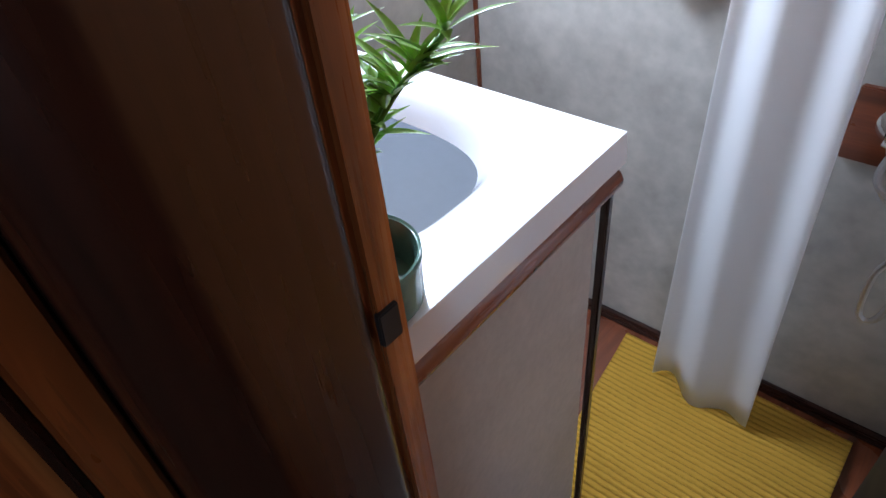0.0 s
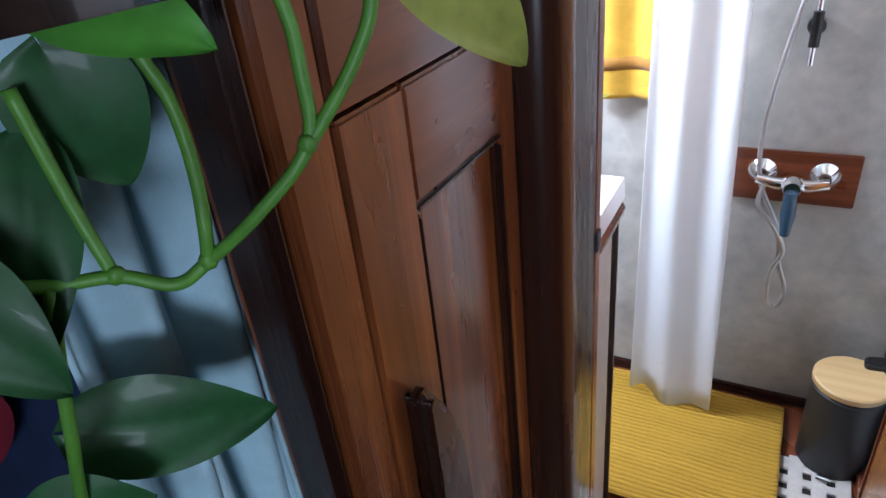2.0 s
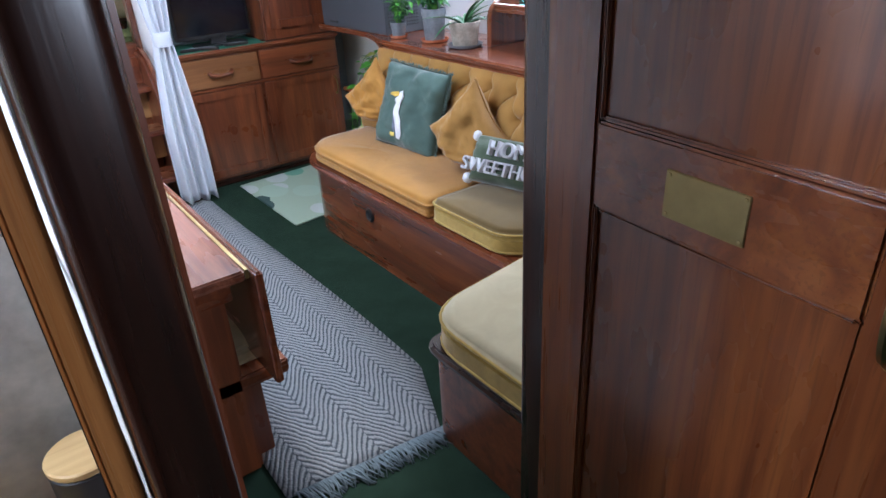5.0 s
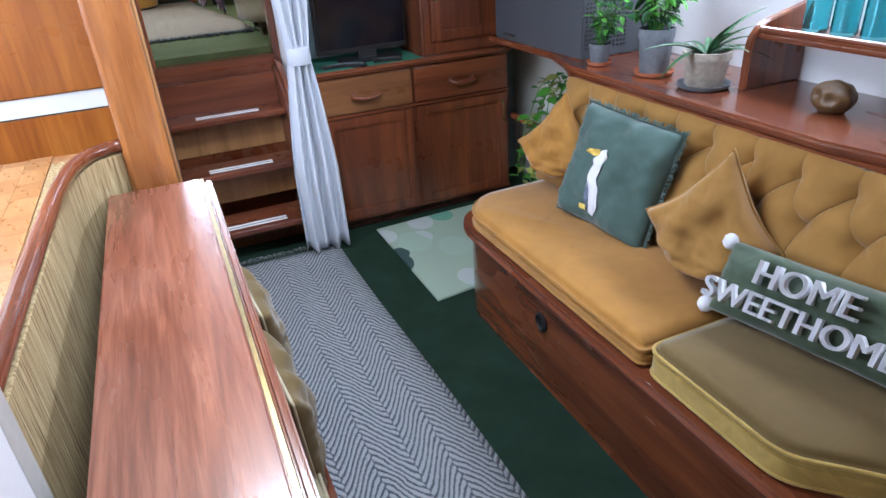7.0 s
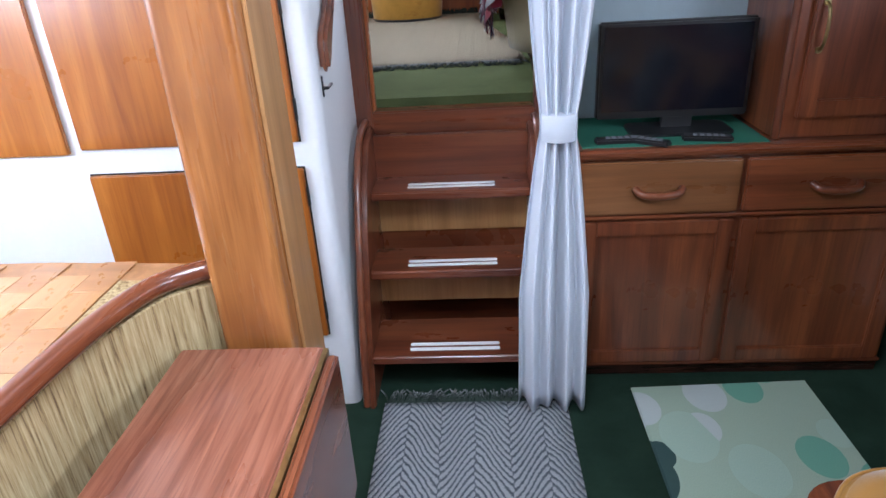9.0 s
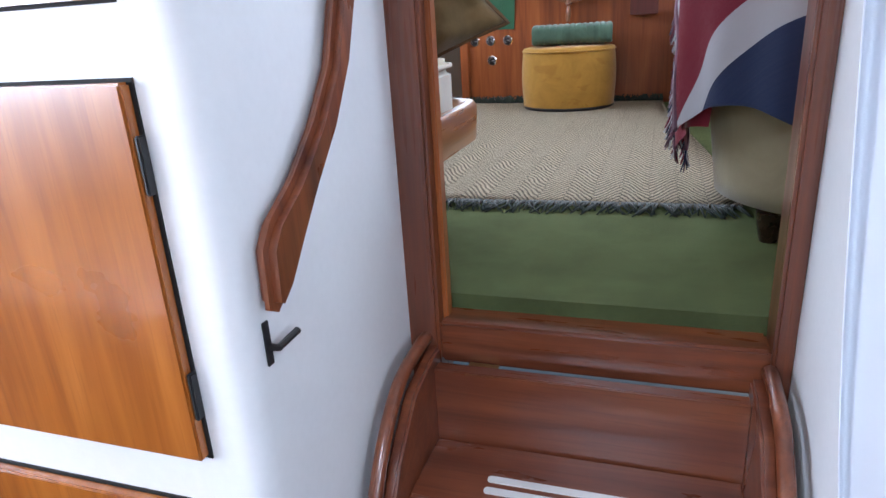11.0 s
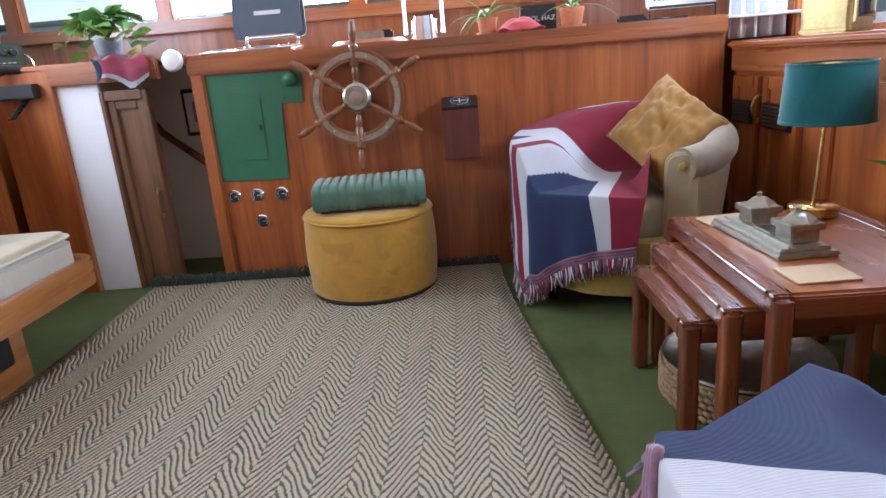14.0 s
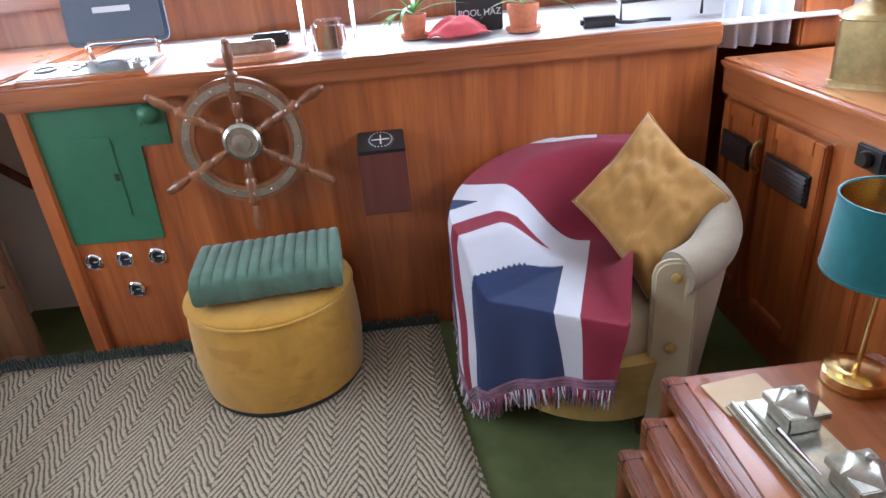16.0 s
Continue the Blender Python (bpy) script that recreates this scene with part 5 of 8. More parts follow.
part("screen", box(1.68, 2.135, 3.832, 3.836, 0.935, 1.2, 0.001), SCREEN, tv)
part("stand", slab(rounded([(1.77, 3.76), (2.1, 3.76), (2.1, 3.92), (1.77, 3.92)], 0.04), 0.866, 0.876, 0.003), BLACK, tv)
part("neck", box(1.88, 1.98, 3.84, 3.87, 0.874, 0.915, 0.004), BLACK, tv)
for k, (x, y, rz) in enumerate(((1.72, 3.72, 20), (1.8, 3.70, -15), (1.99, 3.71, 8))):
    rc = thing("remote_control", "black remote control lying on the dresser", "remote", (x, y, 0.866), "remote controls")
    part("case", moved(box(-0.02, 0.02, -0.075, 0.075, 0.0, 0.017, 0.005), pose(x, y, 0.866, 0, 0, rz + 70)), BLACK, rc)
    part("keys", moved(boxes([(-0.012 + i * 0.009, -0.006 + i * 0.009, -0.05 + j * 0.02, -0.038 + j * 0.02, 0.017, 0.0185) for i in range(3) for j in range(5)], 0), pose(x, y, 0.866, 0, 0, rz + 70)), GREYP, rc)
sc2 = curtain(1.5, 3.47, 0.1, 0.03, 1.93, 4.0, 0.026, 0.12, CURTW, "stair_curtain", "white cotton curtain held by a tie beside the steps", -0.0, 40, 1.0, 0.42)
part("tie_band", moved(lathe([(0.047, -0.035), (0.05, -0.03), (0.05, 0.035), (0.047, 0.04)], 24), pose(1.5, 3.472, 0.99) @ Matrix.Diagonal((1.0, 0.75, 1, 1))), CURTW, sc2)
part("pole", tube([(1.3, 3.47, 1.94), (1.7, 3.47, 1.94)], 0.012, 10), MAHOG_X, sc2)

# ================================================================ starboard settee
so = thing("corner_settee", "L-shaped mahogany settee frame with a rounded front rail", "settee", (2.2, 1.7, 0))
part("fascia", slab(rounded([(1.905, 0.95), (1.905, 2.62), (1.99, 2.745), (2.5, 2.78), (2.5, 0.95)], [0.02, 0.1, 0.06, 0, 0]), 0.0, 0.385, 0.0), MAHOG_Y, so)
part("front_rail", slab(rounded([(1.868, 0.95), (1.868, 2.62), (1.96, 2.77), (2.5, 2.8), (2.5, 0.95)], [0.02, 0.12, 0.06, 0, 0]), 0.372, 0.405, 0.013, 4), MAHOG_Y, so, "rounded glossy front rail")
part("return_base", slab(rounded([(1.435, 0.385), (1.435, 0.93), (1.96, 0.95), (2.5, 0.95), (2.5, 0.385)], [0, 0.06, 0, 0, 0]), 0.0, 0.335, 0.0), MAHOG_X, so)
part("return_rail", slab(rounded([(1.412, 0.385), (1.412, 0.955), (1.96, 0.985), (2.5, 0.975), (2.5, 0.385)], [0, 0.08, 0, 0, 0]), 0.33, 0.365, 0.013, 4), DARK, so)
lk = part("catch", moved(lathe([(0.034, 0), (0.036, 0.006), (0.026, 0.012), (0.02, 0.006), (0.0005, 0.006)], 28), pose(1.906, 2.073, 0.262, 0, -90, 0)), BLACK, so, "round black catch")
seat_pad("settee_cushion", "ochre velvet settee seat cushion", [(1.9, 1.575), (1.9, 2.6), (2.0, 2.73), (2.4, 2.74), (2.4, 1.575)], 0.405, 0.478, OCHRE, OCHRE, [0.03, 0.12, 0.08, 0.04, 0.02], "settee seat cushions")
seat_pad("settee_cushion", "olive-topped settee cushion with faded gold sides", [(1.9, 1.56), (2.4, 1.56), (2.4, 0.82), (2.2, 0.8), (2.02, 1.02), (1.9, 1.14)], 0.405, 0.505, OLIVE, GOLDSIDE, [0.05, 0.02, 0.02, 0.04, 0.05, 0.05], "settee seat cushions")
seat_pad("settee_cushion", "sand velvet corner cushion with faded gold sides", [(1.42, 0.40), (1.42, 0.94), (1.94, 1.0), (2.2, 0.76), (2.2, 0.40)], 0.366, 0.478, SAND, GOLDSIDE, [0.02, 0.16, 0.05, 0.04, 0.02], "settee seat cushions")
# buttoned backrest
PITCH, ROW_Z = 0.163, (0.712, 0.808)
btn = [(0.5 + PITCH * k + (0 if r else PITCH / 2), z) for r, z in enumerate(ROW_Z) for k in range(14 if r else 13)]
def back_face(u, v):
    y = 0.42 + u * 2.36
    z = 0.47 + v * 0.41
    taper = max(0.0, 1.25 - y) * 0.32
    x = 2.335 + 0.15 * v + taper * 0.7
    puff = 0.045 * math.sin(math.pi * min(1, v * 1.02)) ** 0.6
    half = PITCH / 2
    for r, bz in enumerate(ROW_Z):
        k = round((y - 0.5 - (0 if r else half)) / PITCH)
        for kk in (k - 1, k, k + 1):
            by = 0.5 + PITCH * kk + (0 if r else half)
            d2 = ((y - by) / 0.03) ** 2 + ((z - bz) / 0.026) ** 2
            if d2 < 14:
                puff -= 0.046 * math.exp(-d2 * 0.6)
            # folds run from each button to its neighbours in the other row
            t = (z - bz) / (ROW_Z[1] - ROW_Z[0]) * (-1 if r else 1)
            if 0 < t < 1:
                for sgn in (-1, 1):
                    d = abs((y - by) - sgn * half * t) / 0.014
                    if d < 3:
                        puff -= 0.011 * math.exp(-d * d) * (0.55 + 0.45 * abs(2 * t - 1))
            # upright pleats to the top and bottom edges
            t2 = (z - bz) / 0.075 if r else (bz - z) / 0.2
            if t2 > 0:
                d = abs(y - by) / 0.013
                if d < 3:
                    puff -= 0.016 * math.exp(-d * d) * max(0.0, 1 - t2 * (0.75 if r else 1.3))
    puff += 0.003 * noise.noise(Vector((y * 9, z * 14, 1)))
    return Vector((x - puff, y, z))
sb = thing("buttoned_upholstery", "mustard velvet buttoned cushion along the settee back", "cushion", (2.45, 1.6, 0.47))
part("upholstery", sheet(back_face, 400, 70, 0.02), MUST, sb, angle=180)
part("backing", slab([(2.62, 0.42), (2.80, 0.42), (2.6, 2.79), (2.50, 2.79)], 0.405, 0.88, 0.002), MAHOG_Y, sb)
for by, bz in btn:
    p = back_face((by - 0.42) / 2.36, (bz - 0.47) / 0.41)
    part("button", moved(lathe([(0.001, -0.003), (0.011, -0.001), (0.011, 0.003), (0.004, 0.007)], 12), pose(p.x - 0.002, p.y, p.z, 0, -70, 0)), MUST, sb)
# shelf behind the settee
shf = thing("settee_shelf", "glossy mahogany shelf behind the settee", "shelf", (2.7, 1.7, 0.88))
edge = [(2.465, 2.80), (2.455, 2.6), (2.455, 1.6), (2.5, 1.35), (2.6, 1.1), (2.68, 0.8), (2.72, 0.4)]
part("top", slab([(2.955, 0.4), (2.955, 3.1), (2.56, 3.1)] + edge, 0.9, 0.928, 0.01, 3), MAHOG_Y, shf)
part("moulding", slab([(2.955, 0.41), (2.955, 3.05), (2.6, 3.05)] + [(x + 0.016, y - 0.004) for x, y in edge], 0.868, 0.9, 0.008, 3), MAHOG_Y, shf, "moulded under-rail")
part("end_block", slab(rounded([(2.50, 0.55), (2.76, 0.42), (2.8, 1.0), (2.6, 1.15)], 0.02), 0.86, 0.868, 0.002), MAHOG_Y, shf)
us = thing("upper_shelf", "mahogany upper shelf with a rounded end bracket", "shelf", (2.85, 1.3, 1.1))
part("board", slab(rounded([(2.72, 0.42), (2.72, 2.1), (2.955, 2.1), (2.955, 0.42)], [0, 0.02, 0, 0]), 1.092, 1.115, 0.008), MAHOG_Y, us)
part("fiddle_rail", tube([(2.722, 0.42, 1.125), (2.722, 2.08, 1.125)], 0.009, 8), MAHOG_Y, us)
bm = slab(rounded([(2.70, 0.929), (2.70, 1.13), (2.955, 1.19), (2.955, 0.929)], [0, 0.08, 0, 0]), 2.09, 2.12, 0.004)
part("end_bracket", moved(bm, Matrix(((1, 0, 0, 0), (0, 0, 1, 0), (0, 1, 0, 0), (0, 0, 0, 1)))), MAHOG, us)
random.seed(11)
for k in range(5):
    y = 1.98 - 0.098 * k
    jar = thing("aqua_jar", "aqua glass storage jar on the upper shelf", "jar", (2.84, y, 1.116), "aqua jars")
    hgt = random.uniform(0.11, 0.16)
    part("glass", lathe([(0.034, 1.116), (0.038, 1.122), (0.038, 1.116 + hgt * 0.86), (0.034, 1.116 + hgt * 0.95), (0.036, 1.116 + hgt), (0.032, 1.116 + hgt), (0.031, 1.116 + hgt * 0.93), (0.034, 1.116 + hgt * 0.84), (0.034, 1.126)], 28, 2.84, y), GLASSB, jar)
tcol = [plain("toy_yellow", (0.5, 0.36, 0.04), 0.5), plain("toy_navy", (0.02, 0.03, 0.07), 0.5), plain("toy_red", (0.4, 0.04, 0.04), 0.5), plain("toy_pink", (0.45, 0.25, 0.24), 0.5), plain("toy_brown", (0.1, 0.05, 0.03), 0.5)]
for k in range(9):
    y = 1.56 - 0.1 * k
    o = thing("mug", "painted mug on the upper shelf", "mug", (2.84, y, 1.116), "mugs on the shelf")
    part("cup", lathe([(0.03, 1.116), (0.038, 1.122), (0.042, 1.16), (0.04, 1.2), (0.036, 1.2), (0.034, 1.13), (0.001, 1.125)], 20, 2.84, y), tcol[k % 5], o)
    part("handle", tube(curve_pts([(2.806, y - 0.02, 1.185), (2.79, y - 0.035, 1.175), (2.79, y - 0.035, 1.145), (2.806, y - 0.02, 1.135)], 5), 0.005, 8), tcol[(k + 2) % 5], o)
    part("band", lathe([(0.0425, 1.15), (0.0432, 1.155), (0.0432, 1.17), (0.0418, 1.175)], 20, 2.84, y, False), OFFWHITE if k % 2 else tcol[(k + 1) % 5], o)

# plants and ornaments on the shelf
def pot_with_saucer(name, label, x, y, z, r, h, mat, saucer):
    e = thing(name, label, "plant", (x, y, z))
    part("saucer", lathe([(r * 0.85, z), (r * 1.1, z + 0.004), (r * 1.22, z + 0.018), (r * 1.16, z + 0.018), (r * 1.0, z + 0.008)], 32, x, y), saucer, e)
    part("pot", lathe([(r * 0.78, z + 0.008), (r * 0.84, z + 0.014), (r, z + h * 0.8), (r * 1.06, z + h * 0.8), (r * 1.06, z + h), (r * 0.95, z + h), (r * 0.92, z + h * 0.88)], 36, x, y), mat, e)
    part("soil", lathe([(r * 0.93, z + h * 0.8), (r * 0.93, z + h * 0.9), (0.001, z + h * 0.92)], 24, x, y), SOIL, e)
    return e
def bushy(e, x, y, z, n, spread, hgt, l, w, mats, seed, stems=STEM):
    rnd = random.Random(seed)
    st, groups = bmesh.new(), [bmesh.new() for _ in mats]
    for k in range(n):
        a, rr = rnd.uniform(0, 6.28), spread * math.sqrt(rnd.random())
        top = Vector((x + math.cos(a) * rr, y + math.sin(a) * rr, z + hgt * rnd.uniform(0.35, 1)))
        p0 = Vector((x + math.cos(a) * 0.01, y + math.sin(a) * 0.01, z))
        line = curve_pts([p0, p0.lerp(top, 0.55) + Vector((0, 0, 0.025)), top], 4)
        add(st, tube(line, 0.0014, 4))
        for q in range(5):
            b_ = line[min(len(line) - 1, 2 + q * 2)]
            m = Matrix.Translation(b_) @ Euler((rnd.uniform(-0.7, 0.7), rnd.uniform(-0.4, 0.4), rnd.uniform(0, 6.28))).to_matrix().to_4x4()
            s = rnd.uniform(0.6, 1.15)
            add(groups[rnd.randrange(len(mats))], leaf_mesh(l * s, w * s, rnd.uniform(0.2, 0.9), 5, 0.15), m)
    part("stems", st, stems, e, angle=180)
    for g, m in zip(groups, mats):
        part("foliage", g, m, e, angle=180)
p1 = pot_with_saucer("shelf_herb", "dark leafy plant in a small grey pot on a terracotta saucer", 2.57, 2.72, 0.928, 0.042, 0.085, GREYPOT, TERRA)
bushy(p1, 2.57, 2.72, 1.0, 26, 0.09, 0.2, 0.045, 0.02, [LEAFD, LEAF], 3)
p2 = pot_with_saucer("shelf_creeper", "leafy plant in a tall weathered grey pot on a saucer", 2.62, 2.45, 0.928, 0.062, 0.17, GREYPOT, TERRA)
bushy(p2, 2.62, 2.45, 1.08, 26, 0.12, 0.18, 0.06, 0.03, [LEAFD, LEAF], 4)
p3 = pot_with_saucer("shelf_lily", "strap-leaved plant in a mottled stone pot", 2.625, 2.2, 0.928, 0.075, 0.125, STONEPOT, GREYPOT)
lv = bmesh.new()
rnd3 = random.Random(8)
for k in range(16):
    m = pose(2.625, 2.2, 1.03) @ Euler((rnd3.uniform(0.5, 1.3), 0, rnd3.uniform(0, 6.28))).to_matrix().to_4x4()
    add(lv, leaf_mesh(rnd3.uniform(0.16, 0.3), 0.022, rnd3.uniform(0.5, 1.2), 9, 0.25), m)
part("foliage", lv, LEAFD, p3, angle=180)
p4 = pot_with_saucer("shelf_cactus", "small cactus in a terracotta pot", 2.76, 1.24, 0.928, 0.048, 0.085, TERRA, TERRA)
part("cactus", add(lathe([(0.02, 1.0), (0.026, 1.03), (0.022, 1.075), (0.004, 1.09)], 14, 2.76, 1.24), add(lathe([(0.014, 1.02), (0.017, 1.05), (0.003, 1.07)], 12, 2.755, 1.275), lathe([(0.012, 1.02), (0.015, 1.04), (0.003, 1.055)], 12, 2.75, 1.21))), LEAFD, p4, angle=60)
sk_bm = bmesh.new()
bmesh.ops.create_icosphere(sk_bm, subdivisions=4, radius=0.055)
for v in sk_bm.verts:
    n_ = noise.noise(v.co * 38)
    v.co = Vector((v.co.x * 0.95, v.co.y * 1.15, v.co.z * 0.88)) * (1 + 0.1 * n_)
    for ey in (-0.022, 0.022):
        d = (v.co - Vector((-0.05, ey, 0.004))).length
        v.co.x += 0.018 * math.exp(-(d / 0.014) ** 2)
    v.co.z = max(v.co.z, -0.042)
solid("carved_head", moved(sk_bm, pose(2.7, 1.77, 0.971)), BRONZE, "brown carved wooden head ornament on the shelf", "ornament", angle=180)

# corner recess by the dresser: ivory lining, low rail, pothos, heater box
solid("wall_recess", box(2.92, 2.958, 3.0, 4.04, 0.0, 0.9, 0), CREAM, "ivory lining of the corner recess", "wall", kind="structure")
sw = thing("wall_socket", "white double wall socket in the recess", "socket", (2.9, 3.5, 0.8))
part("plate", box(2.912, 2.921, 3.45, 3.56, 0.78, 0.85, 0.003), WPLAST, sw)
part("switch", boxes([(2.908, 2.913, 3.465, 3.49, 0.8, 0.83), (2.908, 2.913, 3.52, 3.545, 0.8, 0.83)], 0.002), WPLAST, sw)
solid("corner_rail", tube([(2.70, 3.67, 0.47), (2.70, 2.85, 0.47)], 0.02, 12), MAHOG_Y, "dark round rail across the corner recess", "rail")
fx = thing("settee_end_post", "mahogany end post of the settee back", "post", (2.55, 2.8, 0))
part("post", box(2.51, 2.56, 2.79, 2.83, 0.0, 0.868, 0.006), MAHOG, fx)
ivy = pot_with_saucer("corner_pothos", "variegated pothos trailing from a dark pot in the corner", 2.76, 3.25, 0.47, 0.06, 0.1, BLACKM, BLACKM)
rv = random.Random(21)
vines, lv1, lv2 = bmesh.new(), bmesh.new(), bmesh.new()
for k in range(9):
    a = rv.uniform(0, 6.28)
    c = [(2.76, 3.25, 0.56), (2.74 + 0.07 * math.cos(a), 3.25 + 0.1 * math.sin(a), 0.68 + 0.08 * rv.random()), (2.66 + 0.06 * math.cos(a), 3.22 + 0.2 * math.sin(a), 0.55), (2.62 + 0.05 * math.cos(a), 3.25 + 0.22 * math.sin(a), 0.25 + 0.2 * rv.random()), (2.6 + 0.05 * math.cos(a), 3.22 + 0.25 * math.sin(a), 0.05 + 0.25 * rv.random())]
    line = curve_pts(c, 6)
    add(vines, tube(line, 0.0025, 5))
    for j in range(2, len(line), 2):
        s = rv.uniform(0.6, 1.2)
        m = Matrix.Translation(line[j]) @ Euler((rv.uniform(-0.2, 0.9), rv.uniform(-0.5, 0.5), rv.uniform(1.0, 4.2))).to_matrix().to_4x4()
        add(lv1 if rv.random() < 0.7 else lv2, leaf_mesh(0.075 * s, 0.055 * s, 0.5, 6, 0.12, 0.1), m)
part("vines", vines, STEM, ivy, angle=180)
part("foliage", lv1, LEAF, ivy, angle=180)
part("foliage", lv2, LEAFY, ivy, "yellow-green leaves", angle=180)
hb = thing("heater_box", "dark grey metal box with a perforated side in the corner", "heater", (2.8, 3.3, 0.93))
part("case", box(2.56, 2.94, 2.83, 3.6, 0.93, 1.32, 0.006), GREYD, hb)
part("base_board", box(2.55, 2.95, 2.82, 3.66, 0.9, 0.93, 0.004), MAHOG_Y, hb)
part("grille", boxes([(2.575 + i * 0.018, 2.583 + i * 0.018, 2.826, 2.831, 0.97 + j * 0.018, 0.978 + j * 0.018) for i in range(12) for j in range(14)], 0), BLACK, hb)
part("handle_slot", box(2.556, 2.561, 3.4, 3.5, 0.955, 0.965, 0.001), BLACK, hb)

# scatter cushions
def slumped_cushion(name, label, size, t, m, mat, seed, group=""):
    """A square cushion stood on its corner: the top pinched, the foot sunk into folds."""
    bm, _ = pillow_shape(size, size, t, seed, 0.005, 0.1, 40, 0.45)
    hgt = size * 0.7071
    c = math.sqrt(0.5)
    def settle(p):
        x, z = c * (p.x + p.z), c * (p.z - p.x)
        y = p.y
        k = min(1.0, max(0.0, (-0.12 * hgt - z) / (0.88 * hgt)))
        up = min(1.0, max(0.0, z / hgt))
        x *= 0.86 * (1 - 0.45 * up * (1 - up)) * (1 + 0.6 * k)
        y = y * (1 + 0.75 * k) + 0.02 * up * up * math.sin(seed)
        z = z if k == 0 else -0.12 * hgt + (z + 0.12 * hgt) * (1 - 0.5 * k)
        side = -1 if y < 0 else 1
        y += side * (0.011 * k * math.sin(z * 190 + x * 14 + seed) + 0.008 * up * math.sin(x * 70 + z * 16 + seed) * min(1, abs(y) * 40))
        x += 0.006 * k * math.sin(z * 170 + seed)
        return Vector((x, y, z))
    for v in bm.verts:
        v.co = settle(v.co)
    e = thing(name, label, "cushion", m.translation, group)
    rim = []
    n = 40
    for i in range(n):
        rim.append((-1 + 2 * i / n, -1))
    for i in range(n):
        rim.append((1, -1 + 2 * i / n))
    for i in range(n):
        rim.append((1 - 2 * i / n, 1))
    for i in range(n):
        rim.append((-1, 1 - 2 * i / n))
    line = [m @ settle(Vector((size / 2 * u * (1 - 0.1 * (1 - v * v)), 0, size / 2 * v * (1 - 0.1 * (1 - u * u))))) for u, v in rim]
    part("cover", moved(bm, m), mat, e, angle=180)
    part("seam", tube(line, 0.0045, 6, True), mat, e, angle=180)
    return e
slumped_cushion("diamond_cushion", "ochre velvet cushion standing on its corner", 0.3, 0.11, pose(2.285, 2.585, 0.665, -13, 0, -64), OCHRE, 1.3, "mustard scatter cushions")
pel = scatter_cushion("pelican_cushion", "grey-green velvet cushion with an embroidered pelican", 0.42, 0.41, 0.14, pose(2.275, 2.2, 0.678, -17, 4, -82), TEALV, 2.1, "", FRINGED, 0.01, 0.03)
PM = pose(2.275, 2.2, 0.678, -17, 4, -82)
fr_ = bmesh.new()
rnd_ = random.Random(4)
for p_ in pillow_shape(0.42, 0.41, 0.14, 2.1, 0.014, 0.03, 30)[1]:
    for q_ in range(4):
        o_ = Vector((p_.x, 0, p_.z)).normalized() * rnd_.uniform(0.008, 0.017)
        add(fr_, tube([PM @ p_, PM @ (p_ + o_ + Vector((rnd_.uniform(-0.008, 0.008), rnd_.uniform(-0.006, 0.006), rnd_.uniform(-0.008, 0.008))))], [0.003, 0.0015], 4))
tagged(part("fringe", fr_, TEALV, pel, angle=180), "short brushed fringe", kind="stuff")
def patch(pts, off, mat, name, lab):
    pts = [(x * 1.3, z * 1.3) for x, z in pts]
    n = len(pts)
    bm = bmesh.new()
    cx, cz = sum(p[0] for p in pts) / n, sum(p[1] for p in pts) / n
    def place(x, z):
        u, v = x / 0.21, z / 0.205
        d = max(0.0, (1 - u ** 4) * (1 - v ** 4)) ** 0.5
        k = noise.noise(Vector((u * 2.2 + 2.1, v * 2.2, 2.1 * 3.1)))
        k2 = noise.noise(Vector((u * 5 + 2.1, v * 9, -1 + 2.1)))
        return PM @ Vector((x, -(0.07 * d + (k * 0.028 + k2 * 0.014) * min(1, d * 1.6)) - off, z))
    rings = []
    for s in (1.0, 0.66, 0.33):
        rings.append([bm.verts.new(place(cx + (x - cx) * s, cz + (z - cz) * s)) for x, z in pts])
    c = bm.verts.new(place(cx, cz))
    for a, b_ in zip(rings, rings[1:]):
        for i in range(n):
            bm.faces.new((a[i], a[(i + 1) % n], b_[(i + 1) % n], b_[i]))
    for i in range(n):
        bm.faces.new((rings[-1][i], rings[-1][(i + 1) % n], c))
    part(name, bm, mat, pel, lab, angle=180)
def dense(pts, k=5):
    out = []
    for a, b_ in zip(pts, pts[1:] + pts[:1]):
        out += [(a[0] + (b_[0] - a[0]) * i / k, a[1] + (b_[1] - a[1]) * i / k) for i in range(k)]
    return out
patch(dense([(-0.02, 0.055), (0.0, 0.065), (0.008, 0.045), (-0.01, 0.02), (-0.014, -0.01), (0.008, -0.04), (0.016, -0.085), (0.006, -0.12), (-0.008, -0.115), (-0.014, -0.08), (-0.035, -0.05), (-0.045, -0.01), (-0.035, 0.03)]), 0.006, OFFWHITE, "pelican_body", "white embroidered pelican")
patch(dense([(-0.025, 0.058), (-0.06, 0.05), (-0.075, 0.038), (-0.04, 0.036), (-0.012, 0.045)]), 0.008, plain("embroidered_yellow", (0.62, 0.42, 0.08), 0.8), "pelican_beak", "yellow beak")
patch(dense([(-0.032, -0.03), (-0.02, -0.05), (-0.014, -0.1), (-0.022, -0.1), (-0.034, -0.06)]), 0.009, plain("embroidered_grey", (0.12, 0.14, 0.2), 0.8), "pelican_wing", "dark wing feathers")
patch(dense([(-0.05, -0.1), (-0.025, -0.098), (-0.02, -0.11), (-0.045, -0.115)]), 0.008, plain("embroidered_yellow_feet", (0.6, 0.45, 0.1), 0.8), "pelican_feet", "yellow feet")
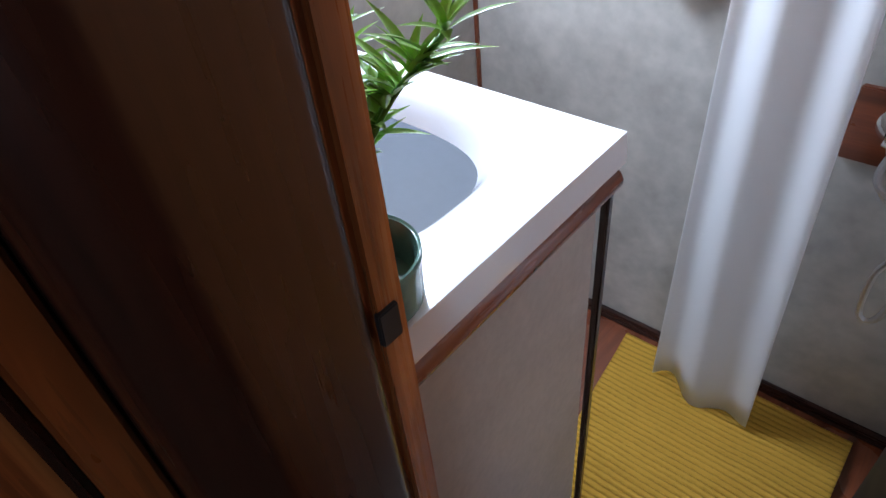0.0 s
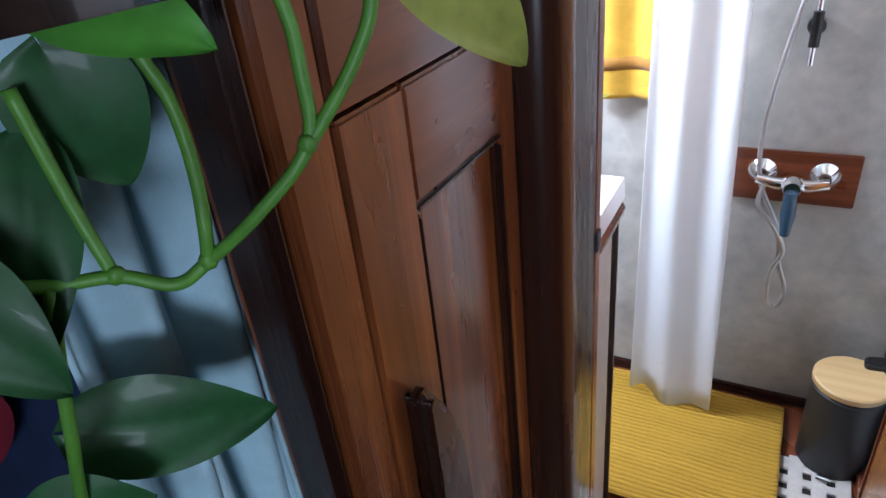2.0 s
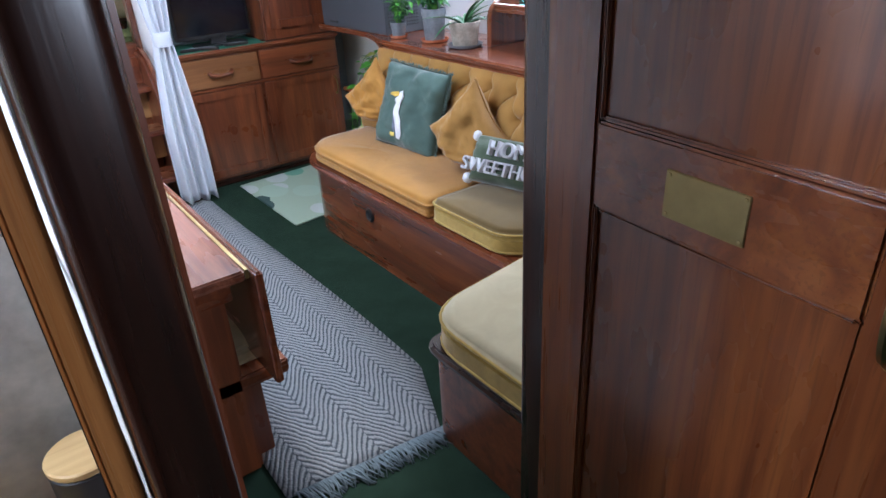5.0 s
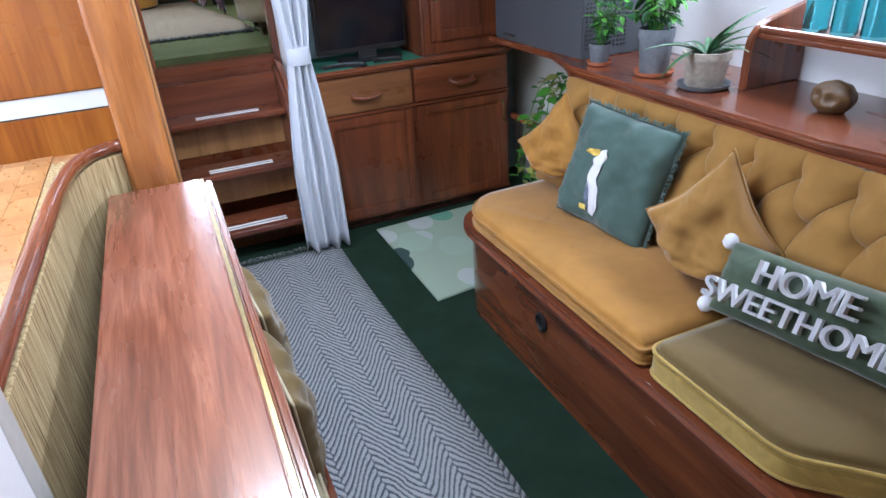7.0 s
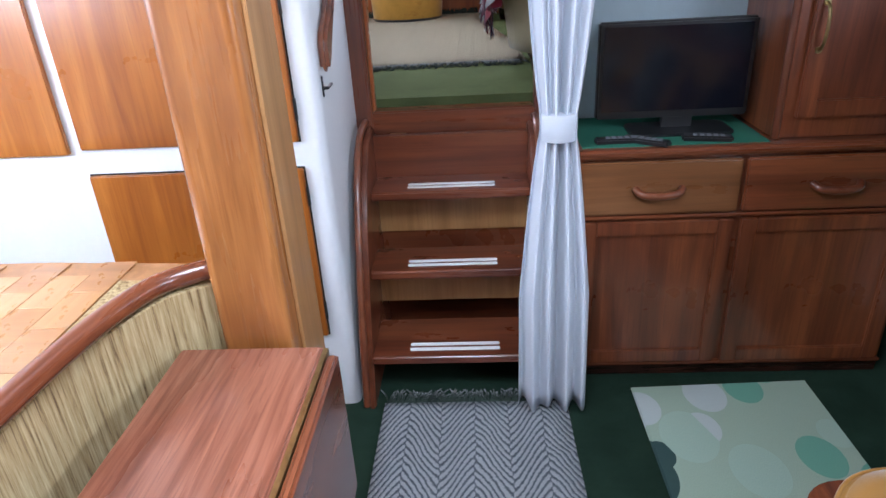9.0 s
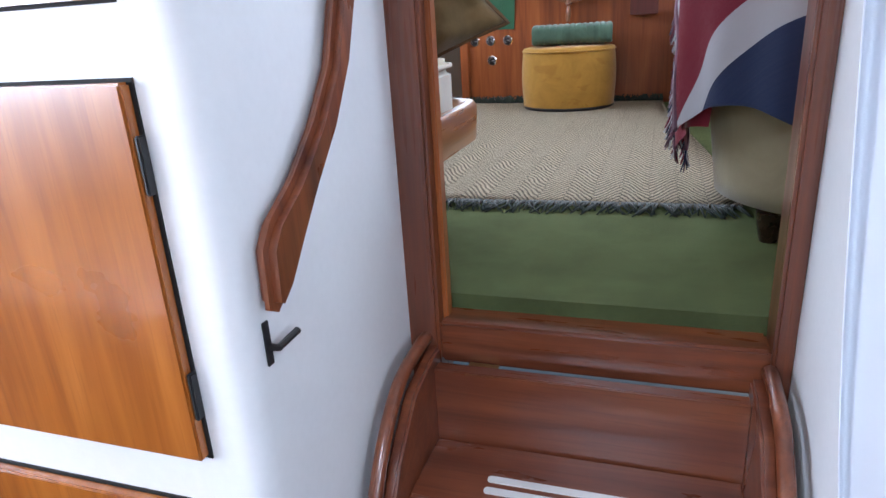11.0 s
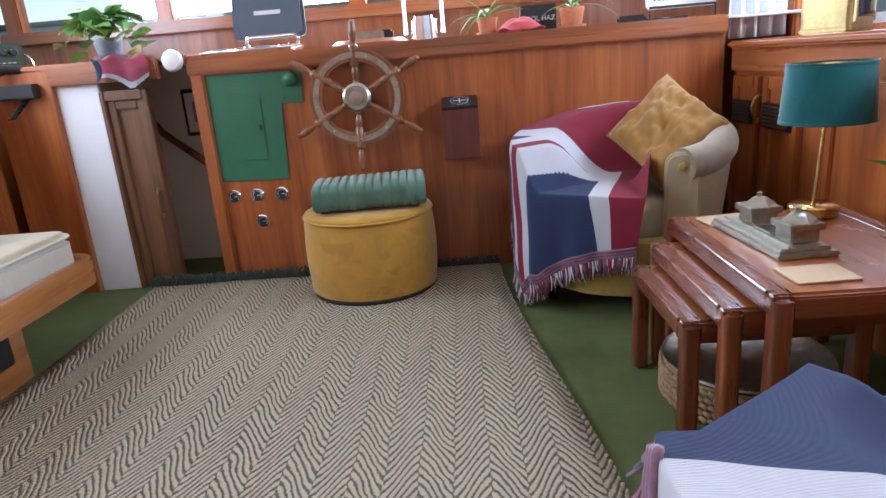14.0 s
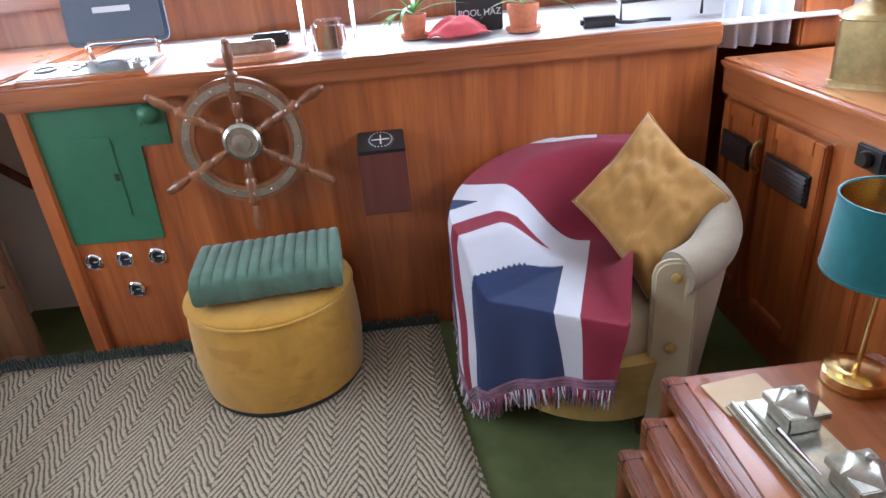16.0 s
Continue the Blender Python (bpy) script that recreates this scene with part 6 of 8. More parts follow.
slumped_cushion("slouched_cushion", "crumpled mustard velvet cushion stood on its corner", 0.34, 0.15, pose(2.265, 1.745, 0.655, -15, 3, -70), MUST, 3.7, "mustard scatter cushions")
slumped_cushion("large_cushion", "large mustard velvet cushion stood on its corner", 0.38, 0.16, pose(2.3, 0.945, 0.675, -16, 4, -62), MUST, 4.4, "mustard scatter cushions")
scatter_cushion("teal_cushion", "pale grey-green velvet cushion leaning in the corner", 0.4, 0.36, 0.13, pose(2.14, 0.57, 0.645, -16, 8, -44), velvet("pale_teal_velvet", (0.2, 0.33, 0.34), 0.25), 5.2, "", None, 0.015, 0.06)
slumped_cushion("rust_cushion", "brown velvet cushion leaning on the corner seat", 0.32, 0.12, pose(1.93, 0.52, 0.62, -24, 8, -24), OCHRE, 6.1)
scatter_cushion("sand_cushion", "sand velvet cushion propped on the corner seat", 0.4, 0.36, 0.14, pose(1.68, 0.46, 0.655, -8, 0, -6), SAND, 7.4, "", None, 0.015, 0.06)
hsw = thing("lettered_bolster", "moss green bolster cushion lettered in white with pompoms", "cushion", (2.18, 1.40, 0.505))
HM = pose(2.235, 1.375, 0.603, -28, -2, -80)
bm, ed = pillow_shape(0.5, 0.2, 0.13, 9.1, 0.004, 0.03, 26, 0.4)
part("cover", moved(bm, HM), MOSSK, hsw, angle=180)
for sx in (-1, 1):
    for sz in (-1, 1):
        pm = bmesh.new()
        bmesh.ops.create_icosphere(pm, subdivisions=3, radius=0.023)
        for v in pm.verts:
            v.co *= 1 + 0.12 * noise.noise(v.co * 120)
        part("pompom", moved(pm, HM @ pose(sx * 0.257, 0.0, sz * 0.092)), OFFWHITE, hsw, "white wool pompom", angle=180)
def lettering(text, size, m, mat, parent, depth=0.004, align="CENTER"):
    c = bpy.data.curves.new("lettering", "FONT")
    c.body, c.size, c.extrude, c.align_x, c.align_y = text, size, depth, align, "CENTER"
    c.bevel_depth = 0.0
    tmp = bpy.data.objects.new("lettering", c)
    me = bpy.data.meshes.new_from_object(tmp)
    bpy.data.objects.remove(tmp)
    me.transform(m)
    me.materials.clear()
    me.materials.append(mat)
    o = new("lettering", me)
    o.parent = parent
    o.matrix_parent_inverse = W.get(parent.name, Matrix.Identity(4)).inverted()
    W[o.name] = Matrix.Identity(4)
    return tagged(o, "white stitched lettering")
for dx in (-0.0016, 0.0, 0.0016):
    lettering("HOME", 0.088, HM @ pose(dx, -0.079, 0.041, 90, 0, 0), OFFWHITE, hsw, 0.013)
    lettering("SWEETHOME", 0.080, HM @ pose(dx, -0.079, -0.037, 90, 0, 0), OFFWHITE, hsw, 0.013)

# ================================================================ wheelhouse rug
jr = thing("wheelhouse_rug", "large jute and charcoal herringbone rug with green fringes", "rug", (0.55, 5.9, FW))
def jute_top(u, v):
    y = 4.80 + v * 2.24
    x0 = -0.24 - 0.03 * v
    x1 = 1.5 - 0.2 * v + 0.02 * math.sin(v * 6)
    x = x0 + u * (x1 - x0)
    return Vector((x, y - 0.05 * (1 - v) * (1 - u) * 0.6, FW + 0.012 + 0.003 * noise.noise(Vector((x * 3, y * 4, 1)))))
part("weave", sheet(jute_top, 30, 40, 0.011), RUGJUTE, jr, angle=180)
fringe((-0.23, 4.775, FW), (1.5, 4.805, FW), (0.0, -1, 0), 330, 0.1, FRINGED, jr, 0.01, 0.0032, 5)
fringe((-0.28, 7.035, FW), (0.56, 7.035, FW), (0.0, 0.12, 1), 300, 0.05, FRINGED, jr, 0.008, 0.0055, 6)
fringe((1.0, 7.035, FW), (1.3, 7.035, FW), (0.0, 0.12, 1), 90, 0.045, FRINGED, jr, 0.008, 0.0055, 7)
ed = bmesh.new()
for v0 in range(110):
    p = jute_top(1.0, v0 / 110)
    add(ed, box(p.x - 0.006, p.x + 0.007, p.y - 0.008, p.y + 0.007, FW + 0.002, FW + 0.015, 0.004, 1))
part("bound_edge", ed, RUGJUTE, jr, angle=180)

# ================================================================ helm console
hc = thing("helm_console", "varnished teak helm console with a dashboard top", "console", (1.15, 7.4, FW))
part("front_panel", box(0.115, 2.262, 7.062, 7.09, FW, 1.87, 0.002), CONSOLE, hc)
part("side_panel", box(0.06, 0.115, 7.05, 7.95, FW, 1.9, 0.006), CONSOLE_Y, hc)
part("corner_post", box(0.062, 0.118, 7.04, 7.075, FW, 1.87, 0.006), CONSOLE, hc)
part("body", box(0.12, 2.262, 7.092, 7.95, FW, 1.86, 0), CONSOLE, hc)
part("front_rail", box(0.055, 2.262, 7.03, 7.075, 1.862, 1.932, 0.008), CONSOLE_X, hc)
# the top's pale grey paints in the window light that glossy wood reflects
part("top", box(0.08, 2.66, 7.07, 7.93, 1.915, 1.928, 0.003), plain("pale_reflection_grey", (0.5, 0.5, 0.5), 0.3, vary=0.05), hc, "dashboard top with reflected window light put into its pale grey colour")
part("left_rail", box(0.055, 0.12, 7.05, 7.9, 1.9, 1.945, 0.008), CONSOLE_Y, hc)
# green switchboard cover
gb = thing("switchboard_cover", "green enamelled metal switchboard cover with a hatch", "panel", (0.3, 7.055, 1.4))
out = [(0.105, 1.412), (0.412, 1.405), (0.425, 1.722), (0.52, 1.722), (0.525, 1.852), (0.115, 1.862)]
bmp = slab(out, 0, 0.006, 0.0015, 2)
part("plate", moved(bmp, pose(0, 7.061, 0, 90)), GREENP, gb)
hp = [(0.2, 1.5), (0.335, 1.495), (0.338, 1.765), (0.205, 1.77)]
part("hatch", moved(slab(rounded(hp, 0.012), 0, 0.004, 0.0015), pose(0, 7.0548, 0, 90)), GREENP, gb)
part("catch", box(0.318, 0.332, 7.047, 7.0512, 1.62, 1.645, 0.002), BLACKM, gb)
part("dome", moved(lathe([(0.032, 0), (0.031, 0.012), (0.024, 0.026), (0.012, 0.034), (0.001, 0.036)], 28), pose(0.475, 7.055, 1.822, 90)), GREENP, gb)
for x, z in ((0.13, 1.84), (0.13, 1.44), (0.395, 1.43), (0.44, 1.745), (0.505, 1.745), (0.44, 1.79), (0.425, 1.84), (0.505, 1.84), (0.13, 1.64)):
    part("screw", moved(lathe([(0.005, 0), (0.0045, 0.002), (0.001, 0.0028)], 10), pose(x, 7.055, z, 90)), GREENP, gb)
def gauge(name, x, z, y=7.062):
    g = thing(name, "small round gauge with a chromed bezel in the console", "gauge", (x, y, z), "console gauges")
    part("bezel", moved(lathe([(0.03, 0), (0.03, 0.006), (0.026, 0.01), (0.024, 0.004)], 28, cap=False), pose(x, y, z, 90)), CHROME, g)
    part("dial", moved(lathe([(0.026, 0.0), (0.0255, 0.004), (0.0005, 0.004)], 24), pose(x, y, z, 90)), BLACK, g)
    part("needle", box(x - 0.001, x + 0.014, y - 0.0056, y - 0.0046, z - 0.001, z + 0.001, 0), WPLAST, g)
    part("scale", boxes([(x + 0.019 * math.cos(a) - 0.0015, x + 0.019 * math.cos(a) + 0.0015, y - 0.0052, y - 0.0042, z + 0.019 * math.sin(a) - 0.0015, z + 0.019 * math.sin(a) + 0.0015) for a in [0.4 * k - 0.6 for k in range(12)]], 0), WPLAST, g)
for x, z in ((0.157, 1.343), (0.26, 1.342), (0.369, 1.341), (0.266, 1.224)):
    gauge("round_gauge", x, z)

# ship's wheel
sw_ = thing("ship_helm", "turned teak ship helm with a brass ring and six spokes", "helm", (0.76, 7.0, 1.72))
WM = pose(0.758, 6.985, 1.727, 90)
def ring(r0, r1, t0, t1, seg=64):
    return lathe([(r0, t0), (r1, t0), (r1, t1), (r0, t1), (r0, t0)], seg, cap=False)
part("felloe", moved(ring(0.142, 0.192, -0.014, 0.014), WM), WHEELW, sw_)
part("brass_ring", moved(ring(0.155, 0.178, 0.0142, 0.0172), WM), PEWTER, sw_, "worn nickel-plated ring")
part("brass_ring", moved(ring(0.155, 0.178, -0.0172, -0.0142), WM), PEWTER, sw_)
part("hub", moved(lathe([(0.055, -0.02), (0.058, -0.01), (0.058, 0.018), (0.048, 0.026), (0.046, 0.02), (0.03, 0.02), (0.028, 0.03), (0.018, 0.032), (0.001, 0.034)], 36), WM), PEWTER, sw_, "dull metal hub plate")
part("shaft", moved(lathe([(0.03, -0.075), (0.03, -0.02)], 24), WM), BLACKM, sw_)
for k in range(6):
    a = radians(90 - 2 + 60 * k)
    m = WM @ Matrix.Rotation(a, 4, "Z") @ pose(0, 0, 0, 0, 90, 0)
    sp_ = part("spoke", moved(lathe([(0.012, 0.05), (0.014, 0.062), (0.01, 0.07), (0.013, 0.08), (0.017, 0.1), (0.013, 0.118), (0.015, 0.122), (0.019, 0.13), (0.019, 0.2), (0.013, 0.206)], 16), m), WHEELW, sw_)
    part("grip", moved(lathe([(0.011, 0.206), (0.008, 0.212), (0.012, 0.225), (0.0155, 0.25), (0.016, 0.268), (0.0115, 0.284), (0.013, 0.292), (0.006, 0.3)], 16), m), WHEELW, sp_)
for k in range(18):
    a = radians(20 * k + 10)
    part("rivet", moved(lathe([(0.004, 0.017), (0.0035, 0.019), (0.001, 0.0198)], 8), WM @ pose(0.1665 * math.cos(a), 0.1665 * math.sin(a), 0)), CHROME, sw_)
# compass box
cbx = thing("compass_box", "red mahogany box with a square black compass on top", "compass", (1.17, 7.0, 1.45))
part("case", moved(slab(rounded([(-0.075, -0.1), (0.075, -0.1), (0.075, 0), (-0.075, 0)], 0.003), 0, 0.205, 0.003), pose(1.172, 7.06, 1.447)), wood("oxblood_mahogany", (0.06, 0.014, 0.01), (0.095, 0.02, 0.014), (0.12, 0.03, 0.02), "z", 0.4, 0.3), cbx)
cm = pose(1.172, 7.012, 1.668, 22)
part("bezel", moved(box(-0.074, 0.074, -0.055, 0.052, -0.012, 0.012, 0.004), cm), BLACK, cbx)
part("card", moved(lathe([(0.045, 0.012), (0.044, 0.0135), (0.034, 0.0135), (0.033, 0.0145), (0.001, 0.0145)], 32), cm), BLACKM, cbx)
part("rose", moved(boxes([(0.036 * math.cos(a) - 0.002, 0.036 * math.cos(a) + 0.002, 0.036 * math.sin(a) - 0.002, 0.036 * math.sin(a) + 0.002, 0.0146, 0.0155) for a in [k * 0.3 for k in range(21)]] + [(-0.028, 0.028, -0.002, 0.002, 0.0148, 0.0157), (-0.002, 0.002, -0.022, 0.022, 0.0148, 0.0157)], 0), cm), WPLAST, cbx)

# things on the dashboard
nd = thing("chart_plotter", "grey covered chart plotter on a stand atop the console", "plotter", (0.36, 7.35, 1.945))
part("cover", moved(slab(rounded([(-0.165, 0), (0.165, 0), (0.16, 0.22), (-0.16, 0.22)], 0.03), -0.02, 0.02, 0.014, 4), pose(0.345, 7.33, 2.0, 80)), plain("slate_plastic", (0.075, 0.095, 0.125), 0.45, vary=0.06), nd)
part("bracket", tube(curve_pts([(0.24, 7.34, 1.945), (0.24, 7.33, 2.01), (0.35, 7.33, 2.012), (0.46, 7.33, 2.01), (0.46, 7.34, 1.945)], 5), 0.009, 8), CHROME, nd)
part("badge", moved(box(-0.06, 0.06, 0.10, 0.118, 0.0205, 0.0215, 0), pose(0.345, 7.33, 2.0, 80)), OFFWHITE, nd)
ib = thing("instrument_tray", "wood-framed instrument panel lying on the console", "instrument panel", (0.33, 7.18, 1.945))
part("frame", moved(slab(rounded([(-0.22, -0.1), (0.2, -0.1), (0.2, 0.12), (-0.22, 0.12)], 0.012), 0, 0.022, 0.006), pose(0.3, 7.17, 1.932, 5)), CONSOLE_X, ib)
part("plate", moved(box(-0.2, 0.19, -0.08, 0.1, 0.022, 0.026, 0.001), pose(0.3, 7.17, 1.932, 5)), PEWTER, ib)
for k in range(4):
    part("dial", moved(lathe([(0.034, 0.026), (0.034, 0.032), (0.028, 0.032), (0.027, 0.028), (0.001, 0.028)], 24, -0.145 + k * 0.095, 0.01), pose(0.3, 7.17, 1.932, 5)), CHROME if k % 2 else GREYP, ib)
dc = thing("dome_compass", "flat steering compass with a wooden ring and folded cover", "compass", (0.78, 7.2, 1.93))
part("ring", lathe([(0.165, 1.929), (0.168, 1.94), (0.15, 1.955), (0.14, 1.955)], 44, 0.8, 7.25), CONSOLE, dc)
part("card", lathe([(0.14, 1.945), (0.14, 1.953), (0.001, 1.957)], 40, 0.8, 7.25), BLACK, dc)
part("sight", box(0.72, 0.87, 7.17, 7.2, 1.95, 1.99, 0.006), PEWTER, dc)
part("block", box(0.78, 0.9, 7.28, 7.34, 1.955, 1.995, 0.008), BLACK, dc)
th = thing("throttle", "chromed engine throttle with twin levers on the console", "throttle", (1.05, 7.2, 1.93))
part("housing", slab(rounded([(0.99, 7.14), (1.1, 7.14), (1.1, 7.26), (0.99, 7.26)], 0.03), 1.929, 2.03, 0.014, 4), CHROME, th)
for x in (0.965, 1.125):
    part("lever", tube([(x, 7.2, 1.96), (x, 7.2, 2.0), (x, 7.22, 2.2)], [0.012, 0.008, 0.009], 10), CHROME, th)
def small_pot(x, y, r, h, mat, kind, seed, label, tall=0.12):
    e = pot_with_saucer(kind, label, x, y, 1.929, r, h, mat, mat)
    lv = bmesh.new()
    rr = random.Random(seed)
    for k in range(13):
        m = pose(x, y, 1.929 + h) @ Euler((rr.uniform(0.3, 1.2), 0, rr.uniform(0, 6.28))).to_matrix().to_4x4()
        add(lv, leaf_mesh(rr.uniform(0.6, 1.3) * tall * 1.5, 0.014, rr.uniform(0.4, 1.5), 8, 0.25), m)
    part("foliage", lv, LEAF if seed % 2 else LEAFS, e, angle=180)
small_pot(1.32, 7.32, 0.042, 0.08, TERRA, "aloe_plant", 31, "spiky aloe in a terracotta pot on the console")
small_pot(1.68, 7.25, 0.05, 0.09, TERRA, "spider_plant", 32, "spider plant in a terracotta pot on the console", 0.16)
tc_ = thing("red_cloth", "crumpled red cloth behind the wheel on the console", "cloth", (1.42, 7.3, 1.93))
part("cloth", sheet(lambda u, v: Vector((1.36 + 0.2 * u, 7.18 + 0.16 * v, 1.934 + 0.05 * max(0, math.sin(u * 3.1)) * math.sin(v * 3.1) + 0.02 * noise.noise(Vector((u * 4, v * 4, 3))) + 0.012)), 24, 20, 0.003), plain("red_cotton", (0.42, 0.05, 0.06), 0.9), tc_, angle=180)
bg = thing("black_box_sign", "small black box lettered in white on the console", "box", (1.55, 7.38, 1.93))
part("box", box(1.47, 1.63, 7.36, 7.4, 1.929, 2.05, 0.004), BLACKM, bg)
lettering("POOL HAZ", 0.03, pose(1.55, 7.358, 1.99, 90), OFFWHITE, bg, 0.0006)
vh = thing("radio_handset", "black handheld radio lying on the console", "radio", (1.93, 7.2, 1.93))
part("body", moved(box(-0.06, 0.06, -0.028, 0.028, 0, 0.034, 0.01), pose(1.92, 7.2, 1.929, 0, 0, -8)), BLACK, vh)
part("cord", tube(curve_pts([(1.98, 7.19, 1.94), (2.02, 7.16, 1.94), (2.08, 7.17, 1.94), (2.14, 7.15, 1.94)], 8), 0.006, 8), BLACK, vh)
wb = thing("white_repeater", "white instrument case on a black stand", "instrument", (2.15, 7.25, 1.93))
part("case", moved(box(-0.15, 0.15, -0.012, 0.012, 0.0, 0.15, 0.008), pose(2.16, 7.3, 1.985, -12)), WPLAST, wb)
part("stand", tube([(2.02, 7.28, 1.93), (2.02, 7.28, 1.99), (2.3, 7.28, 1.99), (2.3, 7.28, 1.93)], 0.006, 8), BLACK, wb)
part("mark", moved(boxes([(-0.12 + 0.018 * k, -0.108 + 0.018 * k, -0.0135, -0.0125, 0.03, 0.05) for k in range(6)], 0), pose(2.16, 7.3, 1.985, -12)), plain("blue_print", (0.03, 0.1, 0.35), 0.6), wb, "blue printed mark")

# ================================================================ starboard side cupboards
scp = thing("side_cupboard", "teak side cupboard with vented doors under a ledge", "cupboard", (2.45, 5.8, FW))
part("carcass", box(2.31, 2.67, 4.2, 7.055, FW, 1.80, 0.002), CONSOLE, scp)
part("ledge", slab(rounded([(2.255, 4.2), (2.255, 7.03), (2.675, 7.03), (2.675, 4.2)], [0, 0.02, 0, 0]), 1.80, 1.828, 0.009, 3), CONSOLE_Y, scp)
part("top_rail", box(2.288, 2.312, 4.2, 7.055, 1.712, 1.8, 0.003), CONSOLE_Y, scp)
for y0, y1 in ((6.80, 7.03), (6.50, 6.77), (5.95, 6.34), (5.5, 5.9), (5.0, 5.45)):
    d_ = framed_door(scp, "door", "x", y0, y1, 1.08, 1.695, 2.31, -1, CONSOLE, 0.022, 0.045)
    if y0 > 6.4:
        vy0, vy1 = (y0 + 0.03, y1 - 0.025)
        vt_ = part("vent", box(2.280, 2.288, vy0, vy1, 1.515, 1.605, 0.002), BLACK, d_, "black louvred vent")
        for q in range(6):
            part("louvre", moved(box(-0.004, 0.004, vy0 + 0.008, vy1 - 0.008, -0.005, 0.005, 0.001), pose(2.279, 0, 1.527 + q * 0.013, 0, 35)), BLACK, vt_)
part("handle", bow_handle((2.288, 6.787, 1.535), (2.288, 6.787, 1.625), (-0.025, 0, 0), 0.005), BRASS, scp)
skt = thing("power_socket", "black marine power socket on the side cupboard", "socket", (2.28, 6.33, 1.7))
part("plate", box(2.275, 2.289, 6.29, 6.38, 1.69, 1.745, 0.004), BLACK, skt)
part("cap", moved(lathe([(0.018, 0), (0.02, 0.01), (0.016, 0.018)], 18), pose(2.276, 6.335, 1.717, 0, -90, 0)), BLACK, skt)
def lantern(name, label, x, y, z, rz, lens, s=1.0):
    e = thing(name, label, "lantern", (x, y, z))
    m = pose(x, y, z, 0, 0, rz) @ Matrix.Scale(s, 4)
    part("body", moved(slab(rounded([(-0.085, -0.075), (0.085, -0.075), (0.085, 0.085), (-0.085, 0.085)], 0.02), 0.0, 0.16, 0.004), m), BRASS, e)
    part("base", moved(slab(rounded([(-0.09, -0.08), (0.09, -0.08), (0.09, 0.09), (-0.09, 0.09)], 0.022), 0.0, 0.022, 0.006), m), BRASS, e)
    part("hood", moved(lathe([(0.105, 0.16), (0.1, 0.172), (0.055, 0.195), (0.05, 0.2), (0.05, 0.225), (0.056, 0.228), (0.05, 0.232), (0.05, 0.25), (0.056, 0.253), (0.05, 0.257), (0.046, 0.275), (0.01, 0.28)], 28), m), BRASS, e)
    part("lens", moved(sheet(lambda u, v: Vector((0.06 * math.cos(math.pi * (1 + u)), -0.07 - 0.03 * math.sin(math.pi * u), 0.045 + 0.085 * v)), 16, 6, 0.003), m), lens, e, "dark glass lens", angle=180)
    part("window_frame", moved(boxes([(-0.07, 0.07, -0.082, -0.072, 0.03, 0.042), (-0.07, 0.07, -0.082, -0.072, 0.132, 0.144), (-0.074, -0.062, -0.082, -0.072, 0.03, 0.144), (0.062, 0.074, -0.082, -0.072, 0.03, 0.144)], 0.002), m), BRASS, e)
    part("carry_handle", moved(tube(curve_pts([(-0.07, 0, 0.2), (-0.075, -0.02, 0.26), (0, -0.03, 0.3), (0.075, -0.02, 0.26), (0.07, 0, 0.2)], 6), 0.004, 8), m), BRASS, e)
    return e
BLUELENS = plain("blue_black_glass", (0.008, 0.018, 0.035), 0.06, coat=1.0)
REDLENS = plain("red_black_glass", (0.03, 0.012, 0.012), 0.06, coat=1.0)
lantern("ships_lantern", "old brass ship's lantern with a blue lens on the ledge", 2.42, 6.55, 1.828, 38, BLUELENS)
for x, y, rz_, nm in ((2.42, 7.12, 0, "a"), (2.56, 6.25, 80, "b")):
    def f(u, v, x=x, y=y):
        return Vector((x - 0.12 + 0.24 * u if rz_ == 0 else x + 0.018 * math.sin(u * 20), (y + 0.02 * math.sin(u * 26) + 0.01) if rz_ == 0 else y - 0.12 + 0.24 * u, 1.835 + 0.85 * v))
    k_ = thing("window_curtain", "short white window curtain above the ledge", "curtain", (x, y, 1.9), "window curtains")
    part("cloth", sheet(f, 60, 8, 0.0015), CURTW, k_, angle=180)

# ================================================================ nest of tables and what stands on them
def nest_table(x0, x1, y0, y1, top, label, t=0.03):
    e = thing("nest_table", label, "table", ((x0 + x1) / 2, (y0 + y1) / 2, FW), "nest of tables")
    w = 0.042
    part("tabletop", box(x0 + w * 0.98, x1 - w * 0.98, y0 + w * 0.5, y1 - w * 0.5, top - t, top, 0.002), CONSOLE_Y, e)
    for x in (x0, x1 - w):
        part("side_rail", slab(rounded([(x, y0 + 0.012), (x + w, y0 + 0.012), (x + w, y1 - 0.012), (x, y1 - 0.012)], 0.004), top - 0.045, top + 0.0015, 0.005, 3), MAHOG_Y, e)
        for y in (y0, y1 - w):
            part("leg", slab(rounded([(x + 0.001, y), (x + w - 0.001, y), (x + w - 0.001, y + w), (x + 0.001, y + w)], 0.012), FW, top - 0.001, 0.01, 3), MAHOG, e)
            part("band", box(x - 0.0008, x + w + 0.0008, y + (w - 0.004 if y == y0 else 0), y + (w if y == y0 else 0.004), top - 0.044, top + 0.002, 0.001), DARK, e, "dark inlaid band")
    for y in (y0 + 0.006, y1 - w + 0.008):
        part("end_rail", box(x0 + w * 0.9, x1 - w * 0.9, y, y + 0.026, top - 0.05, top - 0.004, 0.004), MAHOG_X, e)
    return e
nest_table(1.738, 2.215, 5.452, 6.112, 1.366, "largest polished mahogany nest table, laden with lamp and inkstand")
nest_table(1.676, 2.12, 5.525, 6.055, 1.312, "middle mahogany table drawn out from the nest")
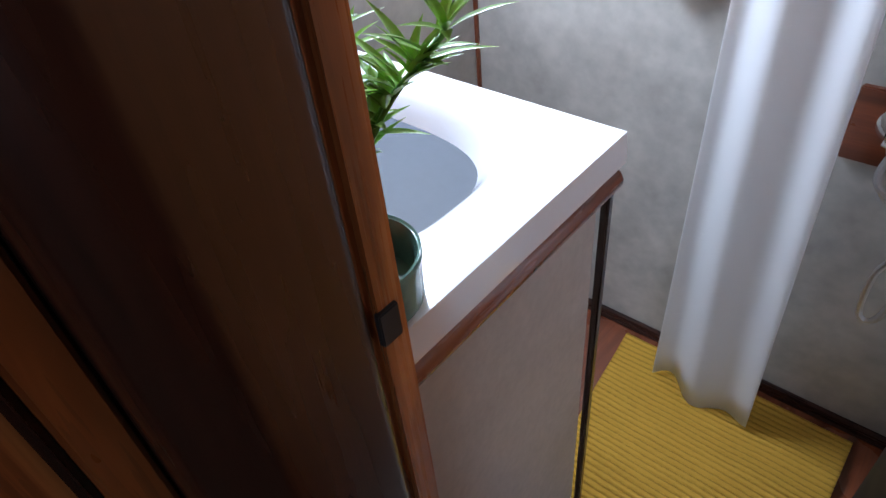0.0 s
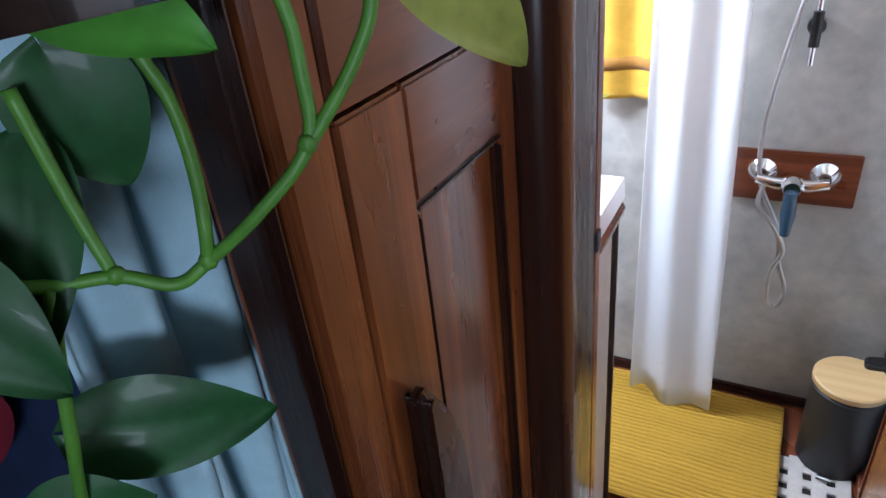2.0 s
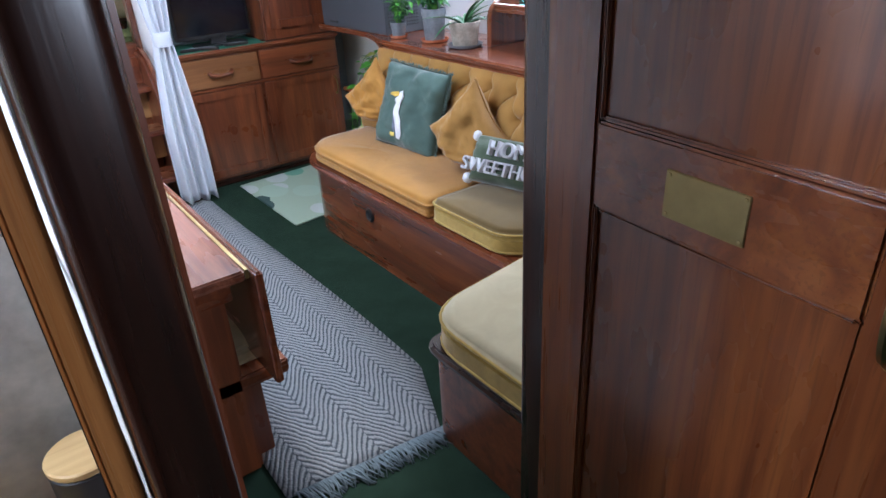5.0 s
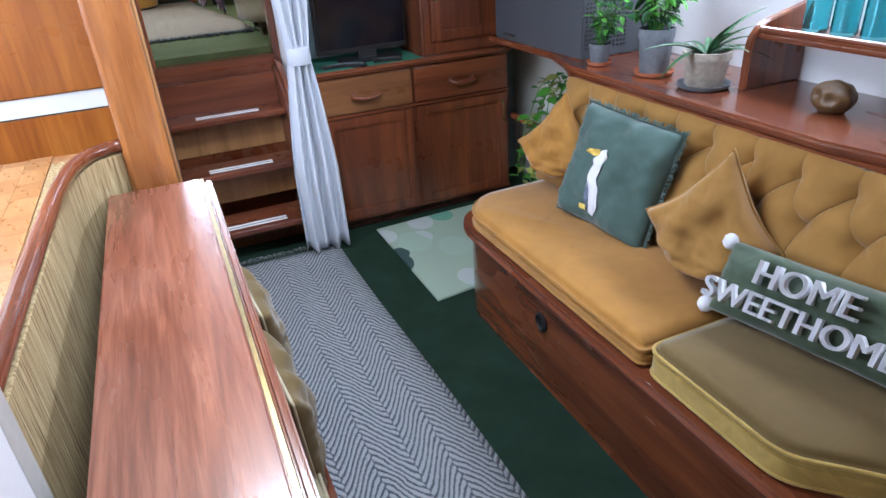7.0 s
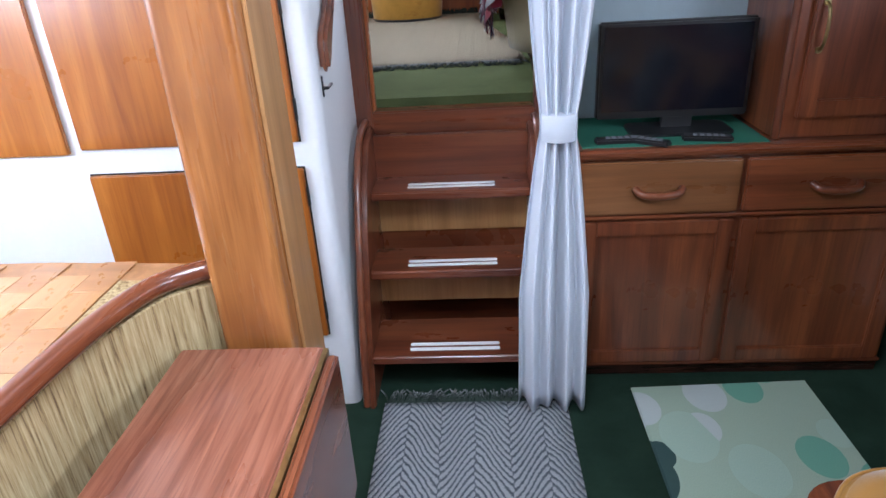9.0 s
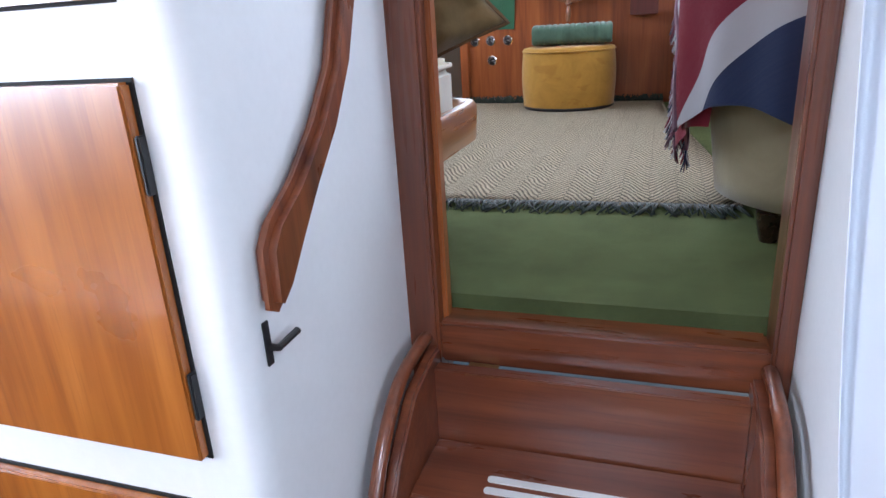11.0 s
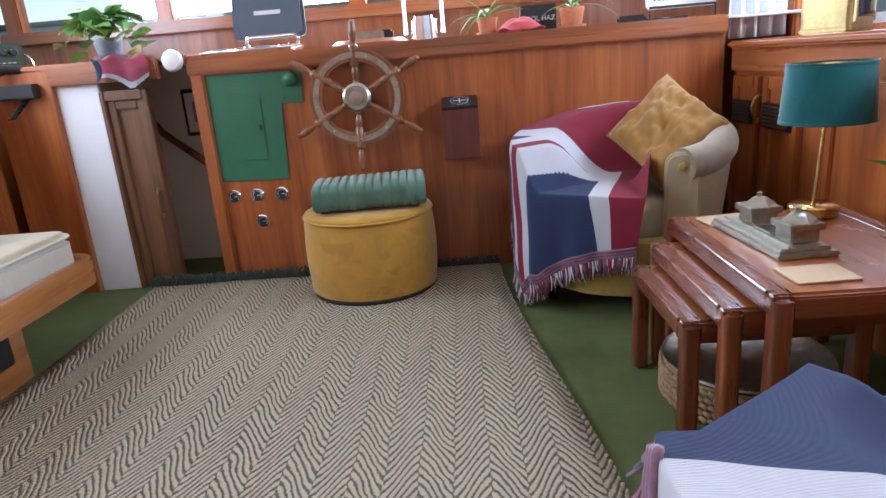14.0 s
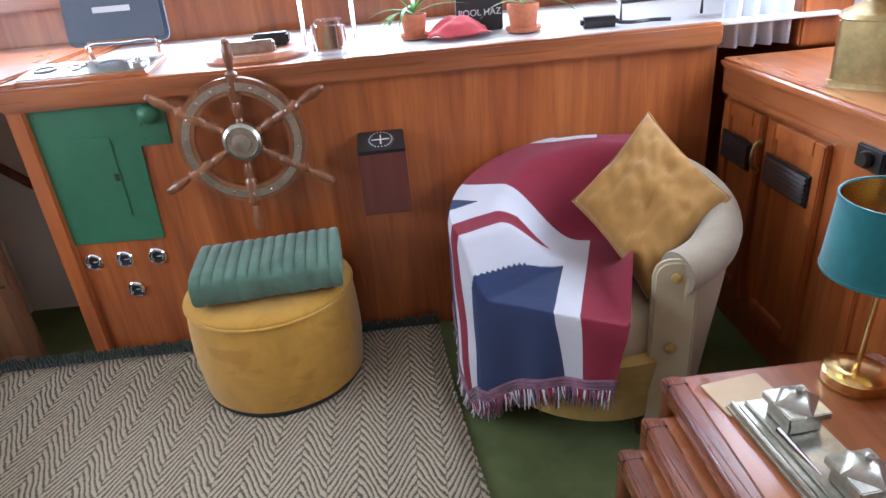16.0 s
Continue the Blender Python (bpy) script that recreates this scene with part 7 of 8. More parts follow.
nest_table(1.62, 2.03, 5.598, 6.03, 1.257, "smallest mahogany table drawn out from the nest")
for x, y, rz_ in ((1.872, 6.018, 8), (1.872, 5.562, 2)):
    solid("coaster", moved(slab(rounded([(-0.065, -0.05), (0.065, -0.05), (0.065, 0.05), (-0.065, 0.05)], 0.008), 0, 0.004, 0.001), pose(x, y, 1.367, 0, 0, rz_)), plain("cork_coaster_%d" % rz_, (0.5, 0.36, 0.22), 0.6, vary=0.06), "square tan coaster on the table", "coaster", "coasters")
ik = thing("inkstand", "silvered metal inkstand with two square inkwells", "inkstand", (1.9, 5.82, 1.367))
IM = pose(1.892, 5.826, 1.367, 0, 0, 4)
part("tray", moved(box(-0.062, 0.075, -0.165, 0.165, 0.0, 0.012, 0.003), IM), PEWTER, ik)
part("tray_step", moved(box(-0.05, 0.065, -0.15, 0.15, 0.012, 0.02, 0.003), IM), PEWTER, ik)
part("pen_rest", moved(boxes([(-0.058, -0.05, -0.16, 0.16, 0.012, 0.022), (-0.034, -0.028, -0.15, 0.15, 0.02, 0.028)], 0.002), IM), PEWTER, ik)
for y in (-0.085, 0.085):
    iw = part("inkwell", moved(box(-0.01, 0.055, y - 0.034, y + 0.034, 0.02, 0.05, 0.003), IM), PEWTER, ik)
    bmq = box(-0.018, 0.063, y - 0.042, y + 0.042, 0.05, 0.066, 0.002)
    part("lid", moved(bmq, IM), PEWTER, iw)
    pq = lathe([(0.045, 0.066), (0.02, 0.084), (0.006, 0.086), (0.006, 0.092), (0.009, 0.096), (0.002, 0.1)], 4, 0.0225, y)
    part("finial", moved(pq, IM), PEWTER, iw)
part("pen", moved(tube([(-0.02, -0.05, 0.028), (-0.024, 0.06, 0.03)], [0.003, 0.007], 8), IM), CHROME, ik)
lp = thing("table_lamp", "brass table lamp with a teal velvet drum shade", "lamp", (2.1, 6.02, 1.367))
part("base", lathe([(0.058, 1.367), (0.062, 1.369), (0.062, 1.392), (0.056, 1.397), (0.012, 1.399)], 44, 2.103, 6.022), GOLD, lp)
part("stem", tube([(2.103, 6.022, 1.395), (2.125, 6.035, 1.66)], 0.0055, 12), GOLD, lp)
part("shade", lathe([(0.112, 1.612), (0.1125, 1.616), (0.1035, 1.755), (0.103, 1.76)], 48, 2.125, 6.035, False), TEALSHADE, lp)
part("lining", lathe([(0.1105, 1.614), (0.1015, 1.758)], 48, 2.125, 6.035, False), GOLD, lp, "gold shade lining")
for r_, z_ in ((0.1105, 1.61), (0.1015, 1.755)):
    part("rim", lathe([(r_, z_), (r_ + 0.0035, z_ + 0.001), (r_ + 0.0035, z_ + 0.007), (r_, z_ + 0.007)], 48, 2.125, 6.035, False), TEALSHADE, lp)
part("bulb", lathe([(0.012, 1.66), (0.014, 1.68), (0.028, 1.71), (0.02, 1.735), (0.003, 1.742)], 20, 2.125, 6.035), WPLAST, lp)
bp = pot_with_saucer("table_plant", "glossy green potted plant standing on the table", 2.2, 5.62, 1.367, 0.05, 0.09, TERRA, TERRA)
bushy(bp, 2.2, 5.62, 1.44, 16, 0.13, 0.14, 0.09, 0.045, [LEAF, LEAFD], 14)
bk_ = thing("woven_basket", "round wicker basket tray with a beaded silver rim", "basket", (1.87, 5.87, FW))
part("wicker", lathe([(0.15, FW), (0.19, FW + 0.01), (0.205, FW + 0.07), (0.2, FW + 0.1), (0.185, FW + 0.1), (0.18, FW + 0.03)], 48, 1.86, 5.83), plain("wicker", (0.3, 0.19, 0.09), 0.8, vary=0.5, scale=60, bump=1.0, bscale=70), bk_)
for ring_z in range(5):
    bmw = bmesh.new()
    for k in range(60):
        a = 2 * math.pi * (k + 0.5 * (ring_z % 2)) / 60
        add(bmw, box(-0.012, 0.012, -0.006, 0.006, -0.008, 0.008, 0.004, 1), pose(1.86 + 0.205 * math.cos(a), 5.83 + 0.205 * math.sin(a), FW + 0.014 + ring_z * 0.018, 0, 25, math.degrees(a) + 90))
    part("plait", bmw, MATS["wicker"], bk_, "coarse plaited row", angle=180)
part("tray", lathe([(0.001, FW + 0.085), (0.17, FW + 0.088), (0.19, FW + 0.1), (0.205, FW + 0.108), (0.203, FW + 0.114), (0.185, FW + 0.106)], 48, 1.86, 5.83), PEWTER, bk_, "silver tray top")
part("beads", boxes([(1.86 + 0.2 * math.cos(2 * math.pi * k / 72) - 0.004, 1.86 + 0.2 * math.cos(2 * math.pi * k / 72) + 0.004, 5.83 + 0.2 * math.sin(2 * math.pi * k / 72) - 0.004, 5.83 + 0.2 * math.sin(2 * math.pi * k / 72) + 0.004, FW + 0.108, FW + 0.117) for k in range(72)], 0.003), PEWTER, bk_)

# ================================================================ pouffe and folded throw
pf = thing("pouffe", "round mustard velvet pouffe with stain marks", "pouffe", (0.765, 6.86, FW))
PX, PY, PR = 0.768, 6.868, 0.268
def pouf_side(u, v):
    a = 2 * math.pi * u
    r = PR * (0.97 + 0.035 * math.sin(math.pi * v) + 0.006 * noise.noise(Vector((math.cos(a) * 3, math.sin(a) * 3, v * 3))))
    return Vector((PX + r * math.cos(a), PY + r * math.sin(a) * 0.98, FW + 0.026 + v * 0.305))
bmq = sheet(pouf_side, 64, 12)
bmesh.ops.remove_doubles(bmq, verts=bmq.verts, dist=0.0005)
def stained():
    m = velvet("stained_mustard_velvet", (0.44, 0.235, 0.042), 0.16)
    nt, b = m.node_tree, m.node_tree.nodes["Principled BSDF"]
    src = b.inputs["Base Color"].links[0].from_socket
    n = nn(nt, "ShaderNodeTexNoise", Scale=4.0, Detail=3.0, Distortion=1.6)
    nt.links.new(coords(nt, (1.3, 1.3, 1.6)), n.inputs["Vector"])
    f = ramp_of(nt, n.outputs[0], [(0.6, (0, 0, 0)), (0.66, (1, 1, 1))])
    nt.links.new(mixed(nt, maths(nt, "MULTIPLY", f, 0.45), src, (0.3, 0.13, 0.02)), b.inputs["Base Color"])
    return m
PV = stained()
part("side", bmq, PV, pf, angle=180)
part("top", lathe([(PR * 0.975, FW + 0.33), (PR * 0.96, FW + 0.345), (PR * 0.8, FW + 0.355), (PR * 0.4, FW + 0.36), (0.001, FW + 0.36)], 64, PX, PY), PV, pf, angle=180)
part("piping", lathe([(PR * 0.975 + 0.005 * math.cos(t * 0.785), FW + 0.331 + 0.005 * math.sin(t * 0.785)) for t in range(9)], 64, PX, PY, False), PV, pf, angle=180)
part("base", lathe([(PR * 0.95, FW + 0.012), (PR * 0.97, FW + 0.02), (PR * 0.965, FW + 0.028)], 64, PX, PY), BLACKM, pf)
ft = thing("folded_throw", "folded sage green ribbed plush throw on the pouffe", "throw", (0.79, 6.88, FW + 0.36))
def throw_layer(z, h, x0, x1, y0, y1, seed):
    def f(u, v):
        a = u * 2 * math.pi
        x = x0 + v * (x1 - x0)
        rib = 0.86 + 0.14 * abs(math.sin(math.pi * v * 13.0)) ** 0.5
        ca, sa = math.cos(a), math.sin(a)
        hy, hz = (y1 - y0) / 2, h / 2
        yy = (y0 + y1) / 2 + hy * (abs(ca) ** 0.45) * (1 if ca > 0 else -1) * (0.93 + 0.07 * rib)
        zz = z + hz + hz * (abs(sa) ** 0.6) * (1 if sa > 0 else -1) * rib
        return Vector((x, yy, zz + 0.004 * noise.noise(Vector((x * 9, yy * 9, seed)))))
    bm = sheet(f, 40, 156)
    bmesh.ops.remove_doubles(bm, verts=bm.verts, dist=0.0003)
    bmesh.ops.holes_fill(bm, edges=[e for e in bm.edges if len(e.link_faces) == 1])
    return bm
TMt = pose(0.795, 6.84, 0, 0, 0, 5) @ pose(-0.795, -6.84, 0)
part("fold", moved(throw_layer(FW + 0.361, 0.112, 0.575, 1.01, 6.70, 6.98, 1), TMt), FOLDG, ft, angle=180)

# ================================================================ tub chairs with flag throws
def tub_chair(label, cx, cy, rz, R=0.36, group="tub chairs", low=1.0):
    """Facing local -y: curved back and arms with a rolled top, seat pad, tapering base, four feet."""
    m = pose(cx, cy, FW, 0, 0, rz) @ Matrix.Diagonal((1, 1, low, 1))
    e = thing("tub_chair", label, "armchair", (cx, cy, FW), group)
    A = radians(128)
    def top_h(a):
        return 0.545 + 0.1 * math.cos(a * 0.62) ** 2
    def outer(u, v):
        a = -A + 2 * A * u
        r = R * (0.86 + 0.14 * v)
        return Vector((r * math.sin(a) * 1.03, r * math.cos(a) * 0.98, 0.09 + v * (top_h(a) - 0.12)))
    def inner(u, v):
        a = -A + 2 * A * u
        r = R * (0.66 + 0.12 * v)
        return Vector((r * math.sin(a) * 1.03, r * math.cos(a) * 0.98, 0.33 + v * (top_h(a) - 0.36)))
    part("outer_back", moved(sheet(outer, 40, 8, 0.012), m), SAND, e, angle=180)
    part("inner_back", moved(sheet(inner, 40, 8, 0.012), m), SAND, e, angle=180)
    roll = [Vector((R * 0.89 * math.sin(-A + 2 * A * k / 40) * 1.03, R * 0.89 * math.cos(-A + 2 * A * k / 40) * 0.98, top_h(-A + 2 * A * k / 40) - 0.035)) for k in range(41)]
    part("rolled_top", moved(tube(roll, 0.056, 16), m), velvet("taupe_velvet", (0.3, 0.25, 0.18), 0.2) if "taupe_velvet" not in MATS else MATS["taupe_velvet"], e, angle=70)
    for s in (0, -1):
        p = roll[s]
        d = Vector((0.55 * (1 if p.x > 0 else -1), -0.83, 0))
        part("arm_front", moved(slab(rounded([(-0.055, -0.2), (0.055, -0.2), (0.055, 0.3), (-0.055, 0.3)], [0.02, 0.02, 0.05, 0.05], 6), -0.012, 0.012, 0.008, 3), m @ Matrix.Translation(p + Vector((0, -0.012, -0.255))) @ pose(0, 0, 0, 90, 0, 18 * (1 if p.x > 0 else -1))), SAND, e, angle=60)
        for dz in (0.0, -0.2):
            part("button", moved(lathe([(0.014, 0), (0.013, 0.006), (0.004, 0.01)], 14), m @ Matrix.Translation(p + Vector((0.003 * (1 if p.x > 0 else -1), -0.026, dz))) @ pose(0, 0, 0, 90, 0, 18 * (1 if p.x > 0 else -1))), GOLDSIDE, e)
    part("seat", moved(lathe([(R * 0.7, 0.26), (R * 0.76, 0.28), (R * 0.76, 0.36), (R * 0.7, 0.395), (R * 0.4, 0.41), (0.001, 0.412)], 40), m @ pose(0, -0.03, 0)), SAND, e, angle=180)
    part("base", moved(lathe([(R * 0.78, 0.075), (R * 0.84, 0.085), (R * 0.88, 0.27), (R * 0.8, 0.28)], 44), m @ pose(0, -0.015, 0)), GOLDSIDE, e, angle=60)
    for sx in (-1, 1):
        for sy in (-1, 1):
            part("foot", moved(lathe([(0.02, 0), (0.026, 0.03), (0.034, 0.08)], 14), m @ pose(sx * R * 0.56, sy * R * 0.54, 0)), DARK, e)
    return e, m
def flag_weave():
    """Woven throw: crossed crimson and white bands on navy, from the cloth's own coordinates."""
    m, nt, b = nodes_of("flag_weave")
    uv = nt.nodes.new("ShaderNodeUVMap")
    sep = nt.nodes.new("ShaderNodeSeparateXYZ")
    nt.links.new(uv.outputs[0], sep.inputs[0])
    def stitched(o, n):
        return maths(nt, "DIVIDE", maths(nt, "FLOOR", maths(nt, "MULTIPLY", o, n)), n)
    ax = maths(nt, "ABSOLUTE", stitched(sep.outputs[0], 260.0))
    ay = maths(nt, "ABSOLUTE", stitched(sep.outputs[1], 260.0))
    d = maths(nt, "ABSOLUTE", maths(nt, "SUBTRACT", ay, ax))
    def under(x, lim):
        return maths(nt, "LESS_THAN", x, lim)
    navy, white, red = (0.02, 0.042, 0.105), (0.6, 0.61, 0.64), (0.24, 0.015, 0.03)
    col = mixed(nt, under(d, 0.2), navy, white)
    col = mixed(nt, under(maths(nt, "ABSOLUTE", maths(nt, "ADD", d, 0.01)), 0.07), col, red)
    col = mixed(nt, maths(nt, "MAXIMUM", under(ax, 0.185), under(ay, 0.3)), col, white)
    col = mixed(nt, maths(nt, "MAXIMUM", under(ax, 0.104), under(ay, 0.17)), col, red)
    wv = nt.nodes.new("ShaderNodeTexWave")
    wv.inputs["Scale"].default_value = 110.0
    wv.inputs["Distortion"].default_value = 1.5
    wv2 = nt.nodes.new("ShaderNodeTexWave")
    wv2.bands_direction = "Y"
    wv2.inputs["Scale"].default_value = 110.0
    for w_ in (wv, wv2):
        nt.links.new(uv.outputs[0], w_.inputs["Vector"])
    f = maths(nt, "MULTIPLY", wv.outputs["Fac"], wv2.outputs["Fac"])
    big = nn(nt, "ShaderNodeTexNoise", Scale=6.0, Detail=4.0)
    nt.links.new(coords(nt, (1, 1, 1)), big.inputs["Vector"])
    col = mixed(nt, maths(nt, "MULTIPLY", f, 0.14), col, (0.2, 0.17, 0.19))
    col = mixed(nt, maths(nt, "MULTIPLY", big.outputs[0], 0.3), col, (0.06, 0.04, 0.06))
    nt.links.new(col, b.inputs["Base Color"])
    b.inputs["Roughness"].default_value = 0.95
    b.inputs["Specular IOR Level"].default_value = 0.1
    b.inputs["Sheen Weight"].default_value = 0.08
    bump_to(nt, b, f, 0.5, 0.002)
    return m
FLAGW = flag_weave()
def chair_top(x, y):
    """Height of the chair's upper surface, arms and back included."""
    r, a = math.hypot(x, y), abs(math.atan2(x, y))
    w = min(1.0, max(0.0, (r - 0.08) / 0.2))
    w = w * w * (3 - 2 * w) * min(1.0, max(0.0, (2.66 - a) / 0.25))
    return 0.428 + (0.571 + 0.1 * math.cos(a * 0.62) ** 2 - 0.428) * w
def draped(m, p, lift, ripple, seed):
    """Where the flat cloth point p comes to lie on the chair: on top, or hanging past its edge."""
    q = p.copy()
    if q.length > 0.388:
        q *= 0.388 / q.length
    q.y = max(q.y, -0.335)
    e = (p - q).length
    z = chair_top(q.x, q.y) + lift
    if e < 1e-6:
        return m @ Vector((q.x, q.y, z + 0.006 * noise.noise(Vector((p.x * 7, p.y * 7, seed)))))
    n = (p - q) / e
    a = math.atan2(q.x, q.y)
    out = lift + 0.012 * min(1, e / 0.05) + ripple * min(1.0, e / 0.2) * math.sin(a * 17 + seed) + 0.02 * e * noise.noise(Vector((p.x * 6, p.y * 6, seed)))
    drop = max(0.0, e - 0.018)
    zz = z - drop
    if zz < 0.014:
        out += (0.014 - zz) * 0.5
        zz = 0.014
    return m @ Vector((q.x + n.x * out, q.y + n.y * out, zz))
def lay(e, name, m, origin, phi, box_, centre, half, n, edges, lift, ripple, seed, drop=0.055, mat=None, slant=False):
    """One layer of a throw: a rectangle of cloth turned by phi and laid over the chair."""
    c, s_ = math.cos(radians(phi)), math.sin(radians(phi))
    p0, p1, q0, q1 = box_
    def f(u, v):
        p, q = p0 + (p1 - p0) * u, q0 + (q1 - q0) * v
        return draped(m, Vector((origin[0] + p * c - q * s_, origin[1] + p * s_ + q * c)), lift, ripple, seed)
    bm = sheet(f, n, n)
    uvl = bm.loops.layers.uv.new("flag")
    bm.verts.index_update()
    for face in bm.faces:
        for lo in face.loops:
            i, j = divmod(lo.vert.index, n + 1)
            p, q = p0 + (p1 - p0) * i / n, q0 + (q1 - q0) * j / n
            if slant:
                lo[uvl].uv = (5.0, ((origin[0] + p * c - q * s_) * 0.25 + (origin[1] + p * s_ + q * c) * 0.95 - centre[1]) / half[1])
            else:
                lo[uvl].uv = ((p - centre[0]) / half[0], (q - centre[1]) / half[1])
    bmesh.ops.recalc_face_normals(bm, faces=bm.faces)
    part(name, bm, mat or FLAGW, e, angle=180)
    rnd = random.Random(seed)
    cols = [FRINGEY, NAVY, CRIMSON, OFFWHITE]
    sets = [bmesh.new() for _ in cols]
    for a, b_, cnt in edges:
        out = Vector((0, 0, 0))
        for i in range(cnt):
            t = (i + rnd.uniform(-0.3, 0.3)) / cnt
            u, v = min(1, max(0, a[0] + (b_[0] - a[0]) * t)), min(1, max(0, a[1] + (b_[1] - a[1]) * t))
            p = f(u, v)
            k = f(u + (0.03 if a[0] == b_[0] == 0 else -0.03 if a[0] == b_[0] else 0), v + (0.03 if a[1] == b_[1] == 0 else -0.03 if a[1] == b_[1] else 0))
            dirn = (p - k).normalized() * 0.55 + Vector((0, 0, -0.5))
            o = Vector((rnd.uniform(-1, 1), rnd.uniform(-1, 1), rnd.uniform(-0.3, 0.3))) * 0.012
            ll = drop * rnd.uniform(0.75, 1.2)
            lift_ = Vector((0, 0, 0.002))
            tip = p + dirn * ll + o
            tip.z = max(tip.z, FW + 0.006)
            mid = p + dirn * ll * 0.5 + o * 0.2
            mid.z = max(mid.z, FW + 0.008)
            add(sets[rnd.choice((0, 0, 0, 1, 2, 2, 3, 3))], tube([p + lift_, mid, tip], [0.0032, 0.0028, 0.002], 4))
        line = [f(a[0] + (b_[0] - a[0]) * k / 60, a[1] + (b_[1] - a[1]) * k / 60) for k in range(61)]
        inner_ = [f(min(1, max(0, a[0] + (b_[0] - a[0]) * k / 60 + (0.022 if a[0] == b_[0] == 0 else -0.022 if a[0] == b_[0] else 0))), min(1, max(0, a[1] + (b_[1] - a[1]) * k / 60 + (0.022 if a[1] == b_[1] == 0 else 0)))) for k in range(61)]
        hem = bmesh.new()
        for w_ in (0.0, 0.5, 1.0):
            add(hem, tube([p.lerp(q, w_) for p, q in zip(line, inner_)], 0.0058, 6))
        part("hem", hem, FRINGEY, e, "woven hem", angle=180)
    for s2, c2 in zip(sets, cols):
        if len(s2.verts):
            tagged(part("fringe", s2, c2, e, angle=180), "multicoloured yarn fringe", kind="stuff")
        else:
            s2.free()
CM = tub_chair("sand velvet tub chair with mustard base by the console", 1.75, 6.66, -31.5)[1]
ft_ = thing("flag_throw", "flag-patterned woven throw draped over the tub chair's arm and seat", "throw", (1.5, 6.5, FW + 0.4), "flag throws")
lay(ft_, "cloth", CM, (0, 0), 12, (-0.74, 0.11, -0.56, 0.36), (0.075, 0.2), (0.8, 0.74), 96, [((0, 0), (1, 0), 240), ((0, 0), (0, 0.62), 130)], 0.008, 0.006, 3)
CT, CR_, CL, CB = (1.972, 6.832, 1.722), (2.054, 6.546, 1.559), (1.702, 6.70, 1.528), (1.84, 6.42, 1.385)
cx_ = (Vector(CT) - Vector(CL) + Vector(CR_) - Vector(CB)) * (0.53 / 0.335)
cz_ = (Vector(CT) - Vector(CR_) + Vector(CL) - Vector(CB)) * (0.53 / 0.335)
cy_ = cz_.cross(cx_).normalized()
CUM = Matrix(((cx_.x, cy_.x, cz_.x, 1.893), (cx_.y, cy_.y, cz_.y, 6.622), (cx_.z, cy_.z, cz_.z, 1.55), (0, 0, 0, 1)))
scatter_cushion("chair_cushion", "mustard velvet cushion standing on its corner in the tub chair", 0.335, 0.335, 0.11, CUM, MUST, 11.3, "", None, 0.014, 0.08)
NM = tub_chair("sand velvet tub chair under a flag throw near the steps", 1.745, 4.73, 178, low=0.885)[1]
nt_ = thing("flag_throw", "flag-patterned woven throw hanging in folds over the chair arm", "throw", (1.45, 4.85, FW + 0.5), "flag throws")
lay(nt_, "cloth", NM, (0.361, -0.1), 42, (-0.55, 0.52, 0.0, 0.75), (0, 0.29), (1, 0.76), 110, [((0.57, 0), (1, 0), 200)], 0.036, 0.008, 5, 0.06, None, True)
lay(nt_, "side_fold", NM, (0.37, -0.2), 25, (0.1, 0.5, 0.0, 0.4), (0.2, 0.3), (6.0, 6.0), 70, [((0, 0), (1, 0), 120)], 0.012, 0.008, 6, 0.055, CRIMSON)
lay(nt_, "under_fold", NM, (0.39, -0.26), 32, (0.1, 0.45, 0.0, 0.3), (0.1, 0.2), (6.0, 6.0), 60, [((0, 0), (1, 0), 150)], 0.018, 0.009, 7, 0.065, CRIMSON)
lay(nt_, "hanging_tail", NM, (0.4, -0.31), 36, (0.14, 0.52, 0.0, 0.3), (0.1, 0.1), (6.0, 6.0), 60, [((0, 0), (1, 0), 140)], 0.006, 0.012, 9, 0.065, CRIMSON)

# ================================================================ port settee
pset = thing("port_settee", "varnished L-shaped wheelhouse settee with a raised rim", "settee", (-0.4, 5.4, FW))
ORG_Y = wood("settee_teak", (0.2, 0.075, 0.02), (0.32, 0.12, 0.035), (0.4, 0.17, 0.055), "y", 0.28, 0.6)
part("base", boxes([(-0.79, -0.29, 4.8, 6.2, FW, 1.18), (-0.79, 0.64, 4.13, 4.62, FW, 1.18)], 0.004), ORG_Y, pset)
part("seat_board", slab(rounded([(-0.79, 4.13), (0.81, 4.13), (0.81, 4.69), (-0.19, 4.75), (-0.19, 6.52), (-0.79, 6.52)], [0, 0, 0.09, 0.02, 0.09, 0]), 1.18, 1.226, 0.004), ORG_Y, pset)
rimline = rounded([(0.81, 4.13), (0.81, 4.69), (-0.19, 4.75), (-0.19, 6.52), (-0.79, 6.52)], [0, 0.09, 0.02, 0.09, 0], 8)
rb = bmesh.new()
rr = rimline[0:]
rows_ = []
for i, (x, y) in enumerate(rr):
    p, q = Vector(rr[max(0, i - 1)]), Vector(rr[min(len(rr) - 1, i + 1)])
    d = (q - p).normalized()
    nrm = Vector((-d.y, d.x))
    rows_.append([rb.verts.new((x + nrm.x * o, y + nrm.y * o, z)) for o, z in ((-0.012, 1.175), (-0.016, 1.262), (-0.008, 1.273), (0.012, 1.273), (0.02, 1.262), (0.02, 1.175))])
for a, b_ in zip(rows_, rows_[1:]):
    for k in range(6):
        rb.faces.new((a[k], a[(k + 1) % 6], b_[(k + 1) % 6], b_[k]))
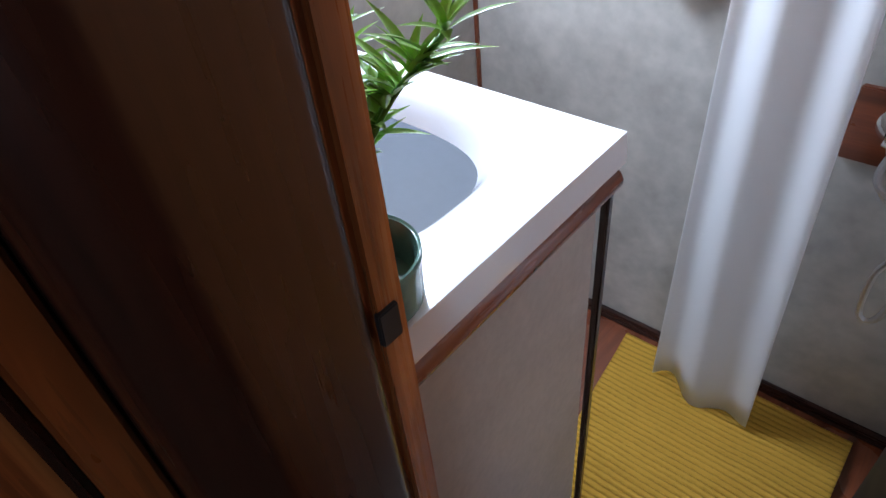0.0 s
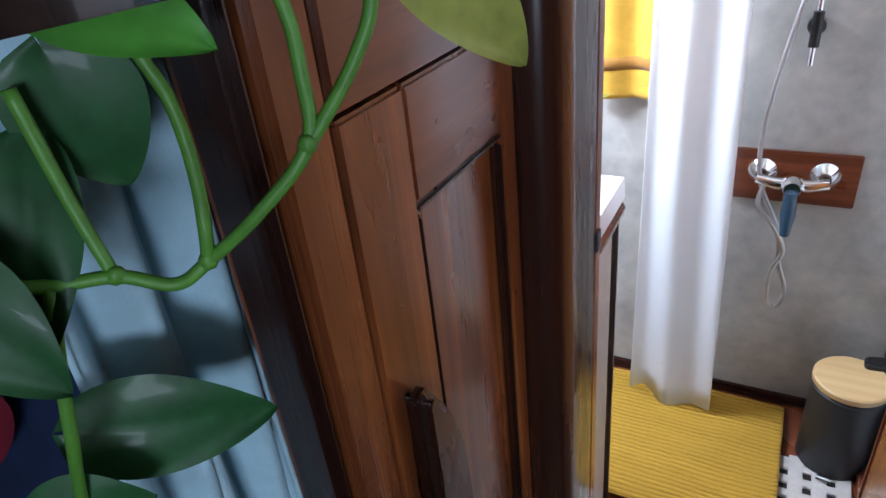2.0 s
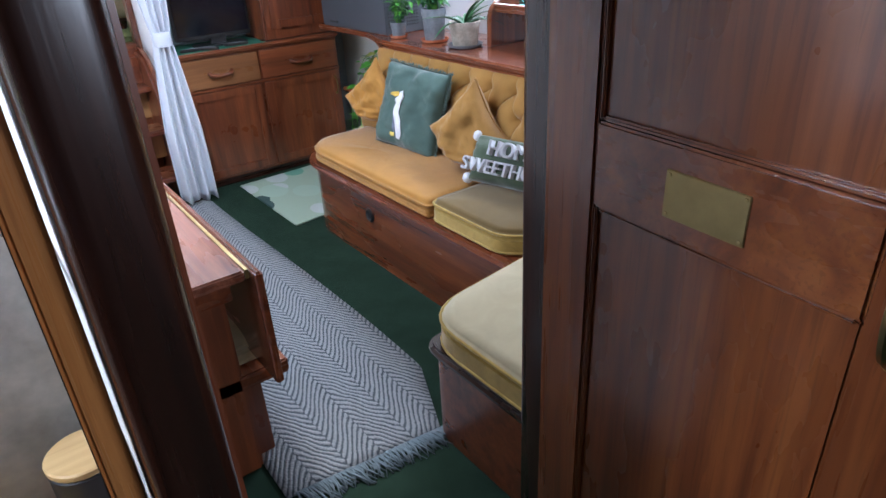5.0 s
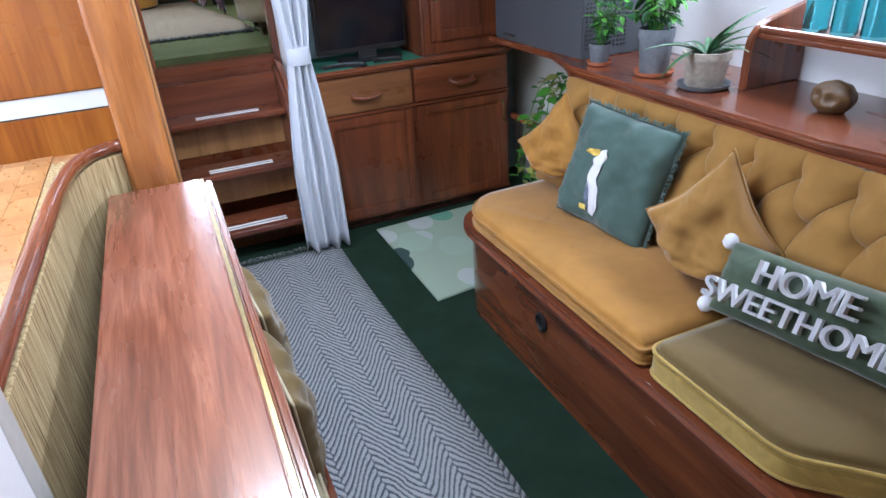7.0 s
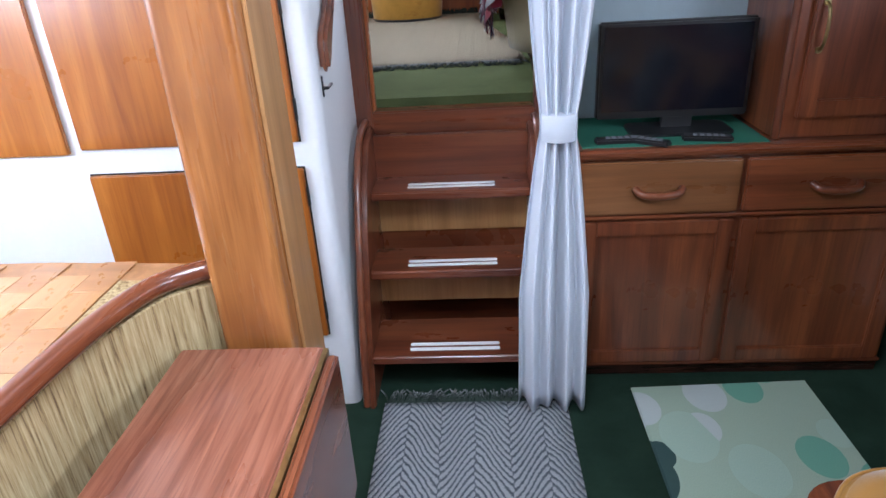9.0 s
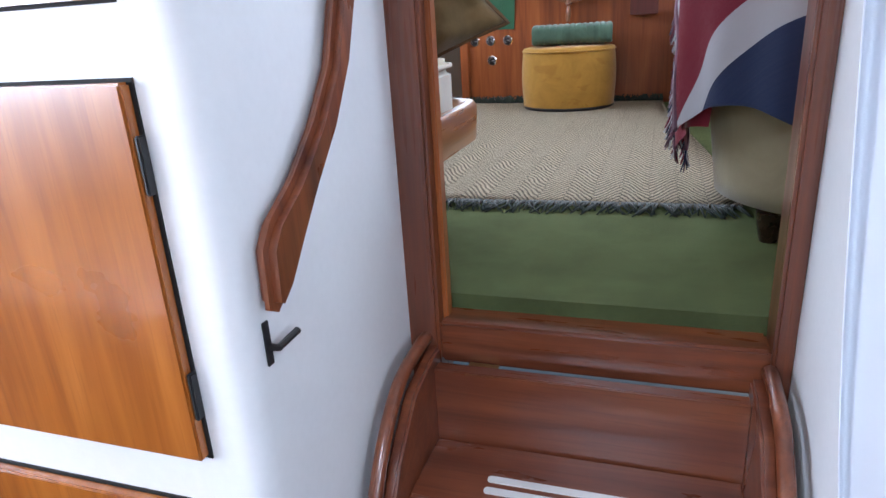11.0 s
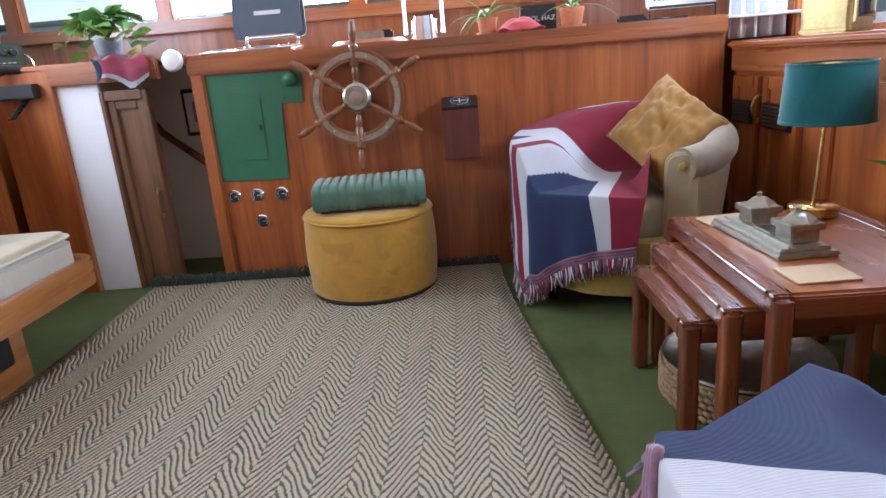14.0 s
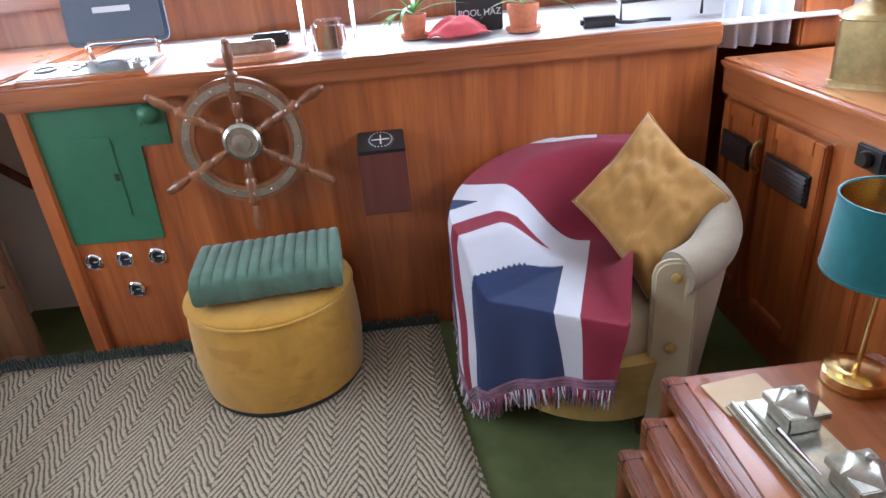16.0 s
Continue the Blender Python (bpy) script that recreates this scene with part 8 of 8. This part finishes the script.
rb.faces.new(rows_[0]); rb.faces.new(rows_[-1][::-1])
part("rim", rb, ORG_Y, pset, "glossy rounded rim", angle=50)
part("vent", box(-0.292, -0.285, 6.02, 6.13, 1.03, 1.14, 0.004), BLACK, pset, "black plastic vent")
part("base_vent", box(0.636, 0.642, 4.44, 4.6, FW + 0.004, FW + 0.03, 0.002), CHROME, pset)
seat_pad("settee_mattress", "cream canvas seat cushion on the port settee", [(-0.77, 4.9), (-0.215, 4.9), (-0.215, 6.48), (-0.77, 6.48)], 1.227, 1.375, PALEC, CANVAS, [0.02, 0.02, 0.08, 0.02], "port settee cushions")
seat_pad("settee_mattress", "cream canvas corner seat cushion on the port settee", [(-0.77, 4.15), (0.775, 4.15), (0.775, 4.65), (-0.2, 4.71), (-0.77, 4.84)], 1.226, 1.385, PALEC, CANVAS, [0.02, 0.02, 0.1, 0.02, 0.02], "port settee cushions")
bd, bu = Vector((0.97, -0.02, -0.22)).normalized(), Vector((0.2, 0.12, 0.95))
bu = (bu - bd * bu.dot(bd)).normalized()
bx, bz, by = (bd + bu * 0.8).normalized(), (bu * 0.8 - bd).normalized(), bu.cross(bd).normalized()
BCM = Matrix(((bx.x, by.x, bz.x, 0.73), (bx.y, by.y, bz.y, 4.26), (bx.z, by.z, bz.z, 1.525), (0, 0, 0, 1)))
# tan velvet whose shaded side is put into a darker base colour
scatter_cushion("brown_cushion", "tan velvet cushion, darkened in colour for shade, with a cord edge by the steps", 0.35, 0.35, 0.15, BCM, velvet("shaded_tan_velvet", (0.2, 0.135, 0.06), 0.3), 12.5, "", plain("cord", (0.14, 0.075, 0.03), 0.8), 0.02, 0.08)
scatter_cushion("back_cushion", "cream canvas back cushion against the port side", 0.7, 0.34, 0.14, pose(-0.70, 5.5, 1.54, -10, 0, 90), PALEC, 13.1, "", None, 0.01, 0.03)
scatter_cushion("mustard_cushion", "mustard velvet cushion behind the knitted one", 0.36, 0.36, 0.12, pose(-0.55, 6.12, 1.53, -25, 0, 70) @ pose(0, 0, 0, 0, 30, 0), OCHRE, 14.2, "", None, 0.015, 0.07)
kc = thing("knitted_cushion", "mint bobble-knit cushion with a flag patch", "cushion", (-0.45, 5.75, 1.365))
KM = pose(-0.43, 5.78, 1.525, -22, 0, 62)
bm, e_ = pillow_shape(0.4, 0.34, 0.14, 15.0, 0.004, 0.04, 24)
part("cover", moved(bm, KM), MINT, kc, angle=180)
bobble_mesh = mesh_of("bobble", lathe([(0.004, -0.004), (0.0125, 0.0), (0.0125, 0.006), (0.006, 0.012), (0.001, 0.013)], 7), MINT, 180)
for i in range(17):
    for j in range(15):
        u, v = -0.9 + 1.8 * i / 16, -0.9 + 1.8 * (j + 0.5 * (i % 2)) / 15
        d = max(0.0, (1 - u ** 4) * (1 - v ** 4)) ** 0.5
        o = new("bobble", bobble_mesh)
        o.parent = kc
        o.matrix_parent_inverse = W[kc.name].inverted()
        o.matrix_basis = KM @ Matrix.Translation((0.2 * u * 0.97, -0.07 * d - 0.004, 0.17 * v * 0.97)) @ pose(0, 0, 0, 90)
def kpatch(x0, x1, z0, z1, mat, off):
    part("flag_patch", moved(sheet(lambda u, v: Vector((x0 + u * (x1 - x0), -0.085 - off - 0.004 * math.sin(u * 3), z0 + v * (z1 - z0))), 8, 8, 0.003), KM), mat, kc, angle=180)
kpatch(-0.17, -0.02, -0.1, 0.08, NAVY, 0.0)
kpatch(-0.17, -0.02, -0.03, 0.01, OFFWHITE, 0.003)
kpatch(-0.17, -0.02, -0.02, 0.0, CRIMSON, 0.006)
kpatch(-0.17, -0.02, 0.05, 0.085, MAGENTA, 0.003)

# port side cupboards, radio, lantern
pcp = thing("port_cupboard", "teak port side cupboard with panelled doors under a ledge", "cupboard", (-1.0, 5.8, FW))
part("carcass", box(-1.19, -0.83, 4.2, 7.04, FW, 1.80, 0.002), CONSOLE, pcp)
part("ledge", slab(rounded([(-1.19, 4.2), (-0.775, 4.2), (-0.775, 7.4), (-1.19, 7.4)], [0, 0, 0.02, 0]), 1.80, 1.828, 0.009, 3), CONSOLE_Y, pcp)
part("top_rail", box(-0.832, -0.808, 4.2, 7.04, 1.715, 1.8, 0.003), CONSOLE_Y, pcp)
for y0, y1 in ((6.68, 6.98), (6.35, 6.65), (5.7, 6.1), (5.2, 5.6), (4.7, 5.1)):
    d_ = framed_door(pcp, "door", "x", y0, y1, 1.3, 1.70, -0.83, 1, CONSOLE, 0.022, 0.045)
part("handle", bow_handle((-0.806, 6.665, 1.47), (-0.806, 6.665, 1.58), (0.028, 0, 0), 0.005), BRASS, pcp)
lantern("ships_lantern", "old brass ship's lantern with a dark red lens on the ledge", -0.9, 6.66, 1.828, -52, REDLENS, 0.95)
rd = thing("navy_radio", "old green military radio receiver on the ledge", "radio", (-0.95, 6.85, 1.828))
RM = pose(-0.93, 7.22, 1.828, 0, 0, 42)
OLV = plain("army_green", (0.03, 0.06, 0.038), 0.45, vary=0.15)
part("case", moved(box(-0.16, 0.16, -0.09, 0.15, 0.0, 0.24, 0.008), RM), OLV, rd)
part("bezel", moved(ring(0.07, 0.088, 0.0, 0.014, 36), RM @ pose(-0.05, -0.09, 0.13, 90) @ Matrix.Diagonal((0.75, 1, 1, 1))), CHROME, rd)
part("dial", moved(lathe([(0.07, 0.0), (0.069, 0.004), (0.001, 0.004)], 32), RM @ pose(-0.05, -0.09, 0.13, 90) @ Matrix.Diagonal((0.75, 1, 1, 1))), BLUELENS, rd)
for x, z in ((0.08, 0.2), (0.12, 0.2), (0.06, 0.06), (0.12, 0.06), (0.09, 0.12), (-0.1, 0.035)):
    part("knob", moved(lathe([(0.016, 0), (0.015, 0.02), (0.012, 0.024)], 16), RM @ pose(x, -0.09, z, 90)), BLACK, rd)
part("marks", moved(boxes([(0.03 + 0.02 * (k % 5), 0.042 + 0.02 * (k % 5), -0.0912, -0.0902, 0.09 + 0.065 * (k // 5), 0.093 + 0.065 * (k // 5)) for k in range(10)], 0), RM), WPLAST, rd)
part("side_handle", bow_handle(RM @ Vector((0.16, -0.05, 0.06)), RM @ Vector((0.16, -0.05, 0.19)), RM.to_3x3() @ Vector((0.03, -0.02, 0)), 0.006), CHROME, rd)
hs_ = thing("telephone_handset", "black radio telephone handset with a coiled cord", "handset", (-0.72, 7.03, 1.84))
part("handset", tube([(-0.76, 6.99, 1.93), (-0.7, 7.03, 1.95), (-0.62, 7.08, 1.94), (-0.58, 7.1, 1.9)], [0.026, 0.018, 0.018, 0.028], 12), BLACK, hs_)
coil = [(-0.585 - 0.0011 * k + 0.012 * math.cos(k * 0.9), 7.07 - 0.0006 * k + 0.012 * math.sin(k * 0.9), 1.9 - 0.0014 * k) for k in range(110)]
part("cord", tube(coil, 0.004, 5), BLACK, hs_)
part("rest", box(-0.78, -0.58, 7.0, 7.12, 1.826, 1.885, 0.006), BLACKM, hs_)

# companionway to the fore cabin
fc = thing("fore_locker", "teak cabinet side by the fore companionway", "cabinet", (-0.65, 7.3, FW))
part("side_panel", box(-0.79, -0.535, 7.045, 7.10, FW, 1.93, 0.004), CONSOLE, fc)
part("ledge", box(-0.82, 0.06, 7.045, 7.95, 1.93, 1.955, 0.006), CONSOLE_X, fc)
part("ledge_rail", box(-0.535, -0.06, 7.03, 7.06, 1.865, 1.945, 0.006), CONSOLE_X, fc)
part("inner_post", box(-0.552, -0.526, 7.036, 7.10, FW, 1.93, 0.004), CONSOLE, fc)
solid("wall_companion_white", box(-0.526, -0.345, 7.062, 7.09, FW, 1.866, 0.003), WHITE, "white painted board beside the companionway", "wall", kind="structure")
dd = thing("companion_door", "half-open brown wooden locker door with a bow handle", "door", (-0.23, 7.09, FW))
part("surround", boxes([(-0.345, -0.325, 7.055, 7.10, FW, 1.83), (-0.16, -0.14, 7.055, 7.10, FW, 1.83), (-0.325, -0.16, 7.055, 7.10, 1.79, 1.83)], 0.004), OLDBROWN, dd)
fd = framed_door(dd, "leaf", "y", -0.324, -0.161, FW + 0.005, 1.788, 7.10, -1, OLDBROWN, 0.03, 0.035)
part("handle", bow_handle((-0.178, 7.07, 1.28), (-0.178, 7.07, 1.4), (0, -0.025, 0), 0.005), BRASS, fd)
solid("wall_companion_forward", box(-0.42, 0.06, 7.5, 7.56, 0.2, 1.93, 0), CREAM, "cream wall inside the fore companionway", "wall", kind="structure")
solid("wall_companion_side", box(-0.42, -0.40, 7.10, 7.5, 0.2, 1.93, 0), CREAM, "cream side of the fore companionway", "wall", kind="structure")
solid("companion_handrail", tube([(-0.33, 7.46, 1.67), (-0.28, 7.44, 1.61), (-0.1, 7.44, 1.46), (0.05, 7.44, 1.34)], 0.018, 12), MAHOG, "dark wooden handrail down the fore companionway", "handrail")
pic = thing("framed_picture", "small black-framed picture in the companionway", "picture", (0.02, 7.49, 1.7))
part("frame", box(-0.18, -0.03, 7.485, 7.499, 1.585, 1.81, 0.003), BLACKM, pic)
part("mount", box(-0.165, -0.045, 7.482, 7.486, 1.603, 1.79, 0.001), WPLAST, pic)
part("print", box(-0.13, -0.08, 7.480, 7.4825, 1.65, 1.75, 0.0005), GREYP, pic)
dl = thing("round_lamp", "white round dome lamp on the console corner", "lamp", (0.01, 7.05, 1.93))
part("dome", moved(lathe([(0.042, 0), (0.044, 0.012), (0.036, 0.028), (0.016, 0.036), (0.001, 0.037)], 32), pose(0.012, 7.03, 1.93, 90)), WPLAST, dl)
part("base", box(-0.04, 0.06, 7.03, 7.05, 1.9, 1.95, 0.006), CONSOLE_X, dl)
tw2 = thing("pink_towel", "pink and blue checked towel hanging over the ledge", "towel", (-0.22, 7.03, 1.95))
def towel_f(u, v):
    x = -0.335 + 0.22 * u + 0.02 * math.sin(v * 5)
    if v < 0.5:
        return Vector((x + 0.05 * (0.5 - v), 7.012 - 0.014 * math.sin(u * 10) - 0.03 * (0.5 - v), 1.86 + 0.2 * v + 0.05 * (0.5 - v) * math.sin(u * 7)))
    return Vector((x, 7.012 + 0.25 * (v - 0.5), 1.962 + 0.012 * math.sin(u * 10 + v * 6)))
bm = sheet(towel_f, 40, 30)
bm.faces.ensure_lookup_table()
for k, f_ in enumerate(bm.faces):
    i, j = k // 30, k % 30
    f_.material_index = 1 if i < 6 else (2 if j < 3 else 0)
bmesh.ops.solidify(bm, geom=bm.faces[:], thickness=0.006)
part("cloth", bm, [MAGENTA, NAVY, OFFWHITE], tw2, angle=180)
lp2 = pot_with_saucer("ledge_pothos", "bright pothos in a grey pot on the ledge by the window", -0.3, 7.14, 1.955, 0.055, 0.09, GREYPOT, GREYPOT)
rv = random.Random(77)
lv1, lv2, vn = bmesh.new(), bmesh.new(), bmesh.new()
for k in range(22):
    a = rv.uniform(2.4, 6.6)
    ln = rv.uniform(0.1, 0.26)
    line = curve_pts([(-0.3, 7.14, 2.04), (-0.3 + 0.5 * ln * math.cos(a), 7.14 + 0.4 * ln * math.sin(a), 2.1 + 0.05 * rv.random()), (-0.3 + ln * math.cos(a), 7.14 + 0.7 * ln * math.sin(a), 2.04 + 0.08 * rv.uniform(-0.6, 1))], 5)
    add(vn, tube(line, 0.0022, 5))
    for j in range(2, len(line), 2):
        s = rv.uniform(0.7, 1.2)
        m = Matrix.Translation(line[j]) @ Euler((rv.uniform(-0.3, 0.8), rv.uniform(-0.5, 0.5), rv.uniform(0, 6.28))).to_matrix().to_4x4()
        add(lv1 if rv.random() < 0.75 else lv2, leaf_mesh(0.085 * s, 0.06 * s, 0.5, 6, 0.12, 0.1), m)
part("vines", vn, STEM, lp2, angle=180)
part("foliage", lv1, LEAFS, lp2, angle=180)
part("foliage", lv2, LEAFY, lp2, "yellowish leaves", angle=180)

# ================================================================ outside: water, quay and neighbouring boats
m_, nt_, b_ = nodes_of("harbour_water")
b_.inputs["Base Color"].default_value = (0.03, 0.06, 0.07, 1)
b_.inputs["Roughness"].default_value = 0.15
wv = nn(nt_, "ShaderNodeTexNoise", Scale=2.0, Detail=6.0)
bump_to(nt_, b_, wv.outputs[0], 0.4, 0.1)
solid("water", box(-400, 400, -400, 400, -1.3, -1.0, 0), m_, "grey-green harbour water around the boat", "water", kind="structure")
HULLW = plain("white_gelcoat", (0.75, 0.76, 0.78), 0.25, vary=0.05, scale=1.0)
COVERB = plain("blue_boat_cover", (0.02, 0.12, 0.32), 0.8, vary=0.2)
def yacht(x, y, rz, L, cover):
    e = thing("moored_yacht", "white sailing yacht with a blue cover moored ahead", "boat", (x, y, -1), "moored yachts")
    m = pose(x, y, -1.0, 0, 0, rz)
    out = [(-L * 0.5, -0.9), (L * 0.1, -1.4), (L * 0.35, -0.9), (L * 0.5, 0.0), (L * 0.35, 0.9), (L * 0.1, 1.4), (-L * 0.5, 0.9)]
    part("hull", moved(slab(rounded(out, 0.5), 0, 1.5, 0.1), m), HULLW, e)
    part("cabin", moved(slab(rounded([(-L * 0.2, -0.8), (L * 0.2, -0.6), (L * 0.2, 0.6), (-L * 0.2, 0.8)], 0.3), 1.5, 2.0, 0.1), m), HULLW, e)
    for k in range(4):
        for s in (-1, 1):
            part("port_light", moved(box(-L * 0.15 + k * L * 0.08, -L * 0.15 + k * L * 0.08 + 0.4, s * 0.79 - 0.02, s * 0.79 + 0.02, 1.62, 1.86, 0.02), m), SCREEN, e)
    part("mast", moved(tube([(L * 0.05, 0, 1.9), (L * 0.05, 0, 13)], 0.08, 10), m), HULLW, e)
    part("boom_cover", moved(tube([(L * 0.04, 0, 2.9), (-L * 0.2, 0, 2.85), (-L * 0.42, 0, 2.8)], [0.22, 0.2, 0.1], 12), m), cover, e)
    part("spray_hood", moved(lathe([(0.9, 2.0), (0.85, 2.5), (0.5, 2.8), (0.01, 2.85)], 24, -L * 0.24, 0), m), cover, e)
    for s in (-1, 1):
        part("shroud", moved(tube([(L * 0.05, s * 1.2, 1.5), (L * 0.05, 0, 12.5)], 0.012, 5), m), CHROME, e)
yacht(-3.5, 16, 75, 10, COVERB)
yacht(1.5, 17, 95, 11, COVERB)
yacht(6, 15.5, 85, 9.5, COVERB)
yacht(-9, 10, 10, 10, COVERB)
yacht(10, 8, 170, 10, COVERB)
qy = thing("harbour_terrace", "pale terrace of harbour houses beyond the boats", "building", (0, 60, -1))
part("wall", box(-60, 60, 58, 66, -1, 7, 0), plain("pale_render", (0.62, 0.6, 0.56), 0.8, vary=0.12, scale=0.4), qy)
part("roof", slab([(-60.5, 57.5), (60.5, 57.5), (60.5, 66.5), (-60.5, 66.5)], 7, 7.4, 0.1), plain("slate", (0.12, 0.12, 0.14), 0.7), qy)
for k in range(28):
    for z in (1.0, 4.0):
        part("window", box(-57 + 4 * k, -55.6 + 4 * k, 57.95, 58.02, z, z + 1.7, 0.02), SCREEN, qy)
hl = thing("boat_hull", "white outer hull and deck of the motor yacht", "hull", (0.8, 3, -1), kind="structure")
part("topsides", boxes([(-2.0, -1.88, -2.4, 8.2, -1.0, 1.9), (3.12, 3.24, -2.4, 8.2, -1.0, 1.9), (-2.0, 3.24, -2.5, -2.4, -1.0, 1.9)], 0), HULLW, hl)
